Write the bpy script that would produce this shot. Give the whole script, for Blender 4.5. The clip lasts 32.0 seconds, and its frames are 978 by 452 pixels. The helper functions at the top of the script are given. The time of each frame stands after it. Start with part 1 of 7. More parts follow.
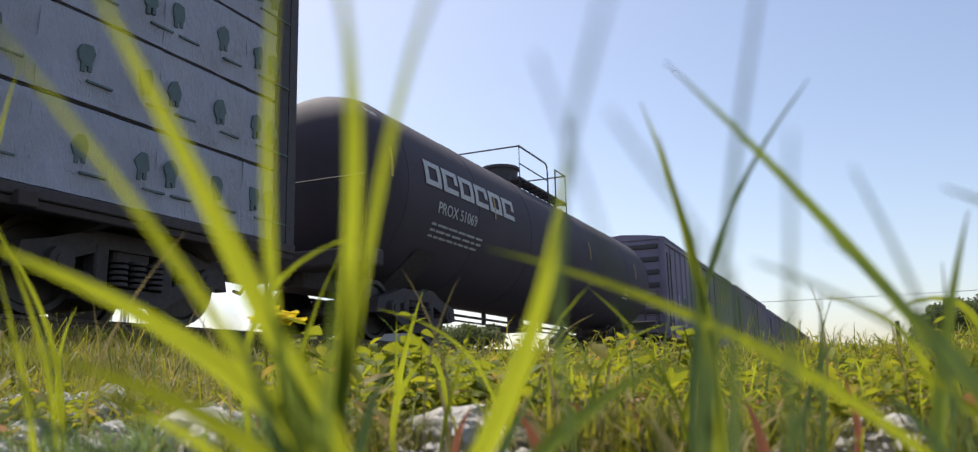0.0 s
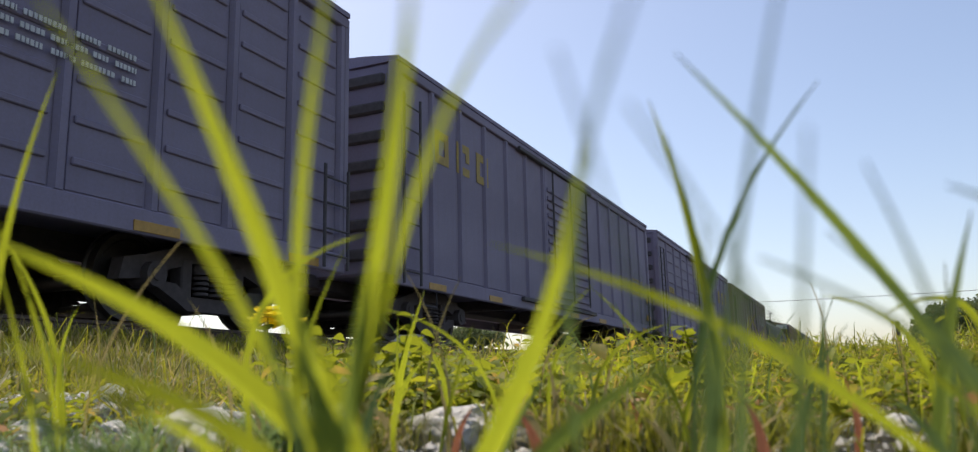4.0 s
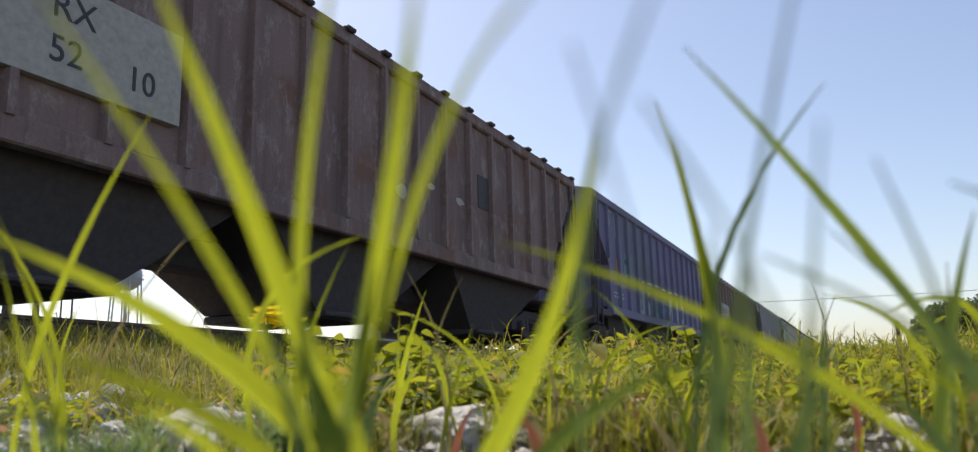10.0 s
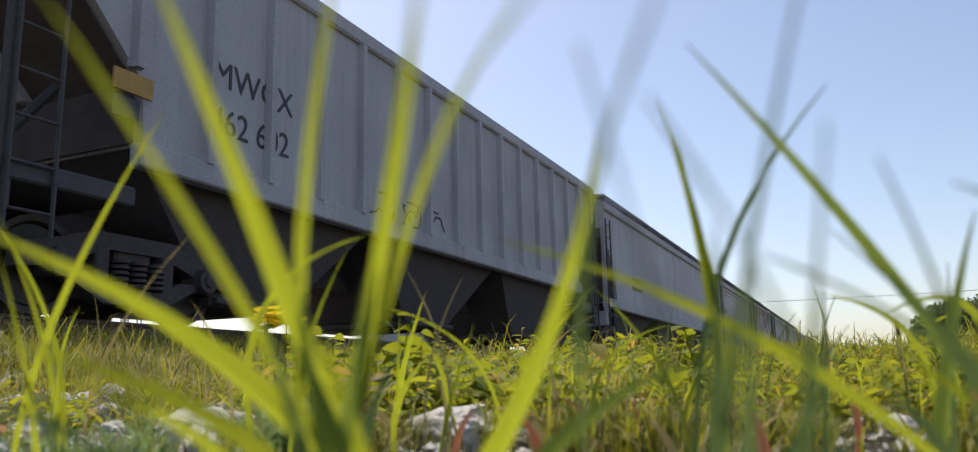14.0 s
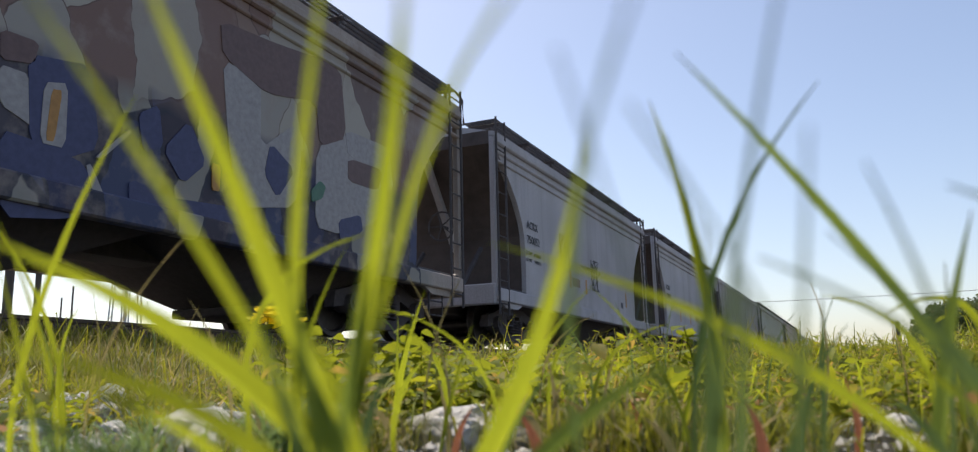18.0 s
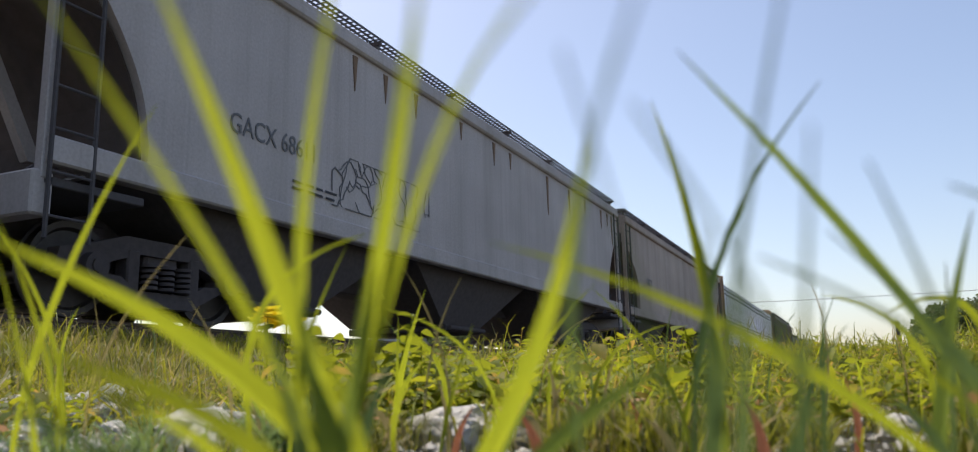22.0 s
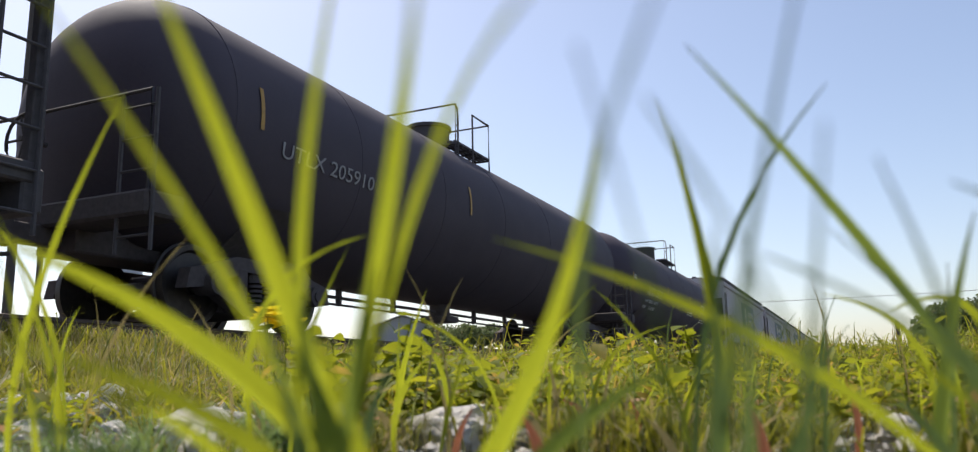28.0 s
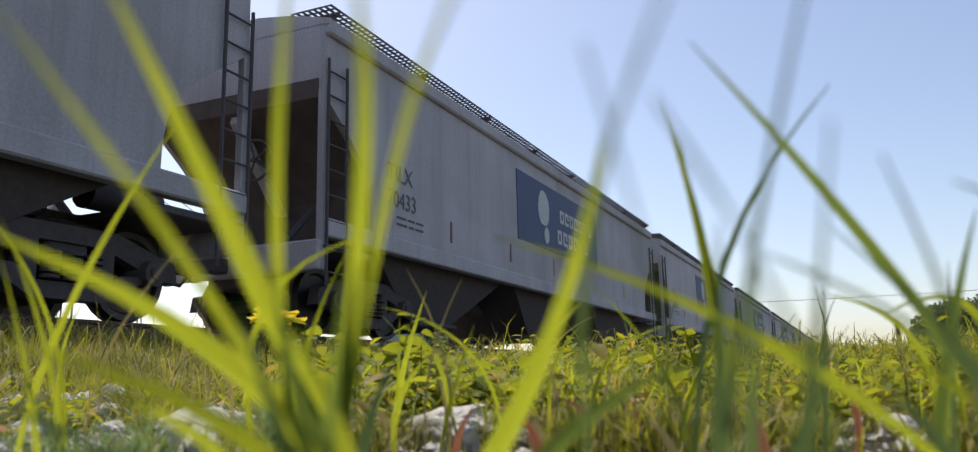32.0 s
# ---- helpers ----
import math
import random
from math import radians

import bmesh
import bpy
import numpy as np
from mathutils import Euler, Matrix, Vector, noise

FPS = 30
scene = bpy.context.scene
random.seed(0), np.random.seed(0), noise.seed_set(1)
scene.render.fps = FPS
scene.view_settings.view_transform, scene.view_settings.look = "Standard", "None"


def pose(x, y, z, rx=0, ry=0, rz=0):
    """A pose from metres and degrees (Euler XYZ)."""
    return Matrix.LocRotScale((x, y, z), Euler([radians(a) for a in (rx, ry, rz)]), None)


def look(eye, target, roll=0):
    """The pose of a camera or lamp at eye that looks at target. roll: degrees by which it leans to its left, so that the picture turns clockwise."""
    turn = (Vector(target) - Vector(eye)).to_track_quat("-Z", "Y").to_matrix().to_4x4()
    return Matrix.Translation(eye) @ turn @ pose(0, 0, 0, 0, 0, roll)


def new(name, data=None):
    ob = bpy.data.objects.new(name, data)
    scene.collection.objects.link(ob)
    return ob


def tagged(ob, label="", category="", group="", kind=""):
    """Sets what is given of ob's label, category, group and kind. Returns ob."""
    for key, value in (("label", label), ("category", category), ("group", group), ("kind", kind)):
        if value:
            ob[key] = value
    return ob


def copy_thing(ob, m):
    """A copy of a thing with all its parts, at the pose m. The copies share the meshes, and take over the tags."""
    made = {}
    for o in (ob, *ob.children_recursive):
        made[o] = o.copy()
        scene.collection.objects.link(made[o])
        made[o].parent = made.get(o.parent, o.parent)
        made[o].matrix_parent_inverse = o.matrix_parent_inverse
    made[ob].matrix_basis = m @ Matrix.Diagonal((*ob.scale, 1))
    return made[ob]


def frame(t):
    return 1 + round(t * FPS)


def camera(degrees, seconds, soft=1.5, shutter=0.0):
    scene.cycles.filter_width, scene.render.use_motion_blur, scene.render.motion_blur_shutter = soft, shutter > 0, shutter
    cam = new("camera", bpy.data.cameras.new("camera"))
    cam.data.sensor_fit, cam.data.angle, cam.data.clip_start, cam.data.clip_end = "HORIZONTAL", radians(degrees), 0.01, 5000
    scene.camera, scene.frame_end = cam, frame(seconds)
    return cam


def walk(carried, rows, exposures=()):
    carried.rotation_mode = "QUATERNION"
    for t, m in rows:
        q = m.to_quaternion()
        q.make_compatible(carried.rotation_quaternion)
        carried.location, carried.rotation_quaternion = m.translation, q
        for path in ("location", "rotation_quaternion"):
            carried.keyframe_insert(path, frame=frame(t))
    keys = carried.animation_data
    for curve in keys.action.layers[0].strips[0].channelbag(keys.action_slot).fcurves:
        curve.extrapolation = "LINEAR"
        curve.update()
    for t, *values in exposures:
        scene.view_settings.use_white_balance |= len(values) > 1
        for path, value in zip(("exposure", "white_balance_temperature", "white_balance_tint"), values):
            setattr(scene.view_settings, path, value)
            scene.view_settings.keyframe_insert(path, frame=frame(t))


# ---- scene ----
cam = camera(61.7, 32.0, 1.1)
EYE = (0.0, 0.0, 0.085)
AIM = (math.cos(0.4193) * math.cos(0.19035), math.sin(0.4193) * math.cos(0.19035), 0.085 + math.sin(0.19035))
cam.data.dof.use_dof = True
cam.data.dof.focus_distance = 3.6
cam.data.dof.aperture_fstop = 7.2
walk(cam, [(0.0, look(EYE, AIM, -1.296)), (32.0, look(EYE, AIM, -1.296))], exposures=[(0.0, 0.24), (32.0, 0.24)])

# the track runs along x; its middle lies at y = TRACK and the railheads at z = RAIL
TRACK, RAIL, SPEED = 7.458, 0.77, 13.23

# ---- light ----
SUN_EL, SUN_AZ = radians(57), radians(61)
world = bpy.data.worlds.new("sky")
scene.world = world
world.use_nodes = True
wn = world.node_tree
sky = wn.nodes.new("ShaderNodeTexSky")
sky.sky_type = "NISHITA"
sky.sun_disc = False
sky.sun_elevation, sky.sun_rotation = SUN_EL, radians(90) - SUN_AZ
sky.altitude = 1200
sky.dust_density, sky.air_density, sky.ozone_density = 3.9, 1.12, 0.8
wn.nodes["Background"].inputs["Strength"].default_value = 0.15
haze = wn.nodes.new("ShaderNodeMix")
haze.data_type, haze.blend_type = "RGBA", "MULTIPLY"
haze.inputs[0].default_value, haze.inputs[7].default_value = 1.0, (1.07, 0.99, 0.965, 1)
wn.links.new(sky.outputs[0], haze.inputs[6])
wn.links.new(haze.outputs[2], wn.nodes["Background"].inputs["Color"])
sun = new("sun", bpy.data.lights.new("sun", "SUN"))
sun.data.energy, sun.data.angle, sun.data.color = 4.0, radians(0.53), (1.0, 0.94, 0.85)
sun.matrix_world = look((0, 0, 20), Vector((0, 0, 20)) - Vector((math.cos(SUN_AZ) * math.cos(SUN_EL), math.sin(SUN_AZ) * math.cos(SUN_EL), math.sin(SUN_EL))))

# ---- materials ----
def material(name, rough=0.6, metal=0.0):
    m = bpy.data.materials.new(name)
    m.use_nodes = True
    b = m.node_tree.nodes["Principled BSDF"]
    b.inputs["Roughness"].default_value, b.inputs["Metallic"].default_value = rough, metal
    return m, m.node_tree, b


def noise_node(nt, scale, detail=4.0, stretch=(1, 1, 1), rough=0.6):
    tc, mp, n = nt.nodes.new("ShaderNodeTexCoord"), nt.nodes.new("ShaderNodeMapping"), nt.nodes.new("ShaderNodeTexNoise")
    mp.inputs["Scale"].default_value = stretch
    n.inputs["Scale"].default_value, n.inputs["Detail"].default_value, n.inputs["Roughness"].default_value = scale, detail, rough
    nt.links.new(tc.outputs["Object"], mp.inputs["Vector"])
    nt.links.new(mp.outputs[0], n.inputs["Vector"])
    return n


def ramp(nt, source, lo, hi):
    r = nt.nodes.new("ShaderNodeMapRange")
    r.inputs["From Min"].default_value, r.inputs["From Max"].default_value = lo, hi
    nt.links.new(source, r.inputs["Value"])
    return r.outputs[0]


def mix(nt, fac, a, b):
    x = nt.nodes.new("ShaderNodeMix")
    x.data_type = "RGBA"
    for sock, v in ((x.inputs[6], a), (x.inputs[7], b)):
        if isinstance(v, tuple):
            sock.default_value = (*v, 1)
        else:
            nt.links.new(v, sock)
    if isinstance(fac, float):
        x.inputs[0].default_value = fac
    else:
        nt.links.new(fac, x.inputs[0])
    return x.outputs[2]


def bump(nt, b, source, strength, distance=0.01):
    n = nt.nodes.new("ShaderNodeBump")
    n.inputs["Strength"].default_value, n.inputs["Distance"].default_value = strength, distance
    nt.links.new(source, n.inputs["Height"])
    nt.links.new(n.outputs[0], b.inputs["Normal"])


def paint(name, colour, grime=(0.06, 0.05, 0.045), rust=(0.13, 0.06, 0.03), rust_at=0.62, dirt=0.5, rough=0.55, scuff=None):
    """Weathered rolling-stock paint: sun-faded fields, broad and narrow streaks that run down, blotches of rust, fine grain."""
    m, nt, b = material(name, rough)
    streak = noise_node(nt, 1.0, 5, (2.2, 2.2, 0.18))
    narrow = noise_node(nt, 1.0, 4, (9.0, 9.0, 0.30), 0.65)
    fade = noise_node(nt, 0.42, 3, (1.0, 1.0, 1.4), 0.55)
    blotch = noise_node(nt, 0.9, 8, (1, 1, 1), 0.7)
    grain = noise_node(nt, 30, 3)
    rnd = nt.nodes.new("ShaderNodeObjectInfo").outputs["Random"]
    tone = mix(nt, ramp(nt, rnd, 0, 4.0), colour, tuple(c * 0.6 for c in colour))
    tone = mix(nt, ramp(nt, fade.outputs[0], 0.40, 0.85), tone, tuple(min(0.8, c * 1.30 + 0.01) for c in colour))
    c = mix(nt, ramp(nt, streak.outputs[0], 0.42, 0.42 + 0.5 / max(dirt, 0.05)), tone, grime)
    c = mix(nt, ramp(nt, narrow.outputs[0], 0.52, 0.52 + 0.45 / max(dirt, 0.05)), c, grime)
    c = mix(nt, ramp(nt, blotch.outputs[0], rust_at, rust_at + 0.10), c, rust)
    if scuff:
        worn = noise_node(nt, 2.6, 7, (1.6, 1.6, 0.8), 0.75)
        c = mix(nt, ramp(nt, worn.outputs[0], 0.53, 0.80), c, scuff)
    c = mix(nt, ramp(nt, grain.outputs[0], 0.3, 1.6), c, grime)
    nt.links.new(c, b.inputs["Base Color"])
    nt.links.new(mix(nt, ramp(nt, blotch.outputs[0], 0.3, 0.8), (rough, rough, rough), (0.85, 0.85, 0.85)), b.inputs["Roughness"])
    bump(nt, b, grain.outputs[0], 0.15, 0.004)
    return m


def plain(name, colour, rough=0.7, metal=0.0, vary=0.35, scale=14.0):
    m, nt, b = material(name, rough, metal)
    n = noise_node(nt, scale, 5)
    nt.links.new(mix(nt, ramp(nt, n.outputs[0], 0.3, 0.8), colour, tuple(c * (1 - vary) for c in colour)), b.inputs["Base Color"])
    bump(nt, b, n.outputs[0], 0.2, 0.004)
    return m


def mural(base, name, palette, x0, x1, z0, z1, scale=1.6, stretch=(1.0, 0.0, 0.7), line=(0.05, 0.05, 0.08), line_w=0.03, feather=0.3):
    """The base paint with a field of sprayed colours over part of the side."""
    m = base.copy()
    m.name = name
    nt = m.node_tree
    b = nt.nodes["Principled BSDF"]
    ground = b.inputs["Base Color"].links[0].from_socket
    tc, sep = nt.nodes.new("ShaderNodeTexCoord"), nt.nodes.new("ShaderNodeSeparateXYZ")
    nt.links.new(tc.outputs["Object"], sep.inputs[0])
    wob = noise_node(nt, 1.3, 3)
    add, mp = nt.nodes.new("ShaderNodeVectorMath"), nt.nodes.new("ShaderNodeMapping")
    add.operation = "MULTIPLY_ADD"
    add.inputs[1].default_value = (0.5, 0.5, 0.5)
    nt.links.new(wob.outputs["Color"], add.inputs[0])
    nt.links.new(tc.outputs["Object"], add.inputs[2])
    mp.inputs["Scale"].default_value = stretch
    nt.links.new(add.outputs[0], mp.inputs["Vector"])
    cells, edges = nt.nodes.new("ShaderNodeTexVoronoi"), nt.nodes.new("ShaderNodeTexVoronoi")
    edges.feature = "DISTANCE_TO_EDGE"
    for v in (cells, edges):
        v.inputs["Scale"].default_value = scale
        nt.links.new(mp.outputs[0], v.inputs["Vector"])
    pick = nt.nodes.new("ShaderNodeSeparateXYZ")
    nt.links.new(cells.outputs["Color"], pick.inputs[0])
    cr = nt.nodes.new("ShaderNodeValToRGB")
    cr.color_ramp.interpolation = "CONSTANT"
    els = cr.color_ramp.elements
    while len(els) < len(palette):
        els.new(0.5)
    for i, c in enumerate(palette):
        els[i].position, els[i].color = i / len(palette), (*c, 1)
    nt.links.new(pick.outputs[0], cr.inputs[0])
    soft = noise_node(nt, 3.0, 4)
    spray = mix(nt, ramp(nt, edges.outputs["Distance"], line_w, line_w * 1.5), line, cr.outputs[0])
    spray = mix(nt, ramp(nt, soft.outputs[0], 0.5, 0.85), spray, ground)
    edge = nt.nodes.new("ShaderNodeSeparateXYZ")
    nt.links.new(add.outputs[0], edge.inputs[0])
    fac = None
    for axis, lo, hi in ((0, x0, x1), (2, z0, z1)):
        for f in (ramp(nt, edge.outputs[axis], lo + 0.25, lo + 0.25 + feather), ramp(nt, edge.outputs[axis], hi + 0.25, hi + 0.25 - feather)):
            if fac is None:
                fac = f
            else:
                mul = nt.nodes.new("ShaderNodeMath")
                mul.operation = "MULTIPLY"
                nt.links.new(fac, mul.inputs[0])
                nt.links.new(f, mul.inputs[1])
                fac = mul.outputs[0]
    nt.links.new(mix(nt, fac, ground, spray), b.inputs["Base Color"])
    return m


def leaf_material(name, young, old, dry, clear=0.6):
    """A thin leaf: lit from behind it glows in the light that it lets through."""
    m, nt, b = material(name, 0.6)
    b.inputs["Specular IOR Level"].default_value = 0.22
    rnd = nt.nodes.new("ShaderNodeNewGeometry").outputs["Random Per Island"]
    n = noise_node(nt, 60, 3)
    c = mix(nt, rnd, young, old)
    c = mix(nt, ramp(nt, rnd, 0.86, 0.98), c, dry)
    c = mix(nt, ramp(nt, n.outputs[0], 0.45, 1.0), c, old)
    nt.links.new(c, b.inputs["Base Color"])
    t = nt.nodes.new("ShaderNodeBsdfTranslucent")
    g = nt.nodes.new("ShaderNodeHueSaturation")
    g.inputs["Value"].default_value = 1.75
    g.inputs["Hue"].default_value = 0.48
    nt.links.new(c, g.inputs["Color"])
    nt.links.new(g.outputs[0], t.inputs["Color"])
    s = nt.nodes.new("ShaderNodeMixShader")
    s.inputs[0].default_value = clear
    nt.links.new(b.outputs[0], s.inputs[1])
    nt.links.new(t.outputs[0], s.inputs[2])
    nt.links.new(s.outputs[0], nt.nodes["Material Output"].inputs["Surface"])
    return m


BLACK_TANK = paint("black_tank_paint", (0.052, 0.041, 0.058), (0.075, 0.062, 0.072), (0.06, 0.043, 0.045), 0.72, 0.4, 0.75)
BOX_BLUE = paint("dark_blue_boxcar_paint", (0.205, 0.178, 0.26), (0.165, 0.138, 0.155), (0.12, 0.085, 0.075), 0.68, 0.4)
BOX_BROWN = paint("brown_boxcar_paint", (0.225, 0.155, 0.165), (0.13, 0.095, 0.10), (0.19, 0.12, 0.095), 0.58, 0.8, 0.6, (0.27, 0.21, 0.20))
RUST_BROWN = paint("rusty_hopper_paint", (0.26, 0.17, 0.15), (0.10, 0.065, 0.06), (0.22, 0.11, 0.075), 0.52, 1.3, 0.6, (0.52, 0.43, 0.39))
DARK_HOP = paint("dark_brown_hopper_paint", (0.17, 0.13, 0.13), (0.10, 0.08, 0.078), (0.23, 0.20, 0.19), 0.62, 0.8, 0.6, (0.28, 0.24, 0.23))
# Flatcar sill brown, set dark to stand in for the shadow below the load.
FLAT_STEEL = plain("shade_brown_flatcar_steel", (0.075, 0.055, 0.05), 0.85)
HOP_BLUE = paint("blue_hopper_paint", (0.17, 0.155, 0.27), (0.13, 0.115, 0.16), (0.07, 0.04, 0.03), 0.7, 0.3)
HOP_GREY = paint("light_grey_hopper_paint", (0.47, 0.445, 0.475), (0.16, 0.14, 0.12), (0.2, 0.11, 0.06), 0.72, 0.5)
HOP_WHITE = paint("off_white_hopper_paint", (0.50, 0.455, 0.45), (0.22, 0.19, 0.16), (0.22, 0.12, 0.07), 0.74, 0.5)
HOP_TAN = paint("tan_hopper_paint", (0.42, 0.335, 0.29), (0.16, 0.12, 0.09), (0.22, 0.11, 0.06), 0.66, 0.7)
UNDER = plain("grimy_underframe_steel", (0.092, 0.076, 0.076), 0.9)
SHADE = plain("dark_steel_and_shade", (0.085, 0.075, 0.08), 0.75)
WHEEL = plain("wheel_steel", (0.07, 0.06, 0.055), 0.5, 0.6)
RAILSTEEL = plain("rail_steel", (0.10, 0.07, 0.055), 0.55, 0.5)
GRATE = plain("dull_steel_grating", (0.13, 0.13, 0.14), 0.6, 0.4)
YELLOW = plain("reflective_yellow", (0.50, 0.28, 0.05), 0.5)
LETTER_WHITE = plain("white_lettering_paint", (0.6, 0.6, 0.6), 0.6)
LETTER_DARK = plain("dark_lettering_paint", (0.05, 0.05, 0.06), 0.6)
LETTER_YELLOW = plain("faded_yellow_lettering", (0.42, 0.30, 0.08), 0.7)
PANEL_BLUE = plain("blue_panel_paint", (0.05, 0.085, 0.19), 0.6)
# Dirt brown, set darker to hold the shade of the slope ends too.
GRIME_SHADE = plain("brown_grime_and_shade", (0.115, 0.09, 0.082), 0.9, 0, 0.45, 3.0)


# ---- mesh builders ----
class Shape:
    """Gathers vertices and faces of one mesh."""

    def __init__(self):
        self.v, self.f = [], []

    def add(self, verts, faces):
        n = len(self.v)
        self.v += [tuple(p) for p in verts]
        self.f += [tuple(i + n for i in q) for q in faces]
        return self

    def box(self, x0, x1, y0, y1, z0, z1):
        vs = [(x, y, z) for x in (x0, x1) for y in (y0, y1) for z in (z0, z1)]
        return self.add(vs, [(0, 1, 3, 2), (4, 6, 7, 5), (0, 4, 5, 1), (2, 3, 7, 6), (0, 2, 6, 4), (1, 5, 7, 3)])

    def slab(self, x0, x1, y0, y1, z0, z1, c=0.02):
        """A box with chamfered edges."""
        lo, hi = Vector((x0, y0, z0)), Vector((x1, y1, z1))
        mid, half = (lo + hi) / 2, (hi - lo) / 2
        c = min(c, *(h * 0.6 for h in half))
        vs, key = [], {}
        for sx in (-1, 1):
            for sy in (-1, 1):
                for sz in (-1, 1):
                    for a in range(3):
                        p = [half[k] - (0 if k == a else c) for k in range(3)]
                        key[sx, sy, sz, a] = len(vs)
                        vs.append((mid[0] + sx * p[0], mid[1] + sy * p[1], mid[2] + sz * p[2]))
        fs = []
        for a in range(3):
            b, d = (a + 1) % 3, (a + 2) % 3
            for s in (-1, 1):
                q = []
                for sb, sd in ((-1, -1), (1, -1), (1, 1), (-1, 1)):
                    k = [0, 0, 0]
                    k[a], k[b], k[d] = s, sb, sd
                    q.append(key[(*k, a)])
                fs.append(tuple(q if s > 0 else q[::-1]))
            for sb in (-1, 1):
                for sd in (-1, 1):
                    k0, k1 = [0, 0, 0], [0, 0, 0]
                    k0[a], k1[a], k0[b], k1[b], k0[d], k1[d] = -1, 1, sb, sb, sd, sd
                    q = [key[(*k0, b)], key[(*k1, b)], key[(*k1, d)], key[(*k0, d)]]
                    fs.append(tuple(q if sb * sd > 0 else q[::-1]))
        for sx in (-1, 1):
            for sy in (-1, 1):
                for sz in (-1, 1):
                    q = [key[sx, sy, sz, a] for a in range(3)]
                    fs.append(tuple(q if sx * sy * sz > 0 else q[::-1]))
        return self.add(vs, fs)

    def tube(self, pts, r, n=8, r_end=None, caps=True):
        """A round bar along the points."""
        pts = [Vector(p) for p in pts]
        rings, m = [], len(pts)
        for i, p in enumerate(pts):
            d = (pts[min(i + 1, m - 1)] - pts[max(i - 1, 0)]).normalized()
            a = d.cross(Vector((0, 0, 1)) if abs(d.z) < 0.9 else Vector((0, 1, 0))).normalized()
            b = d.cross(a)
            rr = r if r_end is None else r + (r_end - r) * i / (m - 1)
            rings.append([p + (a * math.cos(t) + b * math.sin(t)) * rr for t in (2 * math.pi * k / n for k in range(n))])
        return self.loft(rings, caps)

    def loft(self, rings, caps=True, closed=True):
        n = len(rings[0])
        vs = [p for ring in rings for p in ring]
        fs = []
        for i in range(len(rings) - 1):
            for k in range(n if closed else n - 1):
                k2 = (k + 1) % n
                fs.append((i * n + k, i * n + k2, (i + 1) * n + k2, (i + 1) * n + k))
        if caps:
            fs += [tuple(range(n))[::-1], tuple(range((len(rings) - 1) * n, len(rings) * n))]
        return self.add(vs, fs)

    def extrude(self, poly, axis, a, b):
        """A flat outline drawn out along an axis ('x' takes (y, z), 'y' takes (x, z), 'z' takes (x, y))."""
        put = {"x": lambda p, t: (t, p[0], p[1]), "y": lambda p, t: (p[0], t, p[1]), "z": lambda p, t: (p[0], p[1], t)}[axis]
        return self.loft([[put(p, a) for p in poly], [put(p, b) for p in poly]])

    def mesh(self, name, mat, smooth=0):
        me = bpy.data.meshes.new(name)
        me.from_pydata([tuple(p) for p in self.v], [], self.f)
        bm = bmesh.new()
        bm.from_mesh(me)
        bmesh.ops.recalc_face_normals(bm, faces=bm.faces)
        bm.to_mesh(me)
        bm.free()
        if mat:
            me.materials.append(mat)
        if smooth:
            me.shade_smooth()
            me.set_sharp_from_angle(angle=radians(smooth))
        return me


def part(name, shape, mat, parent, label="", at=(0, 0, 0), smooth=0):
    """Links a shape, or a mesh already made, as one object under its thing or part."""
    me = shape if isinstance(shape, bpy.types.Mesh) else shape.mesh(name, mat, smooth)
    ob = new(name, me)
    ob.parent, ob.location = parent, at
    return tagged(ob, label)


def thing(name, label, category, group="", kind=""):
    return tagged(new(name), label, category, group, kind)


def letters(text, size, mat, parent, x, y, z, name="lettering", flip=False, slant=0.0, label="", stretch=1.0):
    """Painted letters on a car's near side, a few millimetres thick; x is where they begin."""
    cu = bpy.data.curves.new(name, "FONT")
    cu.body, cu.size, cu.extrude, cu.shear, cu.resolution_u = text, size, 0.003, slant, 3
    tmp = bpy.data.objects.new("tmp", cu)
    me = bpy.data.meshes.new_from_object(tmp)
    bpy.data.objects.remove(tmp)
    bpy.data.curves.remove(cu)
    me.transform(Matrix(((stretch, 0, 0, 0), (0, 0, -1, 0), (0, 1, 0, 0), (0, 0, 0, 1))))
    me.materials.append(mat)
    return part(name, me, mat, parent, label, (x, y, z))


# ---- rolling stock; each car stands with its middle at the origin, railheads at z = 0, near side towards -y ----
moving = []          # (thing, x of its middle at the start, y, z)
MESHES = {}


def cached(key, make):
    if key not in MESHES:
        MESHES[key] = make()
    return MESHES[key]


def wheel_mesh():
    s, n = Shape(), 28
    prof = [(0.0, -0.07), (0.11, -0.07), (0.12, -0.03), (0.36, -0.015), (0.39, -0.055), (0.45, -0.06), (0.457, 0.03), (0.483, 0.04), (0.483, 0.065), (0.39, 0.065), (0.36, 0.02), (0.12, 0.03), (0.11, 0.09), (0.0, 0.09)]
    s.loft([[(r * math.cos(2 * math.pi * k / n), y, r * math.sin(2 * math.pi * k / n)) for k in range(n)] for r, y in prof if r > 0], caps=True)
    return s.mesh("wheel", WHEEL, 30)


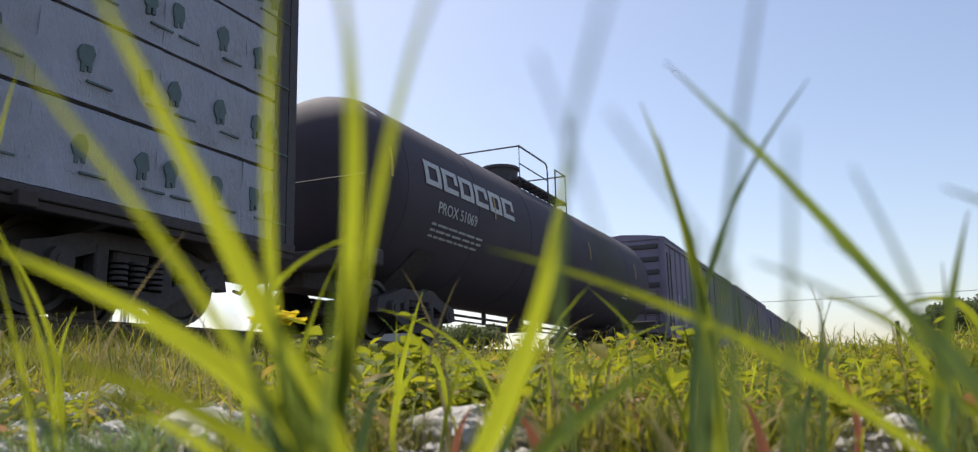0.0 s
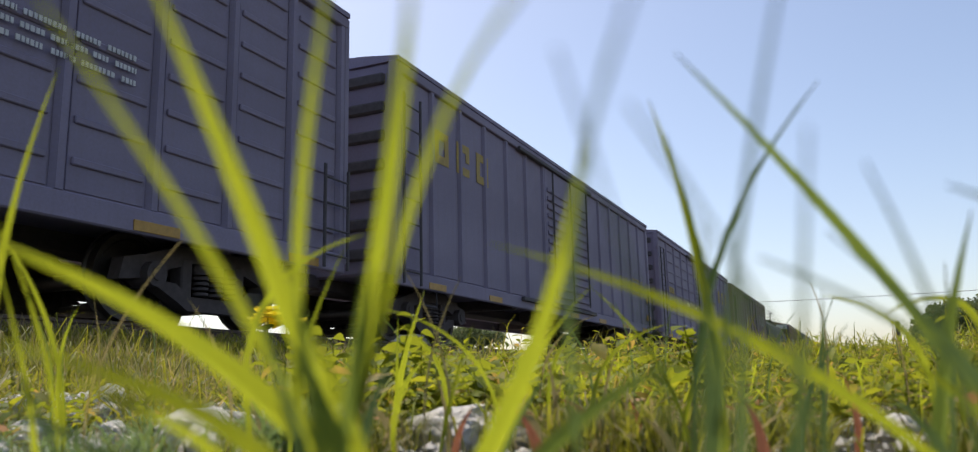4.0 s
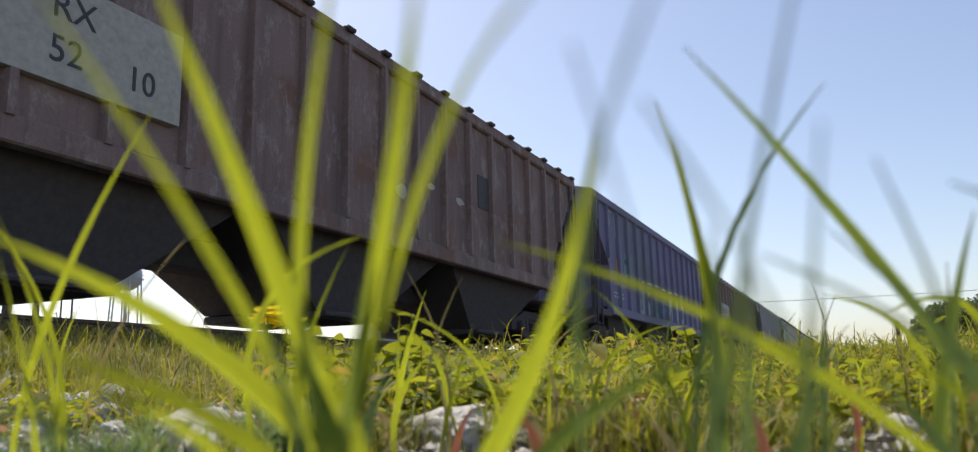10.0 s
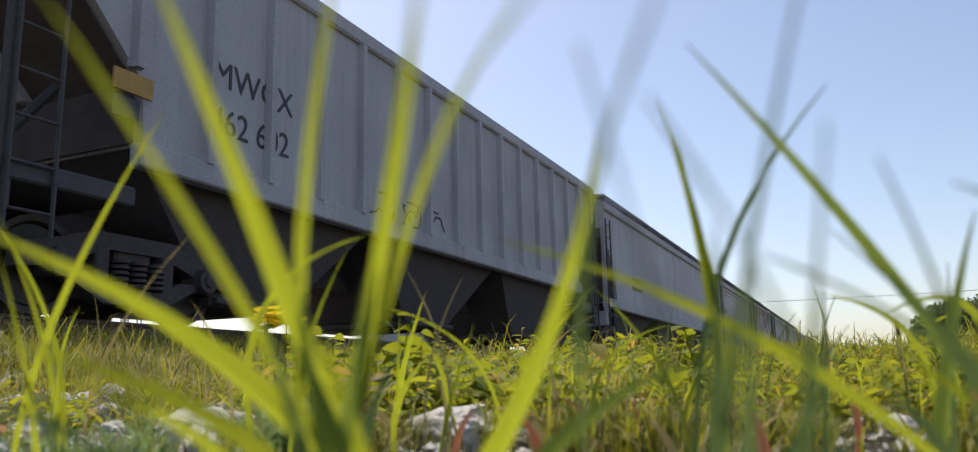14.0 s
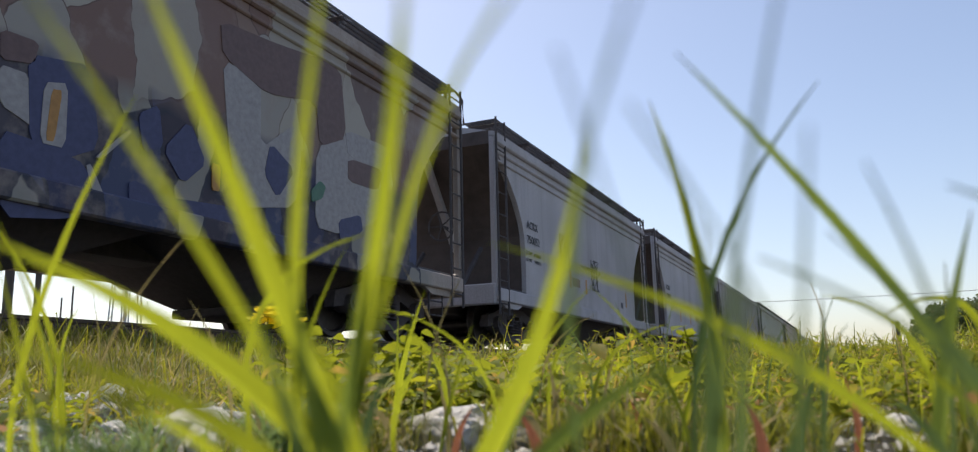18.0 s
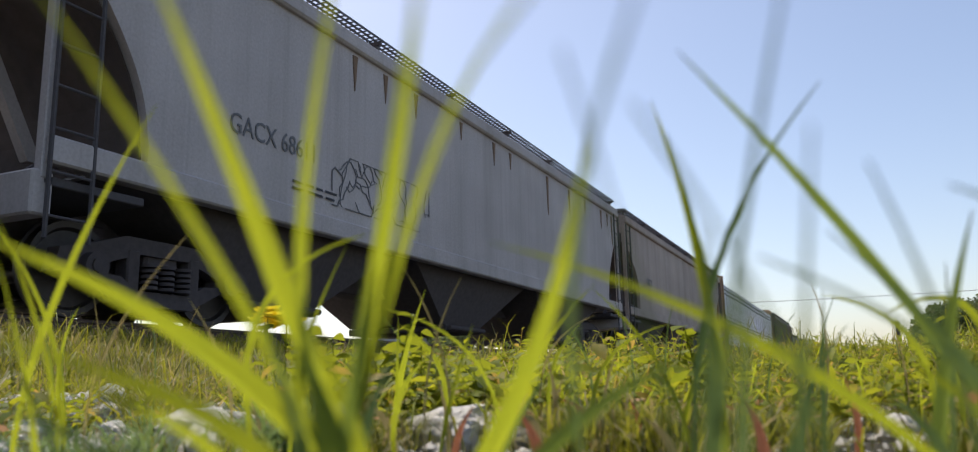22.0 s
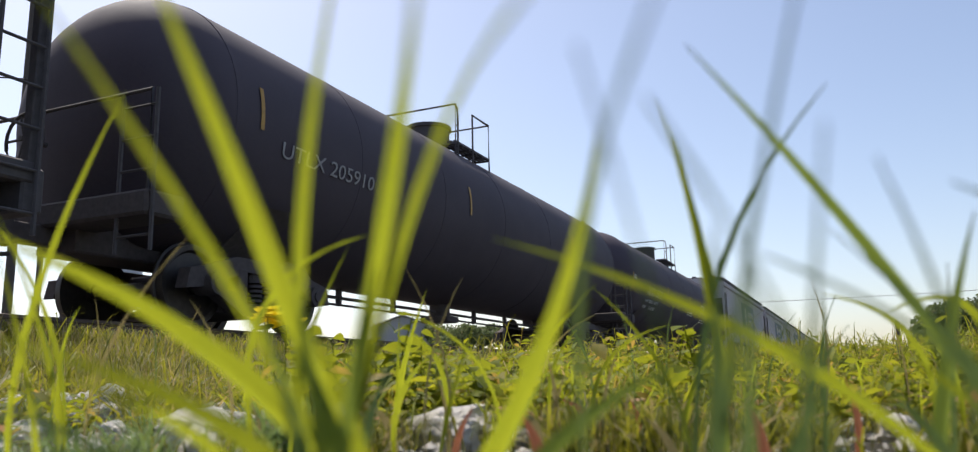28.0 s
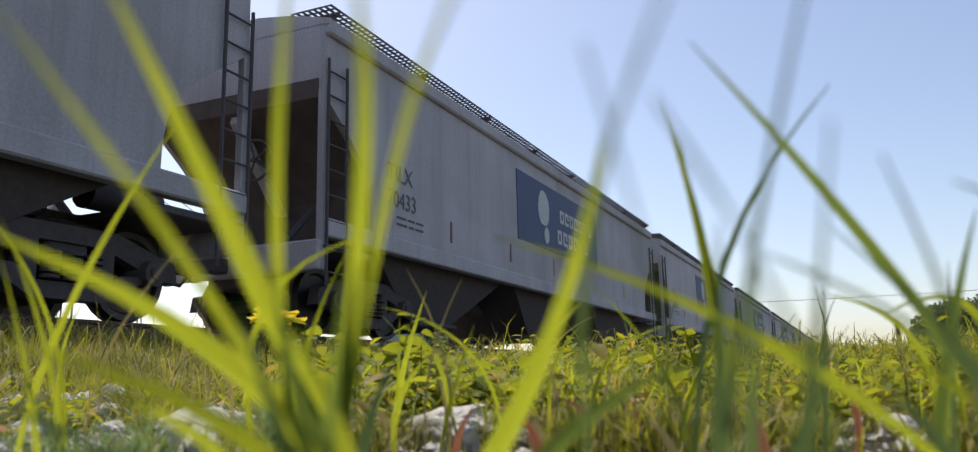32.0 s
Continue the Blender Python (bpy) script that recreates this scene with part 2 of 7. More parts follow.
def frame_mesh():
    """A cast side frame: top and bottom members, columns, bearing caps and the spring nest in the window."""
    s = Shape()
    s.extrude([(-1.27, 0.38), (-1.22, 0.60), (-0.95, 0.66), (-0.5, 0.80), (0.5, 0.80), (0.95, 0.66), (1.22, 0.60), (1.27, 0.38), (0.95, 0.42), (0.6, 0.55), (0.32, 0.64), (-0.32, 0.64), (-0.6, 0.55), (-0.95, 0.42)], "y", -0.08, 0.08)
    s.extrude([(-0.95, 0.42), (-0.55, 0.40), (-0.36, 0.28), (0.36, 0.28), (0.55, 0.40), (0.95, 0.42), (0.5, 0.20), (0.38, 0.13), (-0.38, 0.13), (-0.5, 0.20)], "y", -0.09, 0.09)
    for x in (-0.40, 0.40):
        s.slab(x - 0.08, x + 0.08, -0.09, 0.09, 0.26, 0.68, 0.02)
    for x in (-0.89, 0.89):
        s.tube([(x, -0.18, 0.457), (x, 0.1, 0.457)], 0.13, 12)
        s.tube([(x, -0.20, 0.457), (x, -0.17, 0.457)], 0.07, 8)
    for x in (-0.22, 0.0, 0.22):
        for z in (0.30, 0.355, 0.41, 0.465, 0.52):
            s.tube([(x, -0.10, z), (x, -0.10, z + 0.03)], 0.085, 10)
    return s.mesh("side_frame", UNDER, 40)


def brake_mesh():
    """Brake beams, shoes, levers and the rod between them."""
    s = Shape()
    for x in (-0.36, 0.36):
        s.extrude([(x - 0.07, 0.34), (x + 0.07, 0.34), (x + 0.07, 0.48), (x - 0.07, 0.48)], "y", -0.84, 0.84)
        for y in (-0.75, 0.75):
            s.slab(min(x, x * 1.25) - 0.03, max(x, x * 1.25) + 0.03, y - 0.07, y + 0.07, 0.22, 0.62, 0.02)
        s.slab(x - 0.03, x + 0.03, -0.14, -0.08, 0.3, 0.78, 0.01)
    s.slab(-0.5, 0.5, -0.85, 0.85, 0.18, 0.27, 0.02)
    s.tube([(-0.4, 0.05, 0.32), (0.4, 0.05, 0.32)], 0.03, 6)
    return s.mesh("brake_rigging", UNDER, 40)


def truck(car, x):
    s = Shape().slab(-0.22, 0.22, -1.04, 1.04, 0.46, 0.74, 0.03).tube([(0, 0, 0.7), (0, 0, 0.86)], 0.22, 12)
    t = part("truck", cached("bolster", lambda: s.mesh("truck", UNDER)), None, car, "grimy cast-steel railcar truck", (x, 0, 0))
    for y in (-1.0, 1.0):
        f = part("side_frame", cached("side_frame", frame_mesh), None, t, "", (0, y, 0))
        if y > 0:
            f.rotation_euler = (0, 0, math.pi)
    part("brake_rigging", cached("brake_rigging", brake_mesh), None, t)
    for x1 in (-0.89, 0.89):
        part("axle", cached("axle", lambda: Shape().tube([(0, -0.95, 0.457), (0, 0.95, 0.457)], 0.085, 10).mesh("axle", WHEEL, 40)), None, t, "", (x1, 0, 0))
        for y in (-0.75, 0.75):
            w = part("wheel", cached("wheel", wheel_mesh), None, t, "", (x1, y, 0.457))
            if y > 0:
                w.rotation_euler = (0, 0, math.pi)
    return t


def coupler(car, x, way):
    s = Shape().slab(-0.1, 0.75, -0.1, 0.1, 0.78, 0.98, 0.02)
    s.extrude([(0.62, -0.16), (0.95, -0.18), (1.0, -0.02), (0.86, 0.0), (0.9, 0.14), (0.66, 0.16)], "z", 0.72, 1.02)
    s.tube([(0.3, -0.25, 0.95), (0.55, -0.28, 0.75), (0.75, -0.22, 0.6), (0.9, -0.2, 0.62)], 0.025, 6)
    c = part("coupler", cached("coupler", lambda: s.mesh("coupler", UNDER, 40)), None, car, "", (x, 0, 0))
    if way < 0:
        c.rotation_euler = (0, 0, math.pi)


def ladder(car, x, y, z0, z1, rungs, wide=0.45, mat=None, along="x"):
    s = Shape()
    def p(a, z):
        return (a, 0, z) if along == "x" else (0, a, z)
    for a in (-wide / 2, wide / 2):
        s.tube([p(a, z0), p(a, z1)], 0.022, 6)
    for i in range(rungs):
        z = z0 + (z1 - z0) * (i + 0.5) / rungs
        s.tube([p(-wide / 2, z), p(wide / 2, z)], 0.014, 6)
    return part("ladder", s, mat or SHADE, car, "", (x, y, 0), 40)


def brake_wheel(car, x, y, z):
    s, n = Shape(), 20
    ring = [(0, 0.28 * math.cos(2 * math.pi * k / n), 0.28 * math.sin(2 * math.pi * k / n)) for k in range(n + 1)]
    s.tube(ring, 0.02, 6, caps=False)
    for k in range(5):
        a = 2 * math.pi * k / 5
        s.tube([(0, 0, 0), (0, 0.28 * math.cos(a), 0.28 * math.sin(a))], 0.014, 6)
    s.tube([(-0.05, 0, 0), (0.25, 0, 0)], 0.03, 8)
    part("brake_wheel", s, SHADE, car, "", (x, y, z), 40)


def running_gear(car, half, inset, sill_z=0.72):
    """Centre sill, trucks, couplers, brake pipe and cylinder."""
    part("centre_sill", Shape().slab(-half + 0.1, half - 0.1, -0.25, 0.25, sill_z, 1.12, 0.02), UNDER, car)
    for s in (-1, 1):
        truck(car, s * (half - inset))
        coupler(car, s * (half - 0.15), s)


def boxcar(u0, u1, eave, mat, label, style, doors=(-1.5, 1.5), bottom=0.95, stripe=1.2, bay=1.02, beads_n=8):
    half = (u1 - u0) / 2
    car = thing("boxcar", label, "railway boxcar", "freight cars of the train")
    moving.append((car, (u0 + u1) / 2, TRACK, RAIL))
    top = eave - 0.12
    body = Shape().slab(-half, half, -1.47, 1.47, bottom + 0.05, top, 0.03)
    part("body", body, mat, car)
    roof = Shape()
    roof.extrude([(-1.55, top), (-1.55, top + 0.07), (-0.9, top + 0.16), (0, top + 0.24), (0.9, top + 0.16), (1.55, top + 0.07), (1.55, top)], "x", -half - 0.03, half + 0.03)
    part("roof", roof, mat, car)
    n = int(2 * half / 1.05)
    for i in range(n):
        x = -half + 0.15 + (2 * half - 0.3) * i / (n - 1)
        part("roof_rib", cached("roof_rib", lambda: Shape().extrude([(-1.5, 0.09), (-0.9, 0.19), (0, 0.27), (0.9, 0.19), (1.5, 0.09), (0, 0.1)], "x", -0.04, 0.04).mesh("roof_rib", SHADE)), None, car, "", (x, 0, top))
    for y, s in ((-1.0, -1), (1.0, 1)):
        part("side_sill", Shape().slab(-half, half, s * 1.53, s * 1.44, bottom - 0.12, bottom + 0.12, 0.015), mat, car)
        part("eave_rail", Shape().slab(-half, half, s * 1.54, s * 1.44, top - 0.16, top - 0.004, 0.015), mat, car)
    # end walls with pressed horizontal ribs
    for s in (-1, 1):
        for k in range(7):
            z = bottom + 0.35 + k * (top - bottom - 0.6) / 6
            part("end_rib", cached("end_rib", lambda: Shape().slab(-0.05, 0.05, -1.3, 1.3, -0.09, 0.09, 0.045).mesh("end_rib", SHADE)), None, car, "", (s * (half + 0.01), 0, z)).data.materials[0]
        part("corner_post", Shape().slab(s * half - 0.06, s * half + 0.06, -1.53, -1.38, bottom, top, 0.02), mat, car)
    # posts, panels and the door on the two sides
    d0, d1 = doors
    for side in (-1, 1):
        for a, b in ((-half + 0.1, d0), (d1, half - 0.1)):
            k = max(2, round((b - a) / bay))
            for i in range(k + 1):
                x = a + (b - a) * i / k
                part("side_post", cached(("post", bottom, top, mat.name), lambda: Shape().extrude([(-0.07, 0.0), (-0.035, -0.055), (0.035, -0.055), (0.07, 0.0)], "z", bottom + 0.12, top - 0.16).mesh("side_post", mat)), None, car, "", (x, side * 1.475, 0)).rotation_euler = (0, 0, 0 if side < 0 else math.pi)
                if i == k:
                    continue
                xm, w = x + (b - a) / k / 2, (b - a) / k / 2 - 0.09
                if style == "beaded":
                    panel = part("side_panel", cached(("sheet", round(w, 3), bottom, top, mat.name), lambda: Shape().slab(-w, w, -0.008, 0.03, bottom + 0.14, top - 0.18, 0.006).mesh("side_panel", mat)), None, car, "", (xm, side * 1.475, 0))
                    panel.rotation_euler = (0, 0, 0 if side < 0 else math.pi)
                    if side < 0:
                        q = 0.28 / beads_n
                        for j in range(beads_n):
                            part("bead", cached(("bead", round(w, 3), beads_n, mat.name), lambda: Shape().slab(-w * 0.92, w * 0.92, -0.035, 0.0, -q, q, 0.03).mesh("bead", mat)), None, panel, "", (0, 0, bottom + 0.4 + j * (top - bottom - 0.8) / (beads_n - 1)))
                else:
                    part("side_panel", cached(("flat", round(w, 3), bottom, top, mat.name), lambda: Shape().slab(-w, w, -0.012, 0.03, bottom + 0.14, top - 0.18, 0.01).mesh("side_panel", mat)), None, car, "", (xm, side * 1.475, 0))
        halfdoor = (d1 - d0) / 2
        door = part("sliding_door", Shape().slab(-halfdoor + 0.03, halfdoor - 0.03, -0.06, 0.03, bottom + 0.14, top - 0.2, 0.015), mat, car, "", ((d0 + d1) / 2, side * 1.48, 0))
        door.rotation_euler = (0, 0, 0 if side < 0 else math.pi)
        for j in range(13 if side < 0 else 0):
            part("door_rib", cached(("door_rib", round(halfdoor, 3), mat.name), lambda: Shape().slab(-halfdoor + 0.12, halfdoor - 0.12, -0.095, -0.05, -0.05, 0.05, 0.03).mesh("door_rib", mat)), None, door, "", (0, 0, bottom + 0.32 + j * (top - bottom - 1.0) / 12))
        for x in (-halfdoor + 0.35, 0.0, halfdoor - 0.35):
            part("locking_bar", Shape().tube([(x, -0.13, bottom + 0.2), (x, -0.13, top - 0.25)], 0.022, 8), SHADE, door, "", smooth=40)
        for z in (bottom + 0.06, top - 0.17):
            part("door_rail", Shape().slab(d0 - 1.5, d1 + 0.2, side * 1.60, side * 1.5, z - 0.03, z + 0.05, 0.01), SHADE, car)
    ladder(car, -half + 0.3, -1.60, bottom - 0.1, top - 0.5, 8, 0.5)
    ladder(car, half - 0.3, -1.60, bottom - 0.1, bottom + 1.2, 4, 0.5)
    brake_wheel(car, half + 0.25, -0.5, 3.2)
    part("brake_cylinder", Shape().tube([(-0.6, -0.6, 0.78), (0.3, -0.6, 0.78)], 0.16, 12), UNDER, car, smooth=40)
    for x in (-3.2, 2.6):
        part("cross_beam", Shape().slab(x - 0.12, x + 0.12, -1.4, 1.4, 0.72, 0.95, 0.02), UNDER, car)
    for x in (-half + 1.0, half - 1.0):
        part("step", Shape().tube([(x - 0.22, -1.5, bottom), (x - 0.22, -1.5, 0.5), (x + 0.22, -1.5, 0.5), (x + 0.22, -1.5, bottom)], 0.018, 6), SHADE, car)
    if stripe:
        for i in range(7):
            x = -half + stripe + 2.25 * i
            part("reflective_strip", cached("strip", lambda: Shape().slab(-0.28, 0.28, -0.006, 0.01, -0.05, 0.05, 0.002).mesh("reflective_strip", YELLOW)), None, car, "", (x, -1.537, bottom - 0.05))
    running_gear(car, half, 1.85)
    return car, half


def tank_car(u0, u1, r, zc, label, mat, underframe=True, hatch=0.0, rails=(-1.5, 0.1, 0.7, 1.4)):
    half = (u1 - u0) / 2
    car = thing("tank_car", label, "railway tank car", "freight cars of the train")
    moving.append((car, (u0 + u1) / 2, TRACK, RAIL))
    n, rings, cap = 56, [], 0.95
    prof = [(-half + cap - cap * math.sin(a), r * math.cos(a) ** 0.75) for a in [math.pi / 2 * k / 10 for k in range(10, -1, -1)] if math.cos(a) > 0.02]
    prof = [(x, max(q, 0.05)) for x, q in prof]
    prof += [(-half * 0.5, r), (0, r), (half * 0.5, r)]
    prof += [(-x, q) for x, q in reversed(prof[:-3])]
    for x, q in prof:
        rings.append([(x, q * math.cos(2 * math.pi * k / n), zc + q * math.sin(2 * math.pi * k / n)) for k in range(n)])
    part("tank_shell", Shape().loft(rings), mat, car, smooth=50)
    for x in [-half + cap + (2 * half - 2 * cap) * i / 6 for i in range(7)]:
        s, m = Shape(), 48
        s.loft([[(x + dx, (r + dr) * math.cos(2 * math.pi * k / m), zc + (r + dr) * math.sin(2 * math.pi * k / m)) for k in range(m)] for dx, dr in ((-0.04, -0.01), (-0.03, 0.006), (0.03, 0.006), (0.04, -0.01))], caps=False)
        part("weld_seam", s, mat, car, smooth=50)
    # saddles and side sills at the ends, thin walkway and piping beneath
    for s in (-1, 1):
        part("saddle", Shape().extrude([(-1.25, zc - r * 0.62), (-0.5, 0.8), (0.5, 0.8), (1.25, zc - r * 0.62), (0.9, zc - r * 0.80), (0.0, zc - r + 0.02), (-0.9, zc - r * 0.80)], "x", s * (half - 2.0) - 0.35, s * (half - 2.0) + 0.35), UNDER, car)
        part("end_sill", Shape().slab(s * half - 0.25, s * half + 0.25, -1.5, 1.5, 0.95, 1.2, 0.03), UNDER, car)
        part("draft_sill", Shape().slab(min(s * half, s * (half - 3.0)), max(s * half, s * (half - 3.0)), -0.3, 0.3, 0.72, 1.15, 0.02), UNDER, car)
        truck(car, s * (half - 2.0))
        coupler(car, s * (half - 0.05), s)
        part("end_rail", Shape().tube([(s * (half + 0.2), -1.45, 1.1), (s * (half + 0.2), -1.45, 2.2), (s * (half + 0.2), 1.45, 2.2), (s * (half + 0.2), 1.45, 1.1)], 0.02, 6), SHADE, car, smooth=40)
        ladder(car, s * (half + 0.2), -1.3, 0.6, 2.2, 5, 0.45, along="y")
    brake_wheel(car, -half - 0.3, 0.2, 1.9)
    if underframe:
        for y in (0.0,):
            part("brake_rod", Shape().tube([(-half + 2.6, y, 0.70), (half - 2.6, y, 0.70)], 0.028, 6).tube([(-half + 2.6, y, 0.59), (half - 2.6, y, 0.59)], 0.02, 6), UNDER, car)
        for i in range(7):
            x = -half + 3.4 + (2 * half - 6.8) * i / 6
            for y in (0.0,):
                part("hanger", cached(("hanger", r, zc), lambda: Shape().slab(-0.04, 0.04, -0.04, 0.04, 0.57, zc - r + 0.03, 0.01).mesh("hanger", UNDER)), None, car, "", (x, y, 0))
        part("bottom_outlet", Shape().tube([(0.1, 0, zc - r + 0.05), (0.1, 0, 0.55)], 0.2, 12).slab(-0.15, 0.35, -0.3, 0.3, 0.5, 0.62, 0.02), UNDER, car, smooth=40)
    # manway platform with handrails on top
    z = zc + r
    h = hatch
    part("manway", Shape().tube([(h, 0, z - 0.1), (h, 0, z + 0.42)], 0.42, 20).tube([(h, 0, z + 0.42), (h, 0, z + 0.49)], 0.46, 20), SHADE, car, smooth=40)
    part("valve", Shape().tube([(h + 0.9, 0, z - 0.1), (h + 0.9, 0, z + 0.22)], 0.12, 10), SHADE, car, smooth=40)
    part("valve", Shape().tube([(h - 0.8, 0.2, z - 0.1), (h - 0.8, 0.2, z + 0.2)], 0.1, 10), SHADE, car, smooth=40)
    p0, p1, p2, p3 = rails
    for y in (-1.0, 0.72):
        plat = Shape()
        for j in range(4):
            plat.box(p0, p3, y + j * 0.09, y + j * 0.09 + 0.05, z - 0.14, z - 0.10)
        k = int((p3 - p0) / 0.36) + 1
        for j in range(k + 1):
            x = p0 + (p3 - p0 - 0.04) * j / k
            plat.box(x, x + 0.04, y, y + 0.32, z - 0.17, z - 0.14)
        part("platform", plat, SHADE, car)
    hz = z + 0.59
    for x in (p0, p3):
        part("cross_rail", Shape().tube([(x, -1.0, z - 0.4), (x, -1.0, hz), (x, 1.0, hz), (x, 1.0, z - 0.4)], 0.02, 8), SHADE, car, smooth=40)
    for y in (-1.0, 1.0):
        part("handrail", Shape().tube([(p0, y, hz), (p1 - 0.12, y, hz), (p1 - 0.03, y, hz - 0.06), (p1, y, hz - 0.2), (p1, y, z - 0.4)], 0.02, 8), SHADE, car, smooth=40)
        part("handrail", Shape().tube([(p2, y, z - 0.4), (p2, y, hz), (p3, y, hz)], 0.02, 8), SHADE, car, smooth=40)
        part("mid_rail", Shape().tube([(p0, y, hz - 0.4), (p1, y, hz - 0.4)], 0.015, 6), SHADE, car, smooth=40)
    return car, half


def roof_walk(car, x0, x1, y0, y1, z, key, pitch=0.11):
    """A see-through steel running board: bars along and across."""
    def make():
        s = Shape()
        for j in range(8):
            y = y0 + (y1 - y0) * j / 7
            s.box(x0, x1, y - 0.008, y + 0.008, z - 0.03, z)
        k = int((x1 - x0) / pitch)
        for i in range(k + 1):
            x = x0 + (x1 - x0) * i / k
            s.box(x - 0.008, x + 0.008, y0, y1, z - 0.022, z - 0.004)
        return s.mesh("running_board", GRATE)
    return part("running_board", cached(("walk", key), make), None, car, "dark steel grating")


def hopper(u0, u1, mat, label, style, sill=1.30, eave=4.0, knee=3.2, run=1.5, bays=3, ribs=15, walk_z=4.3, walk_y=(-1.5, -0.85), curved=False, roofmat=None, low=2.1):
    """A covered hopper: side sheets, slope sheets at the ends, posts, discharge bays, roof hatches, running board."""
    half = (u1 - u0) / 2
    car = thing("covered_hopper", label, "railway hopper car", "freight cars of the train")
    moving.append((car, (u0 + u1) / 2, TRACK, RAIL))
    w = 1.5
    outline = [(-half, eave), (-half, knee), (-half + run, low), (-half + run + 0.06, sill), (half - run - 0.06, sill), (half - run, low), (half, knee), (half, eave)]
    if curved:
        n = 26
        sec = []
        for k in range(n + 1):
            t = k / n
            z = sill + (eave - sill) * t
            y = w * (0.985 + 0.015 * math.sin(math.pi * min(0.97, t * 0.94 + 0.03)) ** 0.3)
            sec.append((y, z, t))
        s = Shape()
        rings = []
        for y, z, t in sec:
            inset = 0.0 if z >= knee else run * math.sin(math.pi / 2 * min(1.0, (knee - z) / (knee - low))) + (0.02 if z < low else 0)
            a = half - inset
            rings.append([(-a, -y, z), (a, -y, z), (a, y, z), (-a, y, z)])
        s.loft(rings)
        part("body", s, mat, car, smooth=30)
    else:
        part("body", Shape().extrude(outline, "y", -w, w), mat, car)
    # roof
    prof = [(-w - 0.05, eave - 0.02), (-w - 0.05, eave + 0.06), (-w * 0.6, eave + 0.22), (-w * 0.25, eave + 0.3), (w * 0.25, eave + 0.3), (w * 0.6, eave + 0.22), (w + 0.05, eave + 0.06), (w + 0.05, eave - 0.02)]
    part("roof", Shape().extrude(prof, "x", -half, half), roofmat or mat, car)
    hatches = max(4, int(half * 2 / 3.0))
    for i in range(hatches):
        x = -half + 1.2 + (2 * half - 2.4) * i / (hatches - 1)
        part("hatch", cached("hatch", lambda: Shape().slab(-0.55, 0.55, -0.4, 0.4, 0, 0.12, 0.04).slab(-0.6, -0.5, -0.1, 0.1, 0.02, 0.17, 0.01).mesh("hatch", SHADE)), None, car, "", (x, 0, eave + 0.3))
    for side in (-1, 1):
        part("top_chord", Shape().slab(-half, half, side * (w + 0.07), side * (w - 0.05), eave - 0.16, eave - 0.01, 0.03), mat, car)
        inner = half - run if style == "ribbed" else half
        part("side_sill", Shape().slab(-inner, inner, side * (w + 0.06), side * (w - 0.12), sill - 0.22, sill + 0.02, 0.02), mat, car)
        # the sill at the car ends is coloured dark to stand for shade
        if inner < half:
            for e in (-1, 1):
                part("platform_sill", Shape().slab(min(e * inner, e * half), max(e * inner, e * half), side * (w + 0.02), side * (w - 0.12), 0.98, 1.16, 0.02), SHADE, car)
        if style == "short":
            part("lower_chord", Shape().slab(-half, half, side * (w + 0.045), side * (w - 0.05), eave - 0.34, eave - 0.25, 0.03), mat, car)
            part("lower_chord", Shape().slab(-half, half, side * (w + 0.03), side * (w - 0.05), eave - 0.5, eave - 0.44, 0.025), mat, car)
            for x in (-half + 0.7, half - 0.7):
                jack = part("jacking_plate", Shape().extrude([(x - 0.62, sill), (x + 0.62, sill), (x + 0.62, 0.82), (x + 0.3, 0.70), (x - 0.3, 0.70), (x - 0.62, 0.82)], "y", side * 1.42, side * 1.5), mat, car)
                part("lug", Shape().tube([(x, side * 1.53, 0.92), (x, side * 1.44, 0.92)], 0.09, 12), SHADE, jack, smooth=40)
                part("step", Shape().tube([(x - 0.35, side * 1.46, 0.8), (x - 0.35, side * 1.46, 0.38), (x + 0.1, side * 1.46, 0.38), (x + 0.1, side * 1.46, 0.8)], 0.018, 6).tube([(x - 0.35, side * 1.46, 0.6), (x + 0.1, side * 1.46, 0.6)], 0.014, 6), SHADE, car)
            if side < 0:
                part("board_brace", Shape().tube([(half - 0.1, -1.5, walk_z - 0.02), (half + 0.28, -1.45, walk_z - 0.05), (half + 0.42, -1.4, eave - 0.1), (half - 0.02, -1.42, eave - 0.3)], 0.022, 6), SHADE, car, smooth=40)
        if ribs:
            a, b = -half + 0.25, half - 0.25
            for i in range(ribs):
                x = a + (b - a) * i / (ribs - 1)
                e = half - abs(x)
                z0 = sill if e > run else knee + (low - knee) * e / run
                if mat is RUST_BROWN:
                    part("post_cap", cached("post_cap", lambda: Shape().slab(-0.1, 0.1, -0.1, 0.06, 0.0, 0.07, 0.02).mesh("post_cap", SHADE)), None, car, "", (x, side * (w + 0.02), eave + 0.035))
                part("side_post", cached(("hpost", round(z0, 2), eave, mat.name), lambda: Shape().extrude([(-0.075, 0.02), (-0.04, -0.085), (0.04, -0.085), (0.075, 0.02)], "z", z0, eave - 0.15).mesh("side_post", mat)), None, car, "", (x, side * w, 0)).rotation_euler = (0, 0, 0 if side < 0 else math.pi)
        roof_key = (round(half, 2), walk_y, walk_z, style)
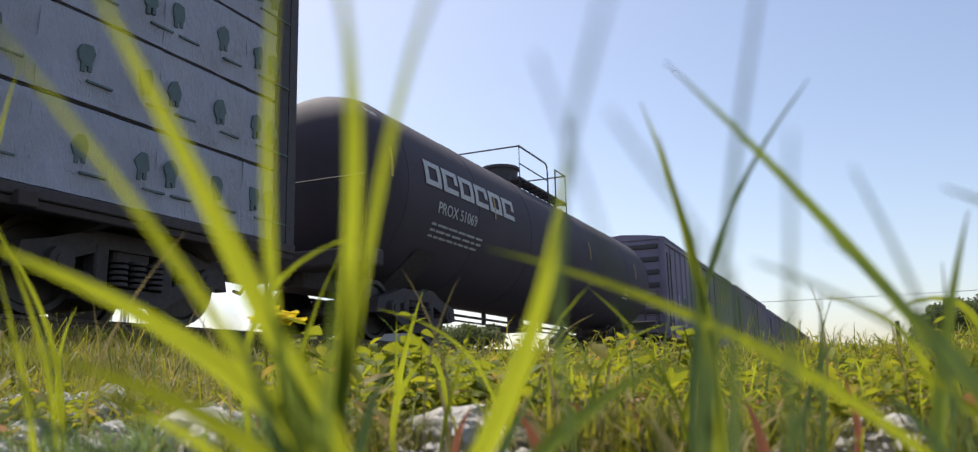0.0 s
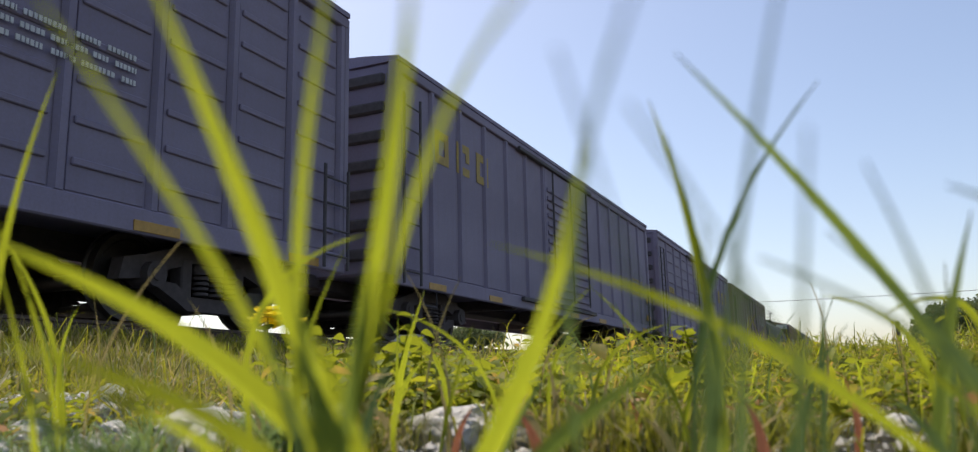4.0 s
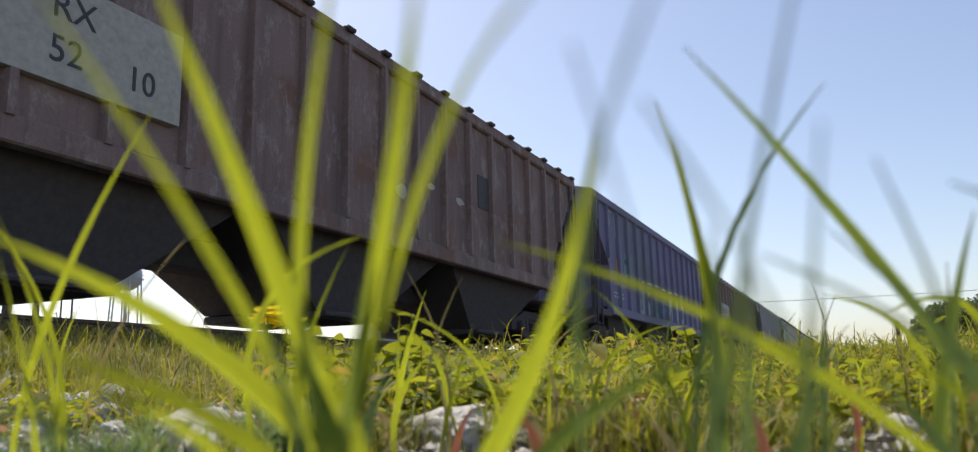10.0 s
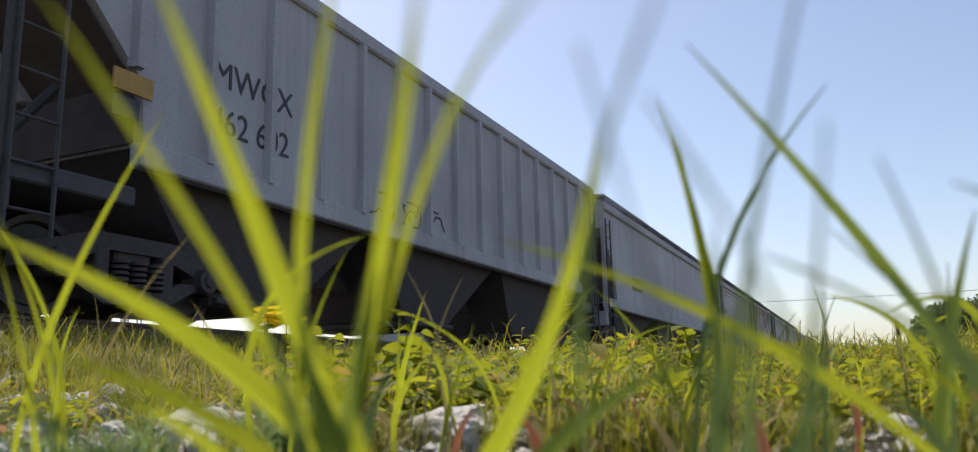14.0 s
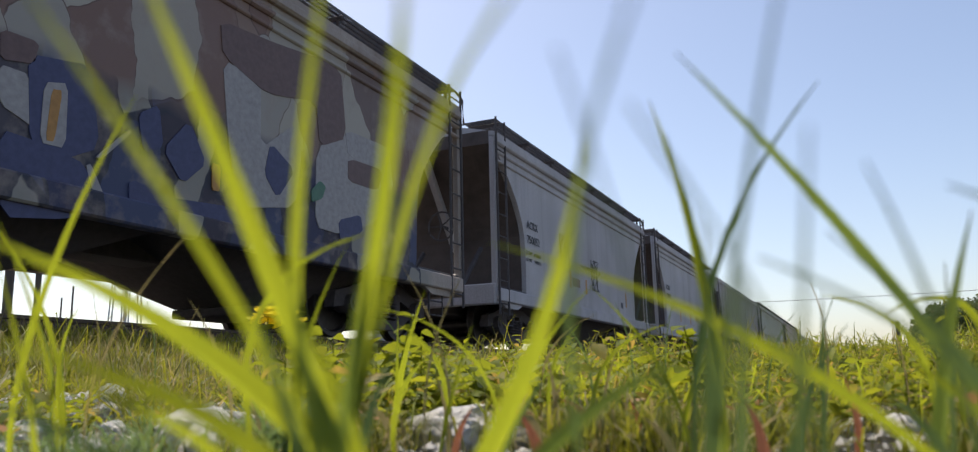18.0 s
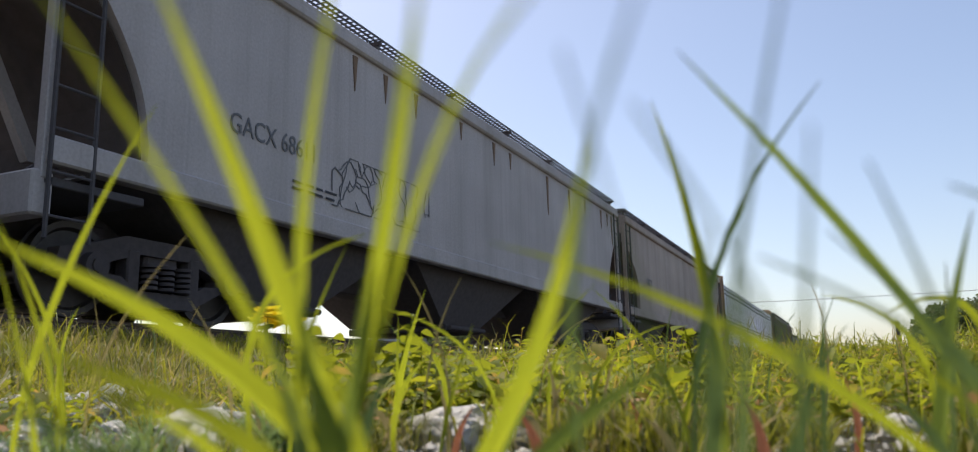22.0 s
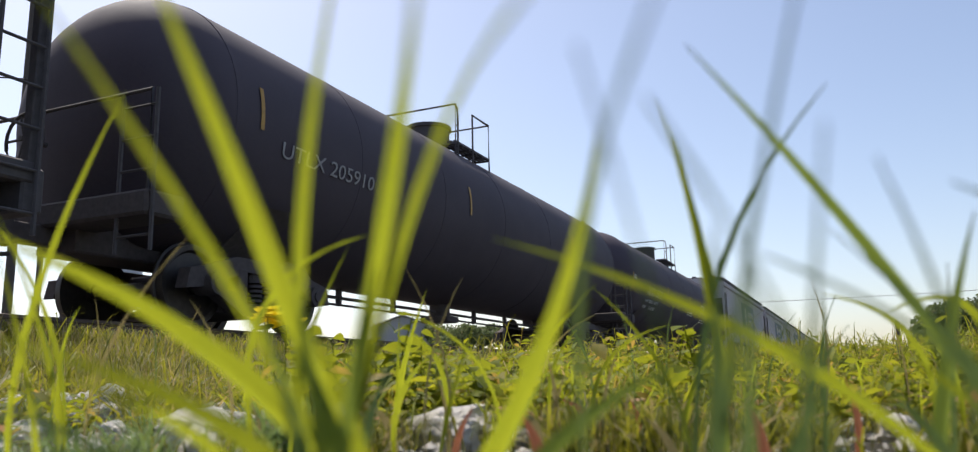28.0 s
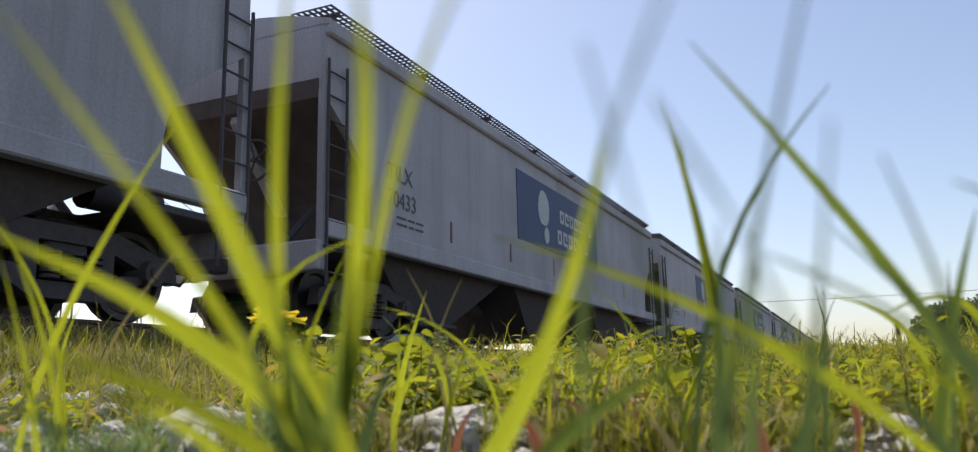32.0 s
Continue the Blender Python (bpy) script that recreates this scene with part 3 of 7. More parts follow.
        if walk_y:
            if side < 0:
                roof_walk(car, -half + 0.1, half - 0.1, walk_y[0], walk_y[1], walk_z, roof_key, 0.05 if style == "short" else 0.11)
            k = 8
            for i in range(k):
                x = -half + 0.3 + (2 * half - 0.6) * i / (k - 1)
                if side < 0:
                    part("bracket", cached(("bracket", walk_y, walk_z, eave), lambda: Shape().slab(-0.025, 0.025, walk_y[0], walk_y[1], walk_z - 0.09, walk_z - 0.032, 0.005).slab(-0.025, 0.025, walk_y[0] + 0.06, walk_y[0] + 0.11, eave, walk_z - 0.05, 0.005).mesh("bracket", SHADE)), None, car, "", (x, 0, 0))
    # discharge bays
    deep = max(run, 1.0)
    span = (2 * half - 2 * deep - 0.2) / bays
    for i in range(bays):
        xc = -half + deep + 0.1 + span * (i + 0.5)
        def bay():
            s = Shape()
            a, b, e = span * 0.5, 0.5 if style == "short" else min(0.75, span * 0.36), 0.55 if style == "short" else 0.95
            s.loft([[(-a, -1.35, sill), (a, -1.35, sill), (a, 1.35, sill), (-a, 1.35, sill)], [(-b, -e, 0.34), (b, -e, 0.34), (b, e, 0.34), (-b, e, 0.34)]])
            return s.mesh("discharge_bay", UNDER)
        bayob = part("discharge_bay", cached(("bay", round(span, 2), sill, run, style), bay), None, car, "", (xc, 0, 0))
        part("outlet_gate", cached(("gate", style == "short"), lambda: Shape().slab(-0.5, 0.5, -0.6, 0.6, 0.22, 0.335, 0.02).mesh("outlet_gate", UNDER) if style == "short" else Shape().slab(-0.72, 0.72, -1.0, 1.0, 0.22, 0.335, 0.02).tube([(-0.7, -1.05, 0.28), (0.7, -1.05, 0.28)], 0.04, 8).mesh("outlet_gate", UNDER)), None, bayob)
    # end platforms, corner posts, ladders, braces
    for s in (-1, 1):
        # on ribbed cars, end sill and corner posts get shade as a dark colour
        part("end_sill", Shape().slab(s * half - 0.10, s * half + 0.10, -1.5, 1.5, 0.74, 1.12, 0.02), SHADE if style == "ribbed" else mat, car)
        part("draft_gear", Shape().slab(min(s * (half - 0.1), s * (half - run - 0.5)), max(s * (half - 0.1), s * (half - run - 0.5)), -0.42, 0.42, 0.62, 1.0, 0.02), UNDER, car)
        part("end_platform", Shape().slab(min(s * half, s * (half - run)), max(s * half, s * (half - run)), -1.5, 1.5, 1.0, 1.08, 0.01), SHADE, car)
        for y in (-1.46, 1.46):
            part("corner_post", Shape().slab(s * half - s * 0.02 - 0.05, s * half - s * 0.02 + 0.05, y - 0.05, y + 0.05, 1.05, knee + 0.1, 0.01), SHADE if style == "ribbed" else mat, car)
            if mat is not RUST_BROWN:
                part("brace", Shape().tube([(s * (half - 0.15), y * 0.45, 1.05), (s * (half - run * 0.8), y * 0.45, low)], 0.05, 6), SHADE, car)
        ladder(car, s * (half - 0.22), -1.55, 0.55, eave - 0.1 if mat is RUST_BROWN else knee + 0.5, 9, 0.42)
        part("slope_rib", Shape().extrude([(s * (half - 0.05), knee), (s * (half - run), low), (s * (half - run + 0.16), low), (s * (half - 0.01), knee - 0.14)], "y", -0.06, 0.06), mat, car)
    for s in (-1, 1):
        if mat is RUST_BROWN:
            for e in (0.5, 0.75):
                for y in (-1.40, 1.40):
                    part("platform_post", Shape().slab(s * (half - e) - 0.045, s * (half - e) + 0.045, y - 0.045, y + 0.045, 1.08, knee + (low - knee) * e / run - 0.01, 0.01), SHADE, car)
            for z in (1.45, 1.95, 2.45):
                part("handrail", Shape().tube([(s * (half - 0.05), -1.42, z), (s * (half - 0.8), -1.42, z)], 0.014, 6), SHADE, car)
            part("platform_beam", Shape().slab(min(s * (half + 0.05), s * (half - run)), max(s * (half + 0.05), s * (half - run)), -1.5, -1.38, 0.80, 0.95, 0.01), SHADE, car)
        arc = [(run * math.sin(math.pi / 2 * k / 8), knee + (low - knee) * k / 8) for k in range(9)] if curved else [(0.0, knee), (run, low)]
        outer = [(s * (half + 0.014), knee + 0.25)] + [(s * (half + 0.014 - a), z - 0.012) for a, z in arc] + [(s * (half - run - 0.01), sill + 0.02)]
        # where the plate is brown, its colour carries dirt and the end's shade
        part("slope_sheet", Shape().extrude(outer + [(x - s * 0.02, z) for x, z in reversed(outer)], "y", -1.40, 1.40), mat if mat in (HOP_BLUE, DARK_HOP) else GRIME_SHADE, car, "dirty shaded slope sheet")
    brake_wheel(car, -half + 0.05, -0.35, 2.3)
    part("air_tank", Shape().tube([(half - 1.2, -0.5, 1.3), (half - 0.3, -0.5, 1.3)], 0.17, 12), SHADE, car, smooth=40)
    running_gear(car, half, 1.75, 0.74)
    return car, half


# ---- painted marks ----
GREEN_SPRAY = plain("green_spray_paint", (0.10, 0.22, 0.15), 0.6)
ORANGE_SPRAY = plain("orange_spray_paint", (0.50, 0.25, 0.07), 0.6)
PALE_SPRAY = plain("pale_grey_spray_paint", (0.42, 0.44, 0.45), 0.6)
ICE_SPRAY = plain("ice_blue_spray_paint", (0.34, 0.42, 0.50), 0.6)
BLUE_SPRAY = plain("deep_blue_spray_paint", (0.06, 0.13, 0.24), 0.6)
TEAL_SPRAY = plain("teal_spray_paint", (0.16, 0.26, 0.31), 0.6)
DARK_SPRAY = plain("dark_spray_paint", (0.05, 0.05, 0.08), 0.6)
BROWN_SPRAY = plain("red_brown_spray_paint", (0.20, 0.11, 0.09), 0.6)
CREAM_SPRAY = plain("cream_spray_paint", (0.50, 0.46, 0.40), 0.6)
RUST_STAIN = plain("rust_stain", (0.26, 0.17, 0.11), 0.9)
FADED_WHITE = plain("faded_white_lettering", (0.36, 0.35, 0.36), 0.7)
FADED_DARK = plain("faded_grey_lettering", (0.17, 0.17, 0.18), 0.7)
DULL_ICE = plain("dull_ice_blue_spray", (0.27, 0.30, 0.33), 0.7)
PALE_BLUE = plain("pale_blue_grey_spray", (0.40, 0.44, 0.52), 0.6)
STEEL_BLUE = plain("steel_blue_spray", (0.15, 0.23, 0.36), 0.6)


def patch(s, x, z, rx, rz, rng, n=9, jag=0.35, y=-1.506, thick=0.012):
    """One irregular sprayed field on a side."""
    a0 = rng.random() * 6.3
    poly = []
    for k in range(n):
        a, q = a0 + 2 * math.pi * k / n, 1 - jag * rng.random()
        poly.append((x + rx * q * math.cos(a), z + rz * q * math.sin(a)))
    s.extrude(poly, "y", y, y + thick)


def stroke(s, pts, w, y=-1.508):
    """A sprayed line as a flat band."""
    rings, m = [], len(pts)
    for i, (x, z) in enumerate(pts):
        (xa, za), (xb, zb) = pts[max(i - 1, 0)], pts[min(i + 1, m - 1)]
        d = math.hypot(xb - xa, zb - za) or 1
        q = w / 2 * (0.55 if i in (0, m - 1) else 1)
        nx, nz = -(zb - za) / d * q, (xb - xa) / d * q
        rings.append([(x + nx, y, z + nz), (x - nx, y, z - nz), (x - nx, y + 0.008, z - nz), (x + nx, y + 0.008, z + nz)])
    s.loft(rings)


def tag(car, poly, mat, y):
    """One sprayed shape with rounded outline, thin, on a side."""
    soft = []
    for (xa, za), (xb, zb) in zip(poly, (*poly[1:], poly[0])):
        soft += [(xa * 0.86 + xb * 0.14, za * 0.86 + zb * 0.14), (xa * 0.14 + xb * 0.86, za * 0.14 + zb * 0.86)]
    poly = soft
    part("graffiti", Shape().extrude(poly, "y", y, y + 0.012), mat, car)


def scrawl(car, x0, x1, z0, z1, count, mat, seed, w=0.03, y=-1.508):
    rng = random.Random(seed)
    for _ in range(count):
        x, z = rng.uniform(x0, x1), rng.uniform(z0, z1)
        pts = [(x, z)]
        a = rng.uniform(0, 6.3)
        for _ in range(rng.randint(6, 12)):
            a += rng.uniform(-1.0, 1.0)
            x, z = x + 0.09 * math.cos(a), z + 0.12 * math.sin(a)
            pts.append((min(max(x, x0), x1), min(max(z, z0), z1)))
        s = Shape()
        stroke(s, pts, w * rng.uniform(0.7, 1.4), y - 0.004 * rng.random())
        part("graffiti", s, mat, car)


def fields(car, x0, x1, z0, z1, count, mat, seed, size=(0.35, 0.3), y=-1.506, n=9, jag=0.35):
    rng = random.Random(seed)
    for i in range(count):
        s = Shape()
        patch(s, x0 + (x1 - x0) * (i + rng.random()) / count, rng.uniform(z0, z1), size[0] * rng.uniform(0.5, 1.3), size[1] * rng.uniform(0.5, 1.3), rng, n, jag, y - 0.0006 * i)
        part("graffiti", s, mat, car)


def board(car, x0, x1, z0, z1, mat, name="panel", label="", y=-1.512, deep=0.03):
    return part(name, Shape().slab(x0, x1, y, y + deep, z0, z1, 0.003), mat, car, label)


def word(x, x1, z0, z1, y0, y1, rng):
    """One unreadable word: narrow upright blocks of uneven width."""
    s = Shape()
    while x < x1 - 0.01:
        w = min(rng.uniform(0.45, 0.75) * (z1 - z0), x1 - x)
        s.box(x, x + w, y0, y1, z0, z1)
        x += w + 0.28 * (z1 - z0)
    return s


def bars(car, x0, x1, z, rows, mat, h=0.05, gap=0.1, y=-1.512, seed=1, name="stencil_bar"):
    """Lines of small unreadable stencilling."""
    rng = random.Random(seed)
    for r in range(rows):
        x = x0
        while x < x1 - 0.06:
            w = min(rng.uniform(0.12, 0.4), x1 - x)
            low, high = z - r * gap - h, z - r * gap
            part(name, Shape().box(x, x + w, y, y + 0.01, low, high) if name == "printed_line" else word(x, x + w, low, high, y, y + 0.01, rng), mat, car)
            x += w + 0.06


def on_tank(ob, r, zc):
    """Bends a flat mark round the tank shell."""
    for v in ob.data.vertices:
        z = v.co.z + ob.location.z
        a = (z - zc) / r
        d = r + 0.012 - v.co.y
        v.co.y, v.co.z = -d * math.cos(a), zc + d * math.sin(a) - ob.location.z
    ob.location.y = 0


def tank_text(car, text, size, mat, x, z, r, zc, stretch=1.0):
    ob = letters(text, size, mat, car, x, 0, z, stretch=stretch)
    on_tank(ob, r, zc)


def tank_bars(car, x0, x1, z, rows, mat, r, zc, h=0.05, gap=0.1, seed=1):
    rng = random.Random(seed)
    for k in range(rows):
        x = x0
        while x < x1 - 0.06:
            w = min(rng.uniform(0.1, 0.35), x1 - x)
            zz = z - k * gap
            ob = part("stencil_bar", word(x, x + w, zz - h, zz, -0.004, 0.0, rng), mat, car)
            on_tank(ob, r, zc)
            x += w + 0.05


def tank_board(car, x0, x1, z0, z1, mat, r, zc, name="panel"):
    s = Shape()
    k = 5
    for i in range(k):
        s.box(x0, x1, -0.003, 0.0, z0 + (z1 - z0) * i / k, z0 + (z1 - z0) * (i + 1) / k)
    on_tank(part(name, s, mat, car), r, zc)


def block_logo(car, x, z, w, h, count, step, mat, y, thick=0.14, bend=None):
    """A row of block shapes standing for a painted company name."""
    for i in range(count):
        a = x + i * step
        s, e, v = Shape(), w * thick * 1.4, h * thick * 1.3
        for q in ((a, a + e, z + v, z + h - v), (a + w - e, a + w, z + (v if i % 2 == 0 else h * 0.45), z + h - v), (a, a + w, z + h - v, z + h), (a, a + w, z, z + v)):
            k = 4 if bend and q[3] - q[2] > 0.15 else 1
            for j in range(k):
                s.box(q[0], q[1], -0.006 if not bend else -0.003, 0.0, q[2] + (q[3] - q[2]) * j / k, q[2] + (q[3] - q[2]) * (j + 1) / k)
        ob = part("logo_block", s, mat, car, "", (0, y, 0))
        if bend:
            on_tank(ob, *bend)


TAGGED = paint("much_tagged_paint", (0.38, 0.32, 0.28), (0.20, 0.15, 0.13), (0.2, 0.12, 0.08), 0.6, 0.8)

# ---- the train, car by car from the head ----
TR, TZ = 1.51, 2.36
car, h = tank_car(9.5, 26.6, TR, TZ, "black tank car with white lettering and top platform", BLACK_TANK, hatch=-0.6, rails=(-1.85, -0.05, 0.5, 1.25))
c = 18.05
block_logo(car, 10.95 - c, 2.42, 0.54, 0.40, 6, 0.615, LETTER_WHITE, 0, 0.17, (TR, TZ))
tank_text(car, "PROX 51069", 0.27, LETTER_WHITE, 11.40 - c, 2.03, TR, TZ, 1.0)
tank_bars(car, 11.3 - c, 13.2 - c, 1.86, 3, LETTER_WHITE, TR, TZ, 0.04, 0.1, 4)
tank_text(car, "51069", 0.14, LETTER_WHITE, 9.62 - c, 3.3, TR, TZ)
tank_board(car, 22.9 - c, 23.5 - c, 1.55, 1.95, SHADE, TR, TZ)
tank_bars(car, 22.95 - c, 23.45 - c, 1.9, 3, LETTER_WHITE, TR, TZ, 0.05, 0.12, 8)
for x in (9.9, 13.6, 19.5, 24.0):
    tank_board(car, x - c, x + 0.06 - c, 2.3, 2.75, YELLOW, TR, TZ, "reflective_strip")

car, h = boxcar(28.28, 44.45, 4.30, BOX_BLUE, "dark blue boxcar with green graffiti and yellow letters", "ribbed", bottom=0.86, doors=(34.9 - 36.365, 38.65 - 36.365), bay=0.9, stripe=0.52)
c = 36.365
block_logo(car, 40.86 - c, 2.85, 0.5, 0.6, 3, 0.83, LETTER_YELLOW, -1.495, 0.2)
board(car, 28.6 - c, 29.05 - c, 1.1, 1.25, YELLOW, "placard", y=-1.55)
board(car, 43.7 - c, 44.15 - c, 1.12, 1.26, YELLOW, "placard", y=-1.55)
board(car, 43.72 - c, 44.05 - c, 1.58, 1.82, YELLOW, "placard", y=-1.55)
tag(car, ((-4.98, 2.19), (-4.44, 2.51), (-3.97, 2.31), (-3.95, 2.08), (-4.44, 1.72), (-4.85, 1.85)), DARK_SPRAY, -1.491)
tag(car, ((-5.89, 1.67), (-5.58, 2.05), (-5.31, 1.87), (-5.44, 1.36), (-5.85, 1.22)), DARK_SPRAY, -1.491)
tag(car, ((-5.89, 1.64), (-5.6, 2), (-5.64, 1.8), (-5.81, 1.57)), GREEN_SPRAY, -1.494)
tag(car, ((-5.36, 1.89), (-5.28, 1.88), (-5.28, 1.52), (-5.45, 1.43)), GREEN_SPRAY, -1.494)
tag(car, ((-5.06, 2.32), (-4.83, 2.17), (-4.57, 2.13), (-4.62, 2.07), (-4.87, 2.1)), GREEN_SPRAY, -1.494)
tag(car, ((-4.37, 2.22), (-4.21, 2.25), (-4.23, 2.06), (-4.38, 2.04)), GREEN_SPRAY, -1.494)
tag(car, ((-4.2, 2.23), (-3.96, 2.2), (-4.02, 2.11), (-4.2, 2.05)), GREEN_SPRAY, -1.494)
tag(car, ((-3.95, 1.53), (-3.59, 1.73), (-3.62, 1.63), (-3.85, 1.41), (-3.9, 1.31)), GREEN_SPRAY, -1.494)
tag(car, ((-3.82, 1.93), (-3.9, 1.66), (-4.09, 1.45), (-3.96, 1.69)), GREEN_SPRAY, -1.494)
tag(car, ((-2.55, 2.51), (-2.19, 2.34), (-2.16, 2.07), (-2.42, 2.22)), GREEN_SPRAY, -1.494)
tag(car, ((-5.52, 1.34), (-5.45, 1.34), (-5.44, 1.14), (-5.5, 1.15)), GREEN_SPRAY, -1.494)
tag(car, ((-4.69, 1.02), (-4.53, 0.83), (-4.68, 0.79)), GREEN_SPRAY, -1.494)
tag(car, ((-2.39, 1.53), (-2.22, 1.4), (-2.25, 1.18), (-2.46, 1.36)), GREEN_SPRAY, -1.494)
tag(car, ((-3.2, 2.57), (-3.05, 2.54), (-2.88, 2.09), (-3.03, 2.15)), GREEN_SPRAY, -1.494)
tag(car, ((-5.94, 2.18), (-5.72, 2.23), (-5.78, 2.05), (-5.93, 2.05)), GREEN_SPRAY, -1.494)
tag(car, ((-4.54, 2.39), (-4.31, 2.45), (-4.32, 2.33), (-4.52, 2.28)), GREEN_SPRAY, -1.494)
tag(car, ((-5.93, 2.07), (-5.86, 2.06), (-5.85, 1.8), (-5.9, 1.75)), ORANGE_SPRAY, -1.497)
tag(car, ((-5.7, 2.06), (-5.5, 2.06), (-5.55, 1.92), (-5.63, 1.74), (-5.67, 1.77), (-5.59, 1.98)), ORANGE_SPRAY, -1.497)
tag(car, ((-4.84, 2.04), (-4.63, 2.05), (-4.68, 1.86), (-4.77, 1.98)), ORANGE_SPRAY, -1.497)
tag(car, ((-5.14, 1.9), (-5.08, 1.91), (-5.09, 1.78), (-5.15, 1.78)), ORANGE_SPRAY, -1.497)
tag(car, ((-5.95, 2.32), (-5.71, 2.39), (-5.71, 2.19), (-5.75, 1.98), (-5.83, 1.96), (-5.79, 2.16)), PALE_SPRAY, -1.497)
tag(car, ((-5.2, 2.35), (-5.09, 2.42), (-5.06, 2.32), (-5.17, 2.26)), PALE_SPRAY, -1.497)
tag(car, ((-4.7, 2.44), (-4.57, 2.47), (-4.58, 2.39), (-4.7, 2.37)), PALE_SPRAY, -1.497)
tag(car, ((-2.32, 2.83), (-2.06, 2.83), (-2.09, 2.65), (-2.27, 2.68)), PALE_SPRAY, -1.497)
tag(car, ((-3.36, 2.31), (-3.22, 2.33), (-2.88, 2.14), (-3.03, 2.15)), PALE_SPRAY, -1.497)
tag(car, ((-5.11, 1.87), (-4.82, 1.48), (-4.87, 1.49)), PALE_SPRAY, -1.497)
tag(car, ((-2.67, 2.05), (-2.6, 2.04), (-2.6, 1.69), (-2.67, 1.73)), PALE_SPRAY, -1.497)
letters("4100", 0.2, FADED_WHITE, car, 30.3 - c, -1.495, 1.9)
letters("2", 0.3, LETTER_YELLOW, car, 29.45 - c, -1.495, 1.8)

car, h = boxcar(46.10, 61.66, 4.36, BOX_BLUE, "dark blue beaded-side boxcar with faded yellow numbers", "beaded", bottom=0.86, doors=(52.2 - 53.88, 55.45 - 53.88))
c = 53.88
for txt, x, z in (("CS", 46.8, 2.35), ("XT", 48.05, 2.38), ("131", 46.8, 1.83), ("274", 48.02, 1.89)):
    letters(txt, 0.36, LETTER_YELLOW, car, x - c, -1.522, z, stretch=1.1)
board(car, 49.5 - c, 50.2 - c, 1.6, 2.0, SHADE, y=-1.53)
bars(car, 56.6 - c, 58.2 - c, 2.4, 3, LETTER_WHITE, 0.05, 0.12, -1.53, 3)

car, h = boxcar(63.00, 78.60, 4.25, BOX_BLUE, "dark boxcar with yellow placard panels", "ribbed", bottom=0.86, doors=(69.2 - 70.8, 72.3 - 70.8))
c = 70.8
board(car, 78.0 - c, 78.45 - c, 1.12, 1.27, YELLOW, "placard", y=-1.55)
board(car, 78.1 - c, 78.4 - c, 1.66, 1.8, YELLOW, "placard", y=-1.55)
bars(car, 76.6 - c, 77.8 - c, 2.3, 4, LETTER_YELLOW, 0.06, 0.14, -1.495, 5)
block_logo(car, 64.2 - c, 2.85, 0.5, 0.55, 3, 0.8, LETTER_YELLOW, -1.495, 0.2)

car, h = boxcar(80.20, 96.21, 4.36, BOX_BLUE, "dark blue beaded-side boxcar with ribbed plug door", "beaded", bottom=0.86, doors=(86.7 - 88.205, 89.9 - 88.205), bay=1.22, beads_n=8)
c = 88.2
block_logo(car, 92.75 - c, 2.85, 0.45, 0.55, 3, 1.02, LETTER_YELLOW, -1.51, 0.2)
bars(car, 81.6 - c, 82.6 - c, 2.55, 2, LETTER_YELLOW, 0.22, 0.5, -1.52, 6)
board(car, 84.9 - c, 85.25 - c, 2.05, 2.2, LETTER_WHITE, "sticker", y=-1.525)
board(car, 86.25 - c, 86.5 - c, 2.05, 2.14, LETTER_WHITE, "sticker", y=-1.58)

PEELED = plain("peeled_paint_primer", (0.30, 0.25, 0.235), 0.85, 0, 0.5, 5.0)

car, h = boxcar(97.55, 113.6, 4.30, BOX_BROWN, "brown boxcar with pale graffiti on lower side", "ribbed", bottom=0.86, doors=(103.9 - 105.575, 107.3 - 105.575))
c = 105.575
board(car, 97.65 - c, 98.2 - c, 1.1, 1.25, YELLOW, "placard", y=-1.55)
letters("02", 0.42, FADED_WHITE, car, 99.38 - c, -1.492, 1.64, stretch=1.15)
letters("69", 0.42, FADED_WHITE, car, 100.40 - c, -1.492, 1.70, stretch=1.0)
bars(car, 99.3 - c, 100.2 - c, 2.46, 1, FADED_WHITE, 0.16, 0.3, -1.492, 33)
block_logo(car, 110.1 - c, 2.75, 0.5, 0.6, 3, 0.85, FADED_WHITE, -1.495, 0.16)
tag(car, ((-4.98, 1.61), (-4.79, 1.64), (-4.7, 1.42), (-4.59, 1.37), (-4.46, 1.75), (-4.11, 1.79), (-4.01, 2.13), (-3.62, 2.24), (-3.58, 1.69), (-3.5, 1.86), (-2.89, 1.92), (-2.87, 1.05), (-2.04, 0.92), (-1.91, 0.77), (-3.98, 0.76), (-4.89, 0.74)), DULL_ICE, -1.492)
tag(car, ((-3.5, 1.83), (-2.88, 1.9), (-2.9, 1.61), (-3.45, 1.57)), PEELED, -1.495)
tag(car, ((-4.33, 1.35), (-4.1, 1.59), (-4.01, 1.57), (-4.13, 1.35)), BROWN_SPRAY, -1.495)
tag(car, ((-4.54, 0.87), (-4.35, 1.02), (-3.97, 1.03), (-3.98, 0.8), (-4.37, 0.8)), TEAL_SPRAY, -1.495)
tag(car, ((-3.96, 1.26), (-3.75, 1.35), (-3.45, 1.18), (-3.67, 1.07), (-3.93, 1.13)), TEAL_SPRAY, -1.495)
tag(car, ((-4.51, 1.3), (-4.44, 1.31), (-4.44, 1), (-4.5, 1)), BROWN_SPRAY, -1.495)
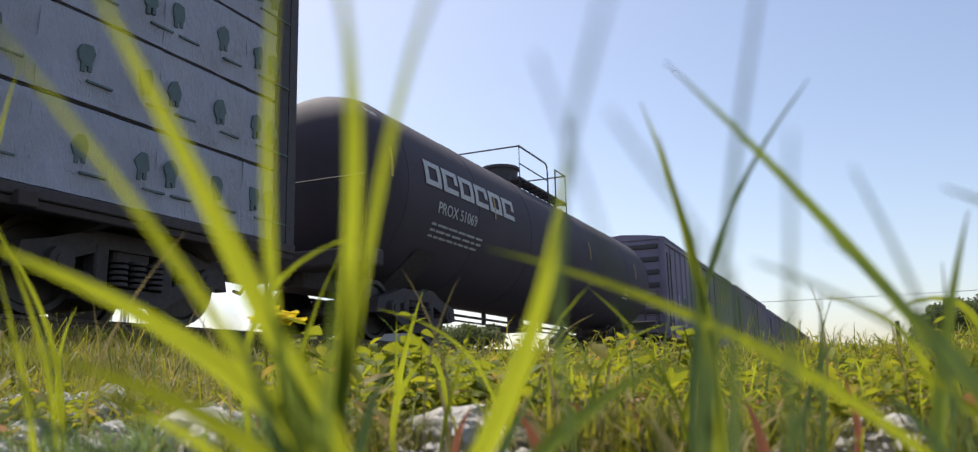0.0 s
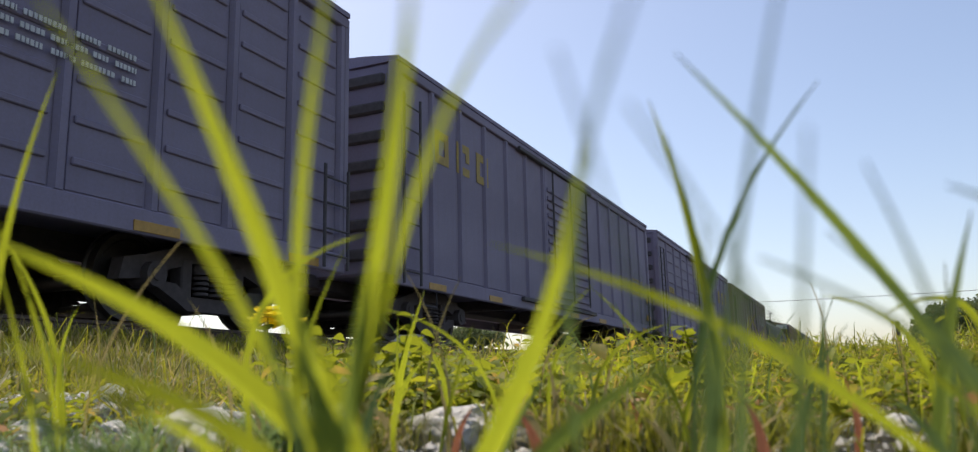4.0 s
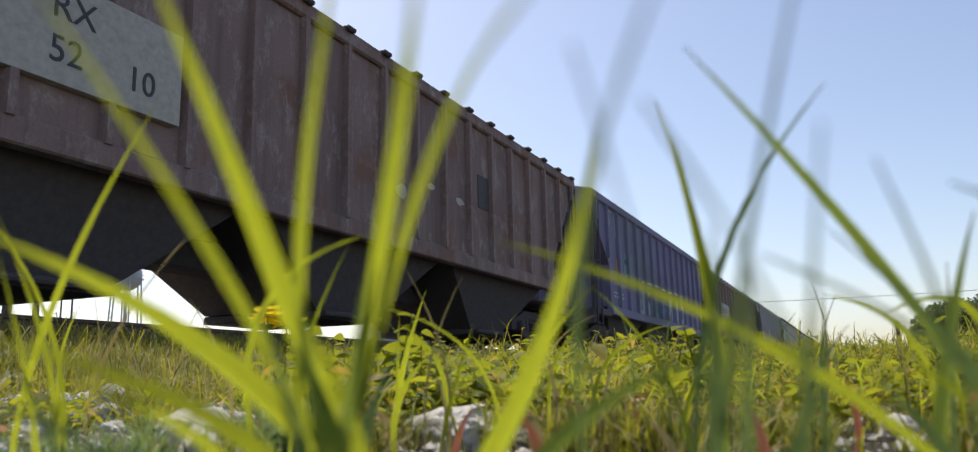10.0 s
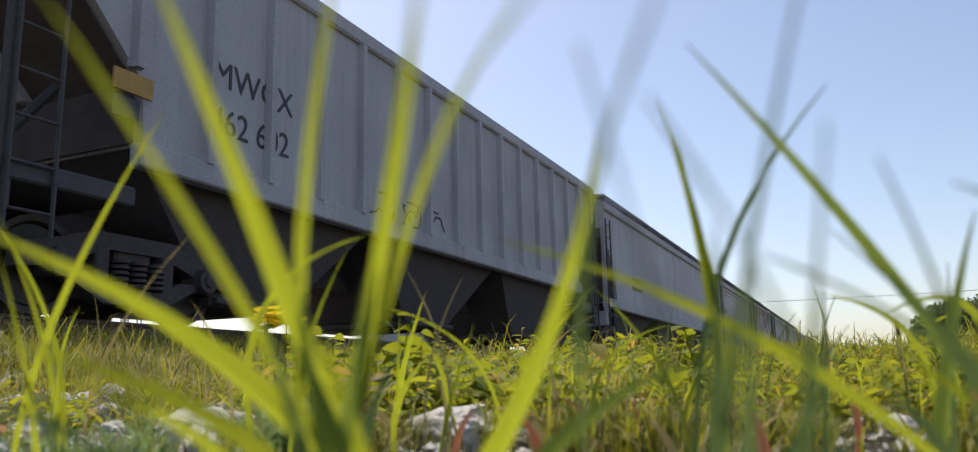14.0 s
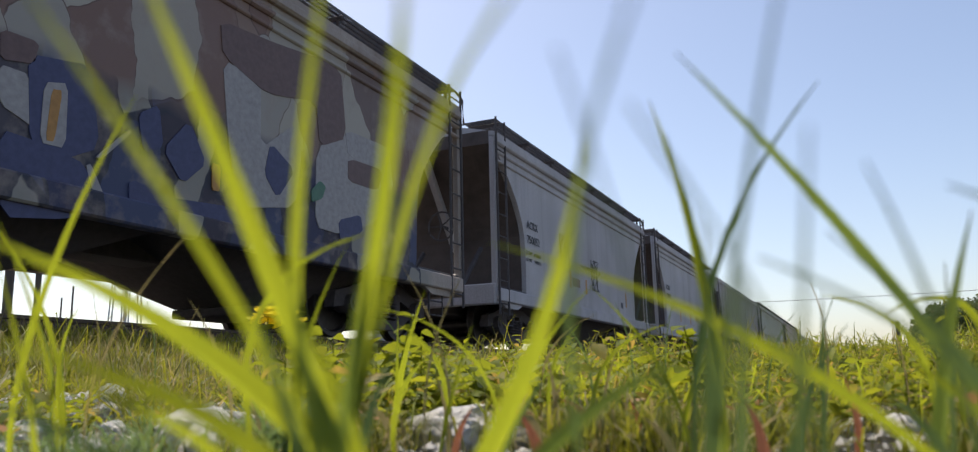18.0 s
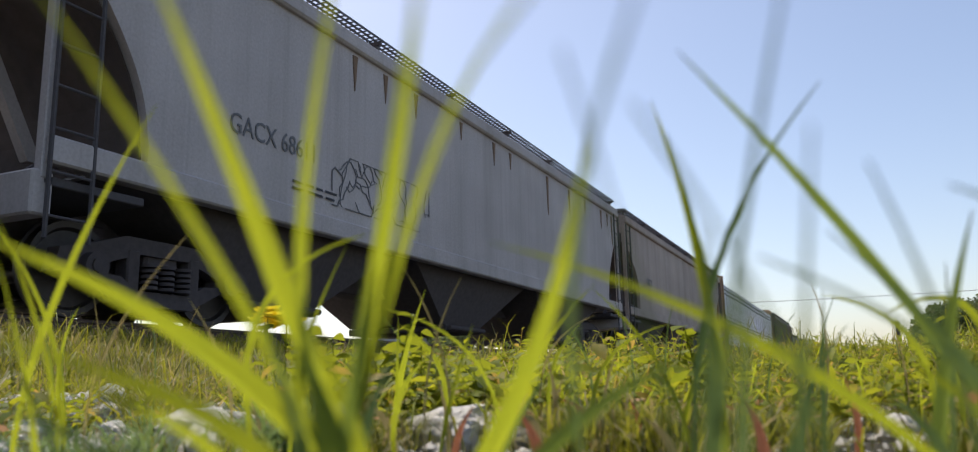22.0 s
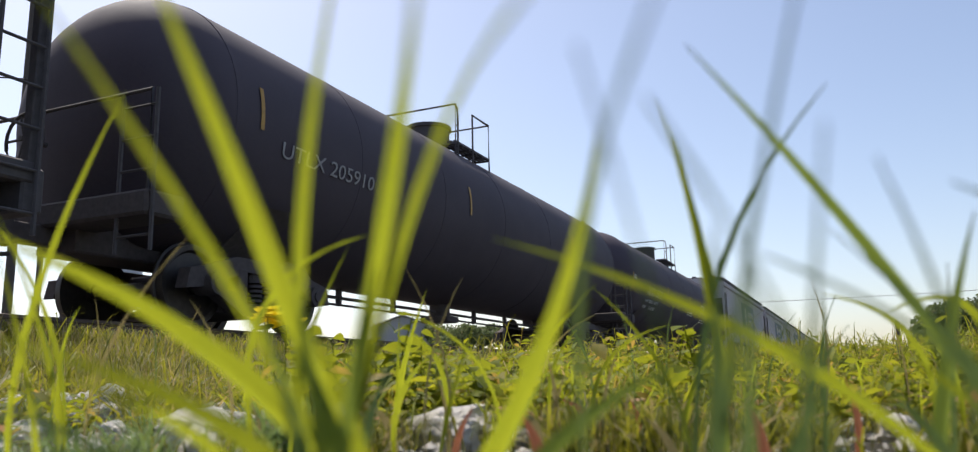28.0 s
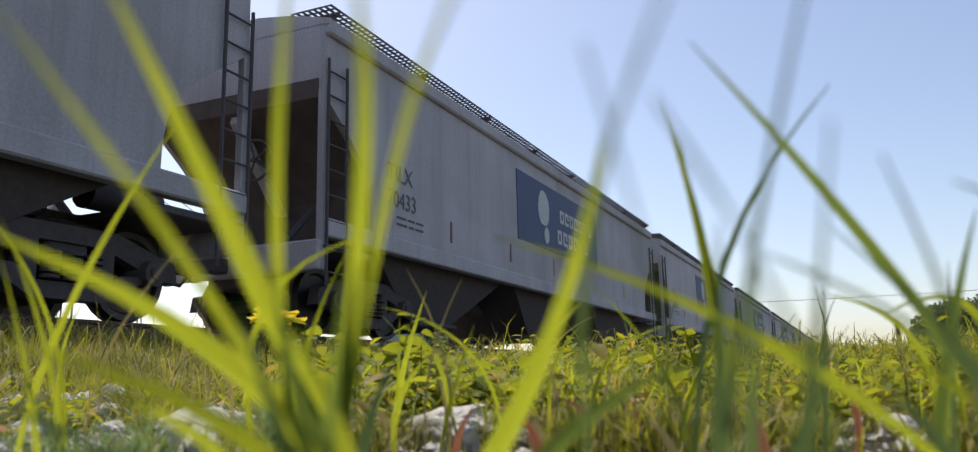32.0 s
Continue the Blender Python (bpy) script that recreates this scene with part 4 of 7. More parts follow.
tag(car, ((-4.67, 1.34), (-4.63, 1.35), (-4.61, 0.98), (-4.66, 0.99)), TEAL_SPRAY, -1.495)
tag(car, ((-2.84, 1.78), (-2.76, 1.79), (-2.77, 1.22), (-2.85, 1.23)), TEAL_SPRAY, -1.495)
tag(car, ((-4.94, 1.17), (-4.73, 1.18), (-4.74, 1.08), (-4.92, 1.05)), ORANGE_SPRAY, -1.498)
tag(car, ((-2.67, 1.24), (-2.3, 1.23), (-2.33, 1.09), (-2.66, 1.09)), ORANGE_SPRAY, -1.498)
tag(car, ((-2.48, 2.55), (-2.21, 2.58), (-2.26, 1.93), (-2.05, 1.93), (-2.06, 1.25), (-2.3, 1.26), (-2.41, 1.84)), DULL_ICE, -1.495)
tag(car, ((-2.19, 2.97), (-2.1, 2.98), (-2.11, 2.58), (-2.18, 2.58)), PALE_SPRAY, -1.498)
tag(car, ((-1.52, 2.77), (-1.43, 2.79), (-1.44, 2.53), (-1.52, 2.53)), PALE_SPRAY, -1.498)
tag(car, ((1.98, 1.53), (2.4, 1.96), (2.57, 1.9), (2.47, 1.12), (2.05, 1.11)), FADED_WHITE, -1.492)
tag(car, ((2.75, 1.89), (3.5, 1.93), (3.38, 1.14), (2.82, 1.12), (3.01, 1.52)), FADED_WHITE, -1.492)
tag(car, ((3.7, 1.83), (4.22, 1.82), (4.08, 1.18), (3.57, 1.16)), FADED_WHITE, -1.492)
tag(car, ((4.44, 1.81), (5.01, 1.8), (4.86, 1.23), (4.41, 1.26)), FADED_WHITE, -1.492)
tag(car, ((2.16, 1.52), (2.4, 1.75), (2.35, 1.26), (2.15, 1.24)), DARK_SPRAY, -1.495)
tag(car, ((3.07, 1.74), (3.3, 1.75), (3.22, 1.46), (3.03, 1.48)), DARK_SPRAY, -1.495)
tag(car, ((-0.99, 1.51), (-0.25, 1.52), (-0.24, 1.13), (-0.93, 1.09)), FADED_WHITE, -1.492)
board(car, 110.05 - c, 110.6 - c, 1.38, 1.62, LETTER_WHITE, "number_board", y=-1.52)
board(car, 110.09 - c, 110.3 - c, 1.41, 1.59, DARK_SPRAY, "number_board", y=-1.523)
board(car, 110.33 - c, 110.56 - c, 1.41, 1.59, DARK_SPRAY, "number_board", y=-1.523)
board(car, 110.12 - c, 110.52 - c, 1.22, 1.32, YELLOW, "placard", y=-1.55)

tag(car, ((4.36, 1.87), (4.47, 1.95), (4.55, 1.63), (4.45, 1.37), (4.39, 1.54)), PEELED, -1.493)
tag(car, ((4.67, 1.88), (4.85, 1.99), (4.94, 1.75), (4.71, 1.68)), PEELED, -1.493)
tag(car, ((4.54, 1.29), (5.04, 1.35), (5.1, 1.14), (4.79, 1.19), (4.56, 1.19)), PEELED, -1.493)
tag(car, ((5.41, 1.15), (5.8, 1.15), (5.9, 0.97), (5.41, 0.94)), PEELED, -1.493)
tag(car, ((5.15, 1.73), (5.29, 1.75), (5.35, 1.07), (5.26, 1.06)), PEELED, -1.493)
tag(car, ((6.16, 1.42), (6.68, 1.64), (6.84, 1.28), (6.44, 1.28)), PEELED, -1.493)
tag(car, ((6.22, 2.85), (6.78, 3.02), (6.85, 2.87), (6.35, 2.78)), PEELED, -1.493)
tag(car, ((6.32, 3.32), (6.78, 3.5), (6.59, 3.23), (6.63, 3.07), (6.46, 3.13)), PEELED, -1.493)
tag(car, ((5.39, 2.82), (5.68, 2.9), (5.77, 2.8), (5.52, 2.76)), PEELED, -1.493)
tag(car, ((5.36, 0.91), (6.34, 0.95), (6.34, 0.9), (5.37, 0.83)), PEELED, -1.493)

TZ = 2.44
car, h = tank_car(115.2, 131.6, TR, TZ, "plain black tank car with handrail platform", BLACK_TANK, hatch=-0.6, rails=(-1.4, -0.75, -0.1, 1.72))
c = 123.4
tank_bars(car, 117.5 - c, 119.6 - c, 2.3, 1, SHADE, TR, TZ, 0.25, 0.3, 9)
for x in (121.6, 124.0, 126.5, 128.6):
    tank_board(car, x - c, x + 0.06 - c, 2.25, 2.75, YELLOW if x > 124.2 else LETTER_WHITE, TR, TZ, "reflective_strip")
tank_board(car, 126.0 - c, 126.75 - c, 1.75, 2.1, LETTER_YELLOW, TR, TZ, "warning_panel")
on_tank(part("placard", Shape().extrude([(130.58 - c, 1.05), (130.84 - c, 1.33), (130.58 - c, 1.61), (130.32 - c, 1.33)], "y", -0.004, 0.0), SHADE, car), TR, TZ)
tank_board(car, 130.40 - c, 130.76 - c, 1.25, 1.41, LETTER_WHITE, TR, TZ + 0.0, "placard")
ob = letters("1219", 0.15, LETTER_DARK, car, 130.42 - c, -0.006, 1.275)
on_tank(ob, TR + 0.006, TZ)

car, h = hopper(133.3, 150.65, RUST_BROWN, "rusty brown ribbed hopper car with white number boards", "ribbed", ribs=19, sill=1.47, knee=3.85, run=1.5, low=2.0, walk_z=4.22, walk_y=(-0.7, -0.2))
c = 141.975
board(car, 135.72 - c, 138.08 - c, 1.85, 2.78, CREAM_SPRAY, "number_board", "white number board", y=-1.59, deep=0.1)
for txt, x, z in (("KL", 135.82, 2.42), ("RX", 136.62, 2.42), ("47", 135.82, 2.03), ("52", 136.62, 2.03), ("10", 137.42, 2.03)):
    letters(txt, 0.34, LETTER_DARK, car, x - c, -1.594, z)
part("end_board", Shape().slab(-h - 0.03, -h + 0.01, -1.42, -0.45, 3.66, 4.06, 0.005), LETTER_WHITE, car, "white end number board")
letters("KLRX 475210", 0.15, LETTER_DARK, car, 0, 0, 0).matrix_local = Matrix.Translation((-h - 0.034, -0.5, 3.72)) @ Matrix.Rotation(-math.pi / 2, 4, "Z")
fields(car, 142.5 - c, 144.5 - c, 2.1, 2.4, 3, CREAM_SPRAY, 31, (0.25, 0.12))
board(car, 145.2 - c, 145.7 - c, 2.4, 3.0, SHADE, "sticker")

car, h = hopper(152.1, 168.9, HOP_BLUE, "dark blue ribbed hopper car with white graffiti", "ribbed", ribs=17, sill=1.27, knee=3.65, run=1.45, low=2.4, walk_y=None, eave=4.14)
c = 160.5
pale, y = PALE_BLUE, -1.505
tag(car, ((-3.5, 2.05), (-3.14, 2.22), (-2.45, 2.18), (-2.43, 1.93), (-3.08, 1.86), (-3.09, 1.64), (-2.42, 1.7), (-2.4, 1.3), (-3.5, 1.3), (-3.43, 1.5)), pale, y)
tag(car, ((-3.85, 1.74), (-3.58, 1.76), (-3.56, 1.54), (-3.83, 1.51)), pale, y)
tag(car, ((-3.08, 1.84), (-2.46, 1.89), (-2.49, 1.78), (-3.07, 1.7)), DARK_SPRAY, y - 0.003)
tag(car, ((-2.33, 1.92), (-1.35, 2.0), (-1.3, 1.29), (-2.3, 1.29)), STEEL_BLUE, y)
tag(car, ((-1.28, 2.16), (-0.19, 2.25), (-0.16, 1.29), (-1.25, 1.29)), BLUE_SPRAY, y)
tag(car, ((-0.14, 2.2), (0.35, 2.26), (0.65, 1.99), (0.83, 2.2), (1.15, 2.27), (1.15, 1.32), (0.84, 1.31), (0.81, 1.68), (0.54, 1.49), (0.25, 1.64), (0.24, 1.3), (-0.11, 1.3)), pale, y)
tag(car, ((1.62, 2.12), (2.36, 2.2), (2.84, 1.9), (2.82, 1.3), (1.62, 1.3)), pale, y)
tag(car, ((2.3, 1.85), (2.67, 1.85), (2.67, 1.47), (2.3, 1.5)), DARK_SPRAY, y - 0.003)
for pts, w, m in ((((-3.47, 1.3), (-3.7, 1.37), (-3.92, 1.5), (-3.94, 1.8), (-3.72, 1.9), (-3.44, 2.24), (-3.14, 2.3), (-1.41, 2.34), (-0.1, 2.31), (0.6, 2.3), (1.62, 2.36), (2.4, 2.3), (2.92, 1.85), (2.91, 1.3)), 0.06, LETTER_WHITE),
                  (((-3.9, 2.27), (-3.63, 2.31), (-3.61, 2.13), (-3.88, 2.08), (-3.9, 2.25)), 0.025, LETTER_WHITE), (((-2.38, 2.15), (-2.36, 1.3)), 0.07, DARK_SPRAY), (((-1.29, 2.25), (-1.27, 1.3)), 0.07, DARK_SPRAY), (((-0.17, 2.25), (-0.14, 1.3)), 0.06, DARK_SPRAY),
                  (((1.2, 2.25), (1.22, 1.7), (1.5, 1.9), (1.55, 1.3)), 0.10, DARK_SPRAY), (((-2.1, 1.8), (-1.6, 1.85), (-1.55, 1.5), (-2.05, 1.45)), 0.05, DARK_SPRAY), (((-0.95, 1.9), (-0.5, 1.95), (-0.5, 1.55), (-0.9, 1.5), (-0.9, 1.85)), 0.05, ICE_SPRAY), (((-3.3, 1.3), (-2.2, 1.29), (-0.1, 1.3), (1.6, 1.3)), 0.05, DARK_SPRAY)):
    s = Shape()
    stroke(s, pts, w, y - 0.006)
    part("graffiti", s, m, car)
scrawl(car, 156.2 - c, 157.2 - c, 1.4, 2.6, 5, PALE_SPRAY, 48, 0.03, -1.512)
scrawl(car, 153.6 - c, 154.4 - c, 3.1, 3.9, 5, PALE_SPRAY, 49, 0.05)
board(car, 155.0 - c, 156.1 - c, 2.2, 2.9, TEAL_SPRAY, "number_board")
letters("ERCX", 0.2, LETTER_DARK, car, 155.1 - c, -1.516, 2.6)
board(car, 154.2 - c, 154.35 - c, 2.2, 2.65, YELLOW, "reflective_strip")
bars(car, 153.9 - c, 154.9 - c, 1.7, 2, LETTER_WHITE, 0.05, 0.1, -1.51, 42)
for x0, x1, z0, z1 in ((165.76, 165.79, 1.30, 1.62), (166.27, 166.30, 1.28, 1.60), (165.79, 166.27, 1.59, 1.62), (165.79, 166.27, 1.28, 1.31), (166.03, 166.05, 1.40, 1.59), (165.79, 166.27, 1.385, 1.40)):
    board(car, x0 - c, x1 - c, z0, z1, FADED_WHITE, "data_panel_line", y=-1.506, deep=0.02)
bars(car, 165.83 - c, 166.0 - c, 1.55, 2, FADED_WHITE, 0.02, 0.06, -1.506, 41)
board(car, 165.77 - c, 166.27 - c, 1.16, 1.255, YELLOW, "reflective_strip", y=-1.565)
board(car, 167.26 - c, 167.36 - c, 1.3, 2.14, YELLOW, "reflective_strip", y=-1.508)
bars(car, 166.75 - c, 167.15 - c, 1.72, 2, FADED_WHITE, 0.05, 0.1, -1.506, 44)

car, h = hopper(170.0, 187.5, RUST_BROWN, "rust-streaked brown ribbed hopper car with white panel", "ribbed", ribs=18, eave=4.02, sill=1.47, knee=3.85, run=1.5, low=2.0, walk_y=(-0.7, -0.2), walk_z=4.22)
c = 178.75
board(car, 172.68 - c, 174.96 - c, 1.9, 2.88, CREAM_SPRAY, "number_board", "white number board", y=-1.59, deep=0.1)
part("end_board", Shape().slab(-h - 0.07, -h - 0.05, -1.42, -0.45, 3.40, 3.85, 0.005), CREAM_SPRAY, car, "pale end number board")
letters("KLRX 475209", 0.15, LETTER_DARK, car, 0, 0, 0).matrix_local = Matrix.Translation((-h - 0.074, -0.5, 3.45)) @ Matrix.Rotation(-math.pi / 2, 4, "Z")
for txt, x, z in (("KL", 172.74, 2.44), ("RX", 173.50, 2.44), ("47", 172.74, 2.08), ("52", 173.50, 2.08), ("09", 174.28, 2.08)):
    letters(txt, 0.32, LETTER_DARK, car, x - c, -1.594, z)

car, h = hopper(189.3, 205.1, HOP_GREY, "light grey ribbed hopper car with dark lettering", "ribbed", ribs=17, eave=4.14, sill=1.59, knee=3.5, run=1.3, low=2.2, walk_y=(-0.7, -0.2), walk_z=4.25)
c = 197.2
letters("MWCX", 0.42, LETTER_DARK, car, 191.5 - c, -1.506, 2.5, stretch=1.0)
letters("462 602", 0.42, LETTER_DARK, car, 191.5 - c, -1.506, 1.98, stretch=0.95)
board(car, 190.2 - c, 190.65 - c, 2.0, 2.2, YELLOW, "placard", y=-1.6)
board(car, 190.2 - c, 190.5 - c, 1.75, 1.95, DARK_SPRAY, "placard", y=-1.6)
scrawl(car, 194.6 - c, 196.9 - c, 1.65, 2.0, 9, LETTER_DARK, 55, 0.035)
board(car, 194.9 - c, 195.4 - c, 1.62, 1.70, YELLOW, "placard")
letters("WMRC", 0.2, LETTER_DARK, car, 0, 0, 0).matrix_local = Matrix.Translation((-h - 0.03, 0.9, 3.5)) @ Matrix.Rotation(-math.pi / 2, 4, "Z")

car, h = hopper(206.1, 223.95, HOP_GREY, "pale grey smooth-sided hopper car", "smooth", ribs=0, curved=True, sill=1.45, knee=3.1, run=1.0, low=1.6)
bars(car, -6.2, -5.0, 2.3, 2, LETTER_DARK, 0.12, 0.25, -1.512, 7)

short = dict(ribs=0, curved=True, bays=2, sill=1.02, knee=3.8, run=1.46, eave=3.95, low=2.0)
BLUE_MURAL = mural(HOP_WHITE, "paint_under_blue_graffiti", ((0.09, 0.16, 0.21), (0.06, 0.09, 0.17), (0.17, 0.24, 0.29), (0.08, 0.07, 0.13), (0.12, 0.20, 0.24), (0.15, 0.09, 0.14)), -4.6, 3.4, 0.7, 2.35, 2.0, (1.0, 0.0, 0.8), (0.05, 0.06, 0.12), 0.02, 0.35)
car, h = hopper(225.6, 237.4, BLUE_MURAL, "pale short hopper car with blue graffiti", "short", **short)
c = 231.5
letters("ACFX 79", 0.24, LETTER_DARK, car, 226.6 - c, -1.512, 2.5)
scrawl(car, 227.6 - c, 234.6 - c, 1.1, 2.3, 14, TEAL_SPRAY, 73, 0.035, -1.505)
scrawl(car, 227.6 - c, 234.6 - c, 1.1, 2.2, 22, BLUE_SPRAY, 74, 0.06, -1.507)
for x in (229.05, 233.7):
    board(car, x - c, x + 0.14 - c, 1.3, 1.78, ORANGE_SPRAY, "reflective_strip", y=-1.508, deep=0.02)
board(car, 235.2 - c, 235.55 - c, 1.35, 1.7, DARK_SPRAY, "placard", y=-1.508, deep=0.02)

upper = mural(TAGGED, "paint_under_brown_graffiti", ((0.40, 0.36, 0.31), (0.21, 0.13, 0.11), (0.36, 0.32, 0.28), (0.17, 0.12, 0.11), (0.34, 0.31, 0.28), (0.25, 0.17, 0.14)), -4.9, 4.6, 1.5, 3.9, 1.0, (1.5, 0.0, 0.7), (0.14, 0.09, 0.08), 0.004, 0.25)
BROWN_MURAL = mural(upper, "paint_under_jagged_graffiti", ((0.05, 0.05, 0.10), (0.28, 0.26, 0.23), (0.06, 0.07, 0.14), (0.05, 0.04, 0.06), (0.07, 0.06, 0.08), (0.07, 0.08, 0.15)), -4.6, 4.8, 0.6, 2.2, 1.3, (1.6, 0.0, 0.55), (0.04, 0.04, 0.06), 0.03, 0.2)
car, h = hopper(238.6, 250.3, BROWN_MURAL, "pale short hopper car covered in brown graffiti", "short", **short)
c = 244.45
NAVY = plain("navy_spray_paint", (0.07, 0.075, 0.17), 0.6)
CREAM_DULL = plain("dull_cream_spray_paint", (0.40, 0.37, 0.37), 0.6)
UMBER = plain("umber_spray_paint", (0.17, 0.105, 0.10), 0.6)
tag(car, ((-2.33, 1.87), (-2.07, 1.87), (-1.99, 1.44), (-2.3, 1.55)), CREAM_DULL, -1.507)
tag(car, ((0.12, 2.8), (0.74, 2.79), (0.77, 1.98), (1.39, 2.45), (1.52, 2.17), (1.43, 1.42), (0.42, 1.23), (0.23, 2.06)), CREAM_DULL, -1.507)
tag(car, ((1.81, 2.25), (2.5, 2.65), (3.43, 2.14), (3.24, 1.55), (2.35, 1.24), (1.82, 1.25)), CREAM_DULL, -1.507)
tag(car, ((2.43, 2.67), (3.57, 2.7), (3.43, 2.34), (2.5, 2.31)), CREAM_DULL, -1.510)
tag(car, ((0.06, 3.23), (0.99, 3.32), (2.3, 3.52), (2.46, 2.55), (1.88, 2.29), (1.78, 2.85), (0.84, 2.65), (0.11, 2.85)), UMBER, -1.510)
tag(car, ((2.5, 2.29), (3.38, 2.33), (3.25, 2), (2.51, 1.98)), UMBER, -1.513)
tag(car, ((-2.35, 2.16), (-2.01, 2.17), (-2.04, 1.97), (-2.33, 1.91)), UMBER, -1.510)
tag(car, ((-2.1, 2.04), (-1.5, 2.15), (-1.36, 1.43), (-1.75, 1.22), (-2.02, 1.3)), NAVY, -1.510)
tag(car, ((-2.28, 1.35), (-1.88, 1.33), (-1.49, 1.25), (-1.34, 0.88), (-1.65, 0.74), (-2.21, 0.66)), NAVY, -1.513)
tag(car, ((-0.64, 1.61), (-0.32, 1.99), (-0.06, 1.6), (-0.37, 1.32)), NAVY, -1.510)
tag(car, ((0.84, 1.7), (0.93, 2.09), (1.39, 1.86), (1.08, 1.46)), NAVY, -1.513)
tag(car, ((-1.02, 1.24), (-0.55, 1.15), (0.34, 1.22), (0.74, 1.01), (0.36, 0.89), (-0.99, 0.87)), NAVY, -1.510)
tag(car, ((-0.96, 1.87), (-0.72, 2.03), (-0.64, 1.62), (-0.88, 1.51)), NAVY, -1.513)
tag(car, ((2.3, 1.42), (2.81, 1.58), (2.87, 1.35), (2.35, 1.14)), NAVY, -1.513)
tag(car, ((-1.49, 1.24), (-1.44, 1.27), (-1.27, 1), (-1.34, 0.91)), CREAM_DULL, -1.516)
tag(car, ((-1.4, 1.34), (-1.05, 1.69), (-1.03, 1.66), (-1.33, 1.34)), CREAM_DULL, -1.516)
tag(car, ((-1.94, 1.85), (-1.72, 1.91), (-1.7, 1.34), (-1.94, 1.33)), CREAM_DULL, -1.516)
tag(car, ((-1.87, 1.81), (-1.77, 1.83), (-1.81, 1.37), (-1.89, 1.36)), ORANGE_SPRAY, -1.519)
tag(car, ((0.02, 1.63), (0.14, 1.63), (0.14, 1.35), (0.03, 1.34)), ORANGE_SPRAY, -1.516)
tag(car, ((1.71, 1.69), (1.89, 1.85), (2.01, 1.8), (1.94, 1.63), (1.73, 1.54)), GREEN_SPRAY, -1.516)

car, h = hopper(251.8, 263.4, HOP_GREY, "light grey short hopper car with dark tags", "short", **short)
c = 257.6
letters("ACRX", 0.24, LETTER_DARK, car, 253.35 - c, -1.514, 2.4)
letters("750052", 0.24, LETTER_DARK, car, 253.35 - c, -1.514, 2.1)
letters("DO NOT HAMMER ON CAR", 0.10, LETTER_DARK, car, 256.8 - c, -1.514, 2.0)
scrawl(car, 255.4 - c, 256.0 - c, 1.8, 2.6, 12, LETTER_DARK, 101, 0.018, -1.508)
scrawl(car, 257.7 - c, 258.4 - c, 1.55, 2.3, 14, LETTER_DARK, 102, 0.018, -1.508)
letters("LD LMT  205200 LB", 0.1, LETTER_DARK, car, 253.3 - c, -1.514, 1.86)
letters("LT WT     59800 LB", 0.1, LETTER_DARK, car, 253.3 - c, -1.514, 1.72)
board(car, 256.0 - c, 256.12 - c, 1.45, 1.85, ORANGE_SPRAY, "reflective_strip", y=-1.506, deep=0.02)
board(car, 256.2 - c, 256.75 - c, 1.5, 1.7, BROWN_SPRAY, "placard", y=-1.506, deep=0.02)
board(car, 257.2 - c, 257.3 - c, 1.4, 1.75, ORANGE_SPRAY, "reflective_strip", y=-1.506, deep=0.02)
board(car, 260.9 - c, 261.0 - c, 1.35, 1.75, ORANGE_SPRAY, "reflective_strip", y=-1.506, deep=0.02)
board(car, 260.4 - c, 260.6 - c, 1.3, 1.45, DARK_SPRAY, "placard", y=-1.506, deep=0.02)

car, h = hopper(264.9, 276.5, HOP_GREY, "light grey short hopper car with orange strips", "short", **short)
c = 270.7
letters("ACRX", 0.24, LETTER_DARK, car, 266.4 - c, -1.514, 2.4)
letters("750968", 0.24, LETTER_DARK, car, 266.4 - c, -1.514, 2.1)
bars(car, 269.9 - c, 270.85 - c, 2.06, 1, FADED_DARK, 0.09, 0.2, -1.506, 12)
bars(car, 272.5 - c, 273.4 - c, 1.72, 2, FADED_DARK, 0.04, 0.08, -1.506, 15)
for x in (268.66, 270.55, 274.6):
    board(car, x - c, x + 0.12 - c, 1.4, 1.85, ORANGE_SPRAY, "reflective_strip", y=-1.506, deep=0.02)
board(car, 271.76 - c, 272.41 - c, 1.6, 1.8, BROWN_SPRAY, "placard", y=-1.506, deep=0.02)

car, h = hopper(278.05, 294.4, HOP_WHITE, "pale ribbed hopper car with dark slope ends", "ribbed", ribs=17, sill=1.55, knee=3.3, run=1.3, walk_y=(-1.2, -0.6), walk_z=4.22)
c = 286.225
letters("PNRX", 0.2, LETTER_DARK, car, 0, 0, 0).matrix_local = Matrix.Translation((-h - 0.02, -0.5, 3.78)) @ Matrix.Rotation(-math.pi / 2, 4, "Z")
letters("17241", 0.2, LETTER_DARK, car, 0, 0, 0).matrix_local = Matrix.Translation((-h - 0.03, -0.5, 3.56)) @ Matrix.Rotation(-math.pi / 2, 4, "Z")
letters("PNRX", 0.32, LETTER_DARK, car, 280.3 - c, -1.506, 2.35)
board(car, 279.9 - c, 280.2 - c, 1.75, 1.95, YELLOW, "placard", y=-1.52)
scrawl(car, 288.0 - c, 290.5 - c, 1.7, 2.5, 10, DARK_SPRAY, 111, 0.025)
scrawl(car, 290.0 - c, 293.0 - c, 1.7, 2.6, 8, DARK_SPRAY, 112, 0.025)

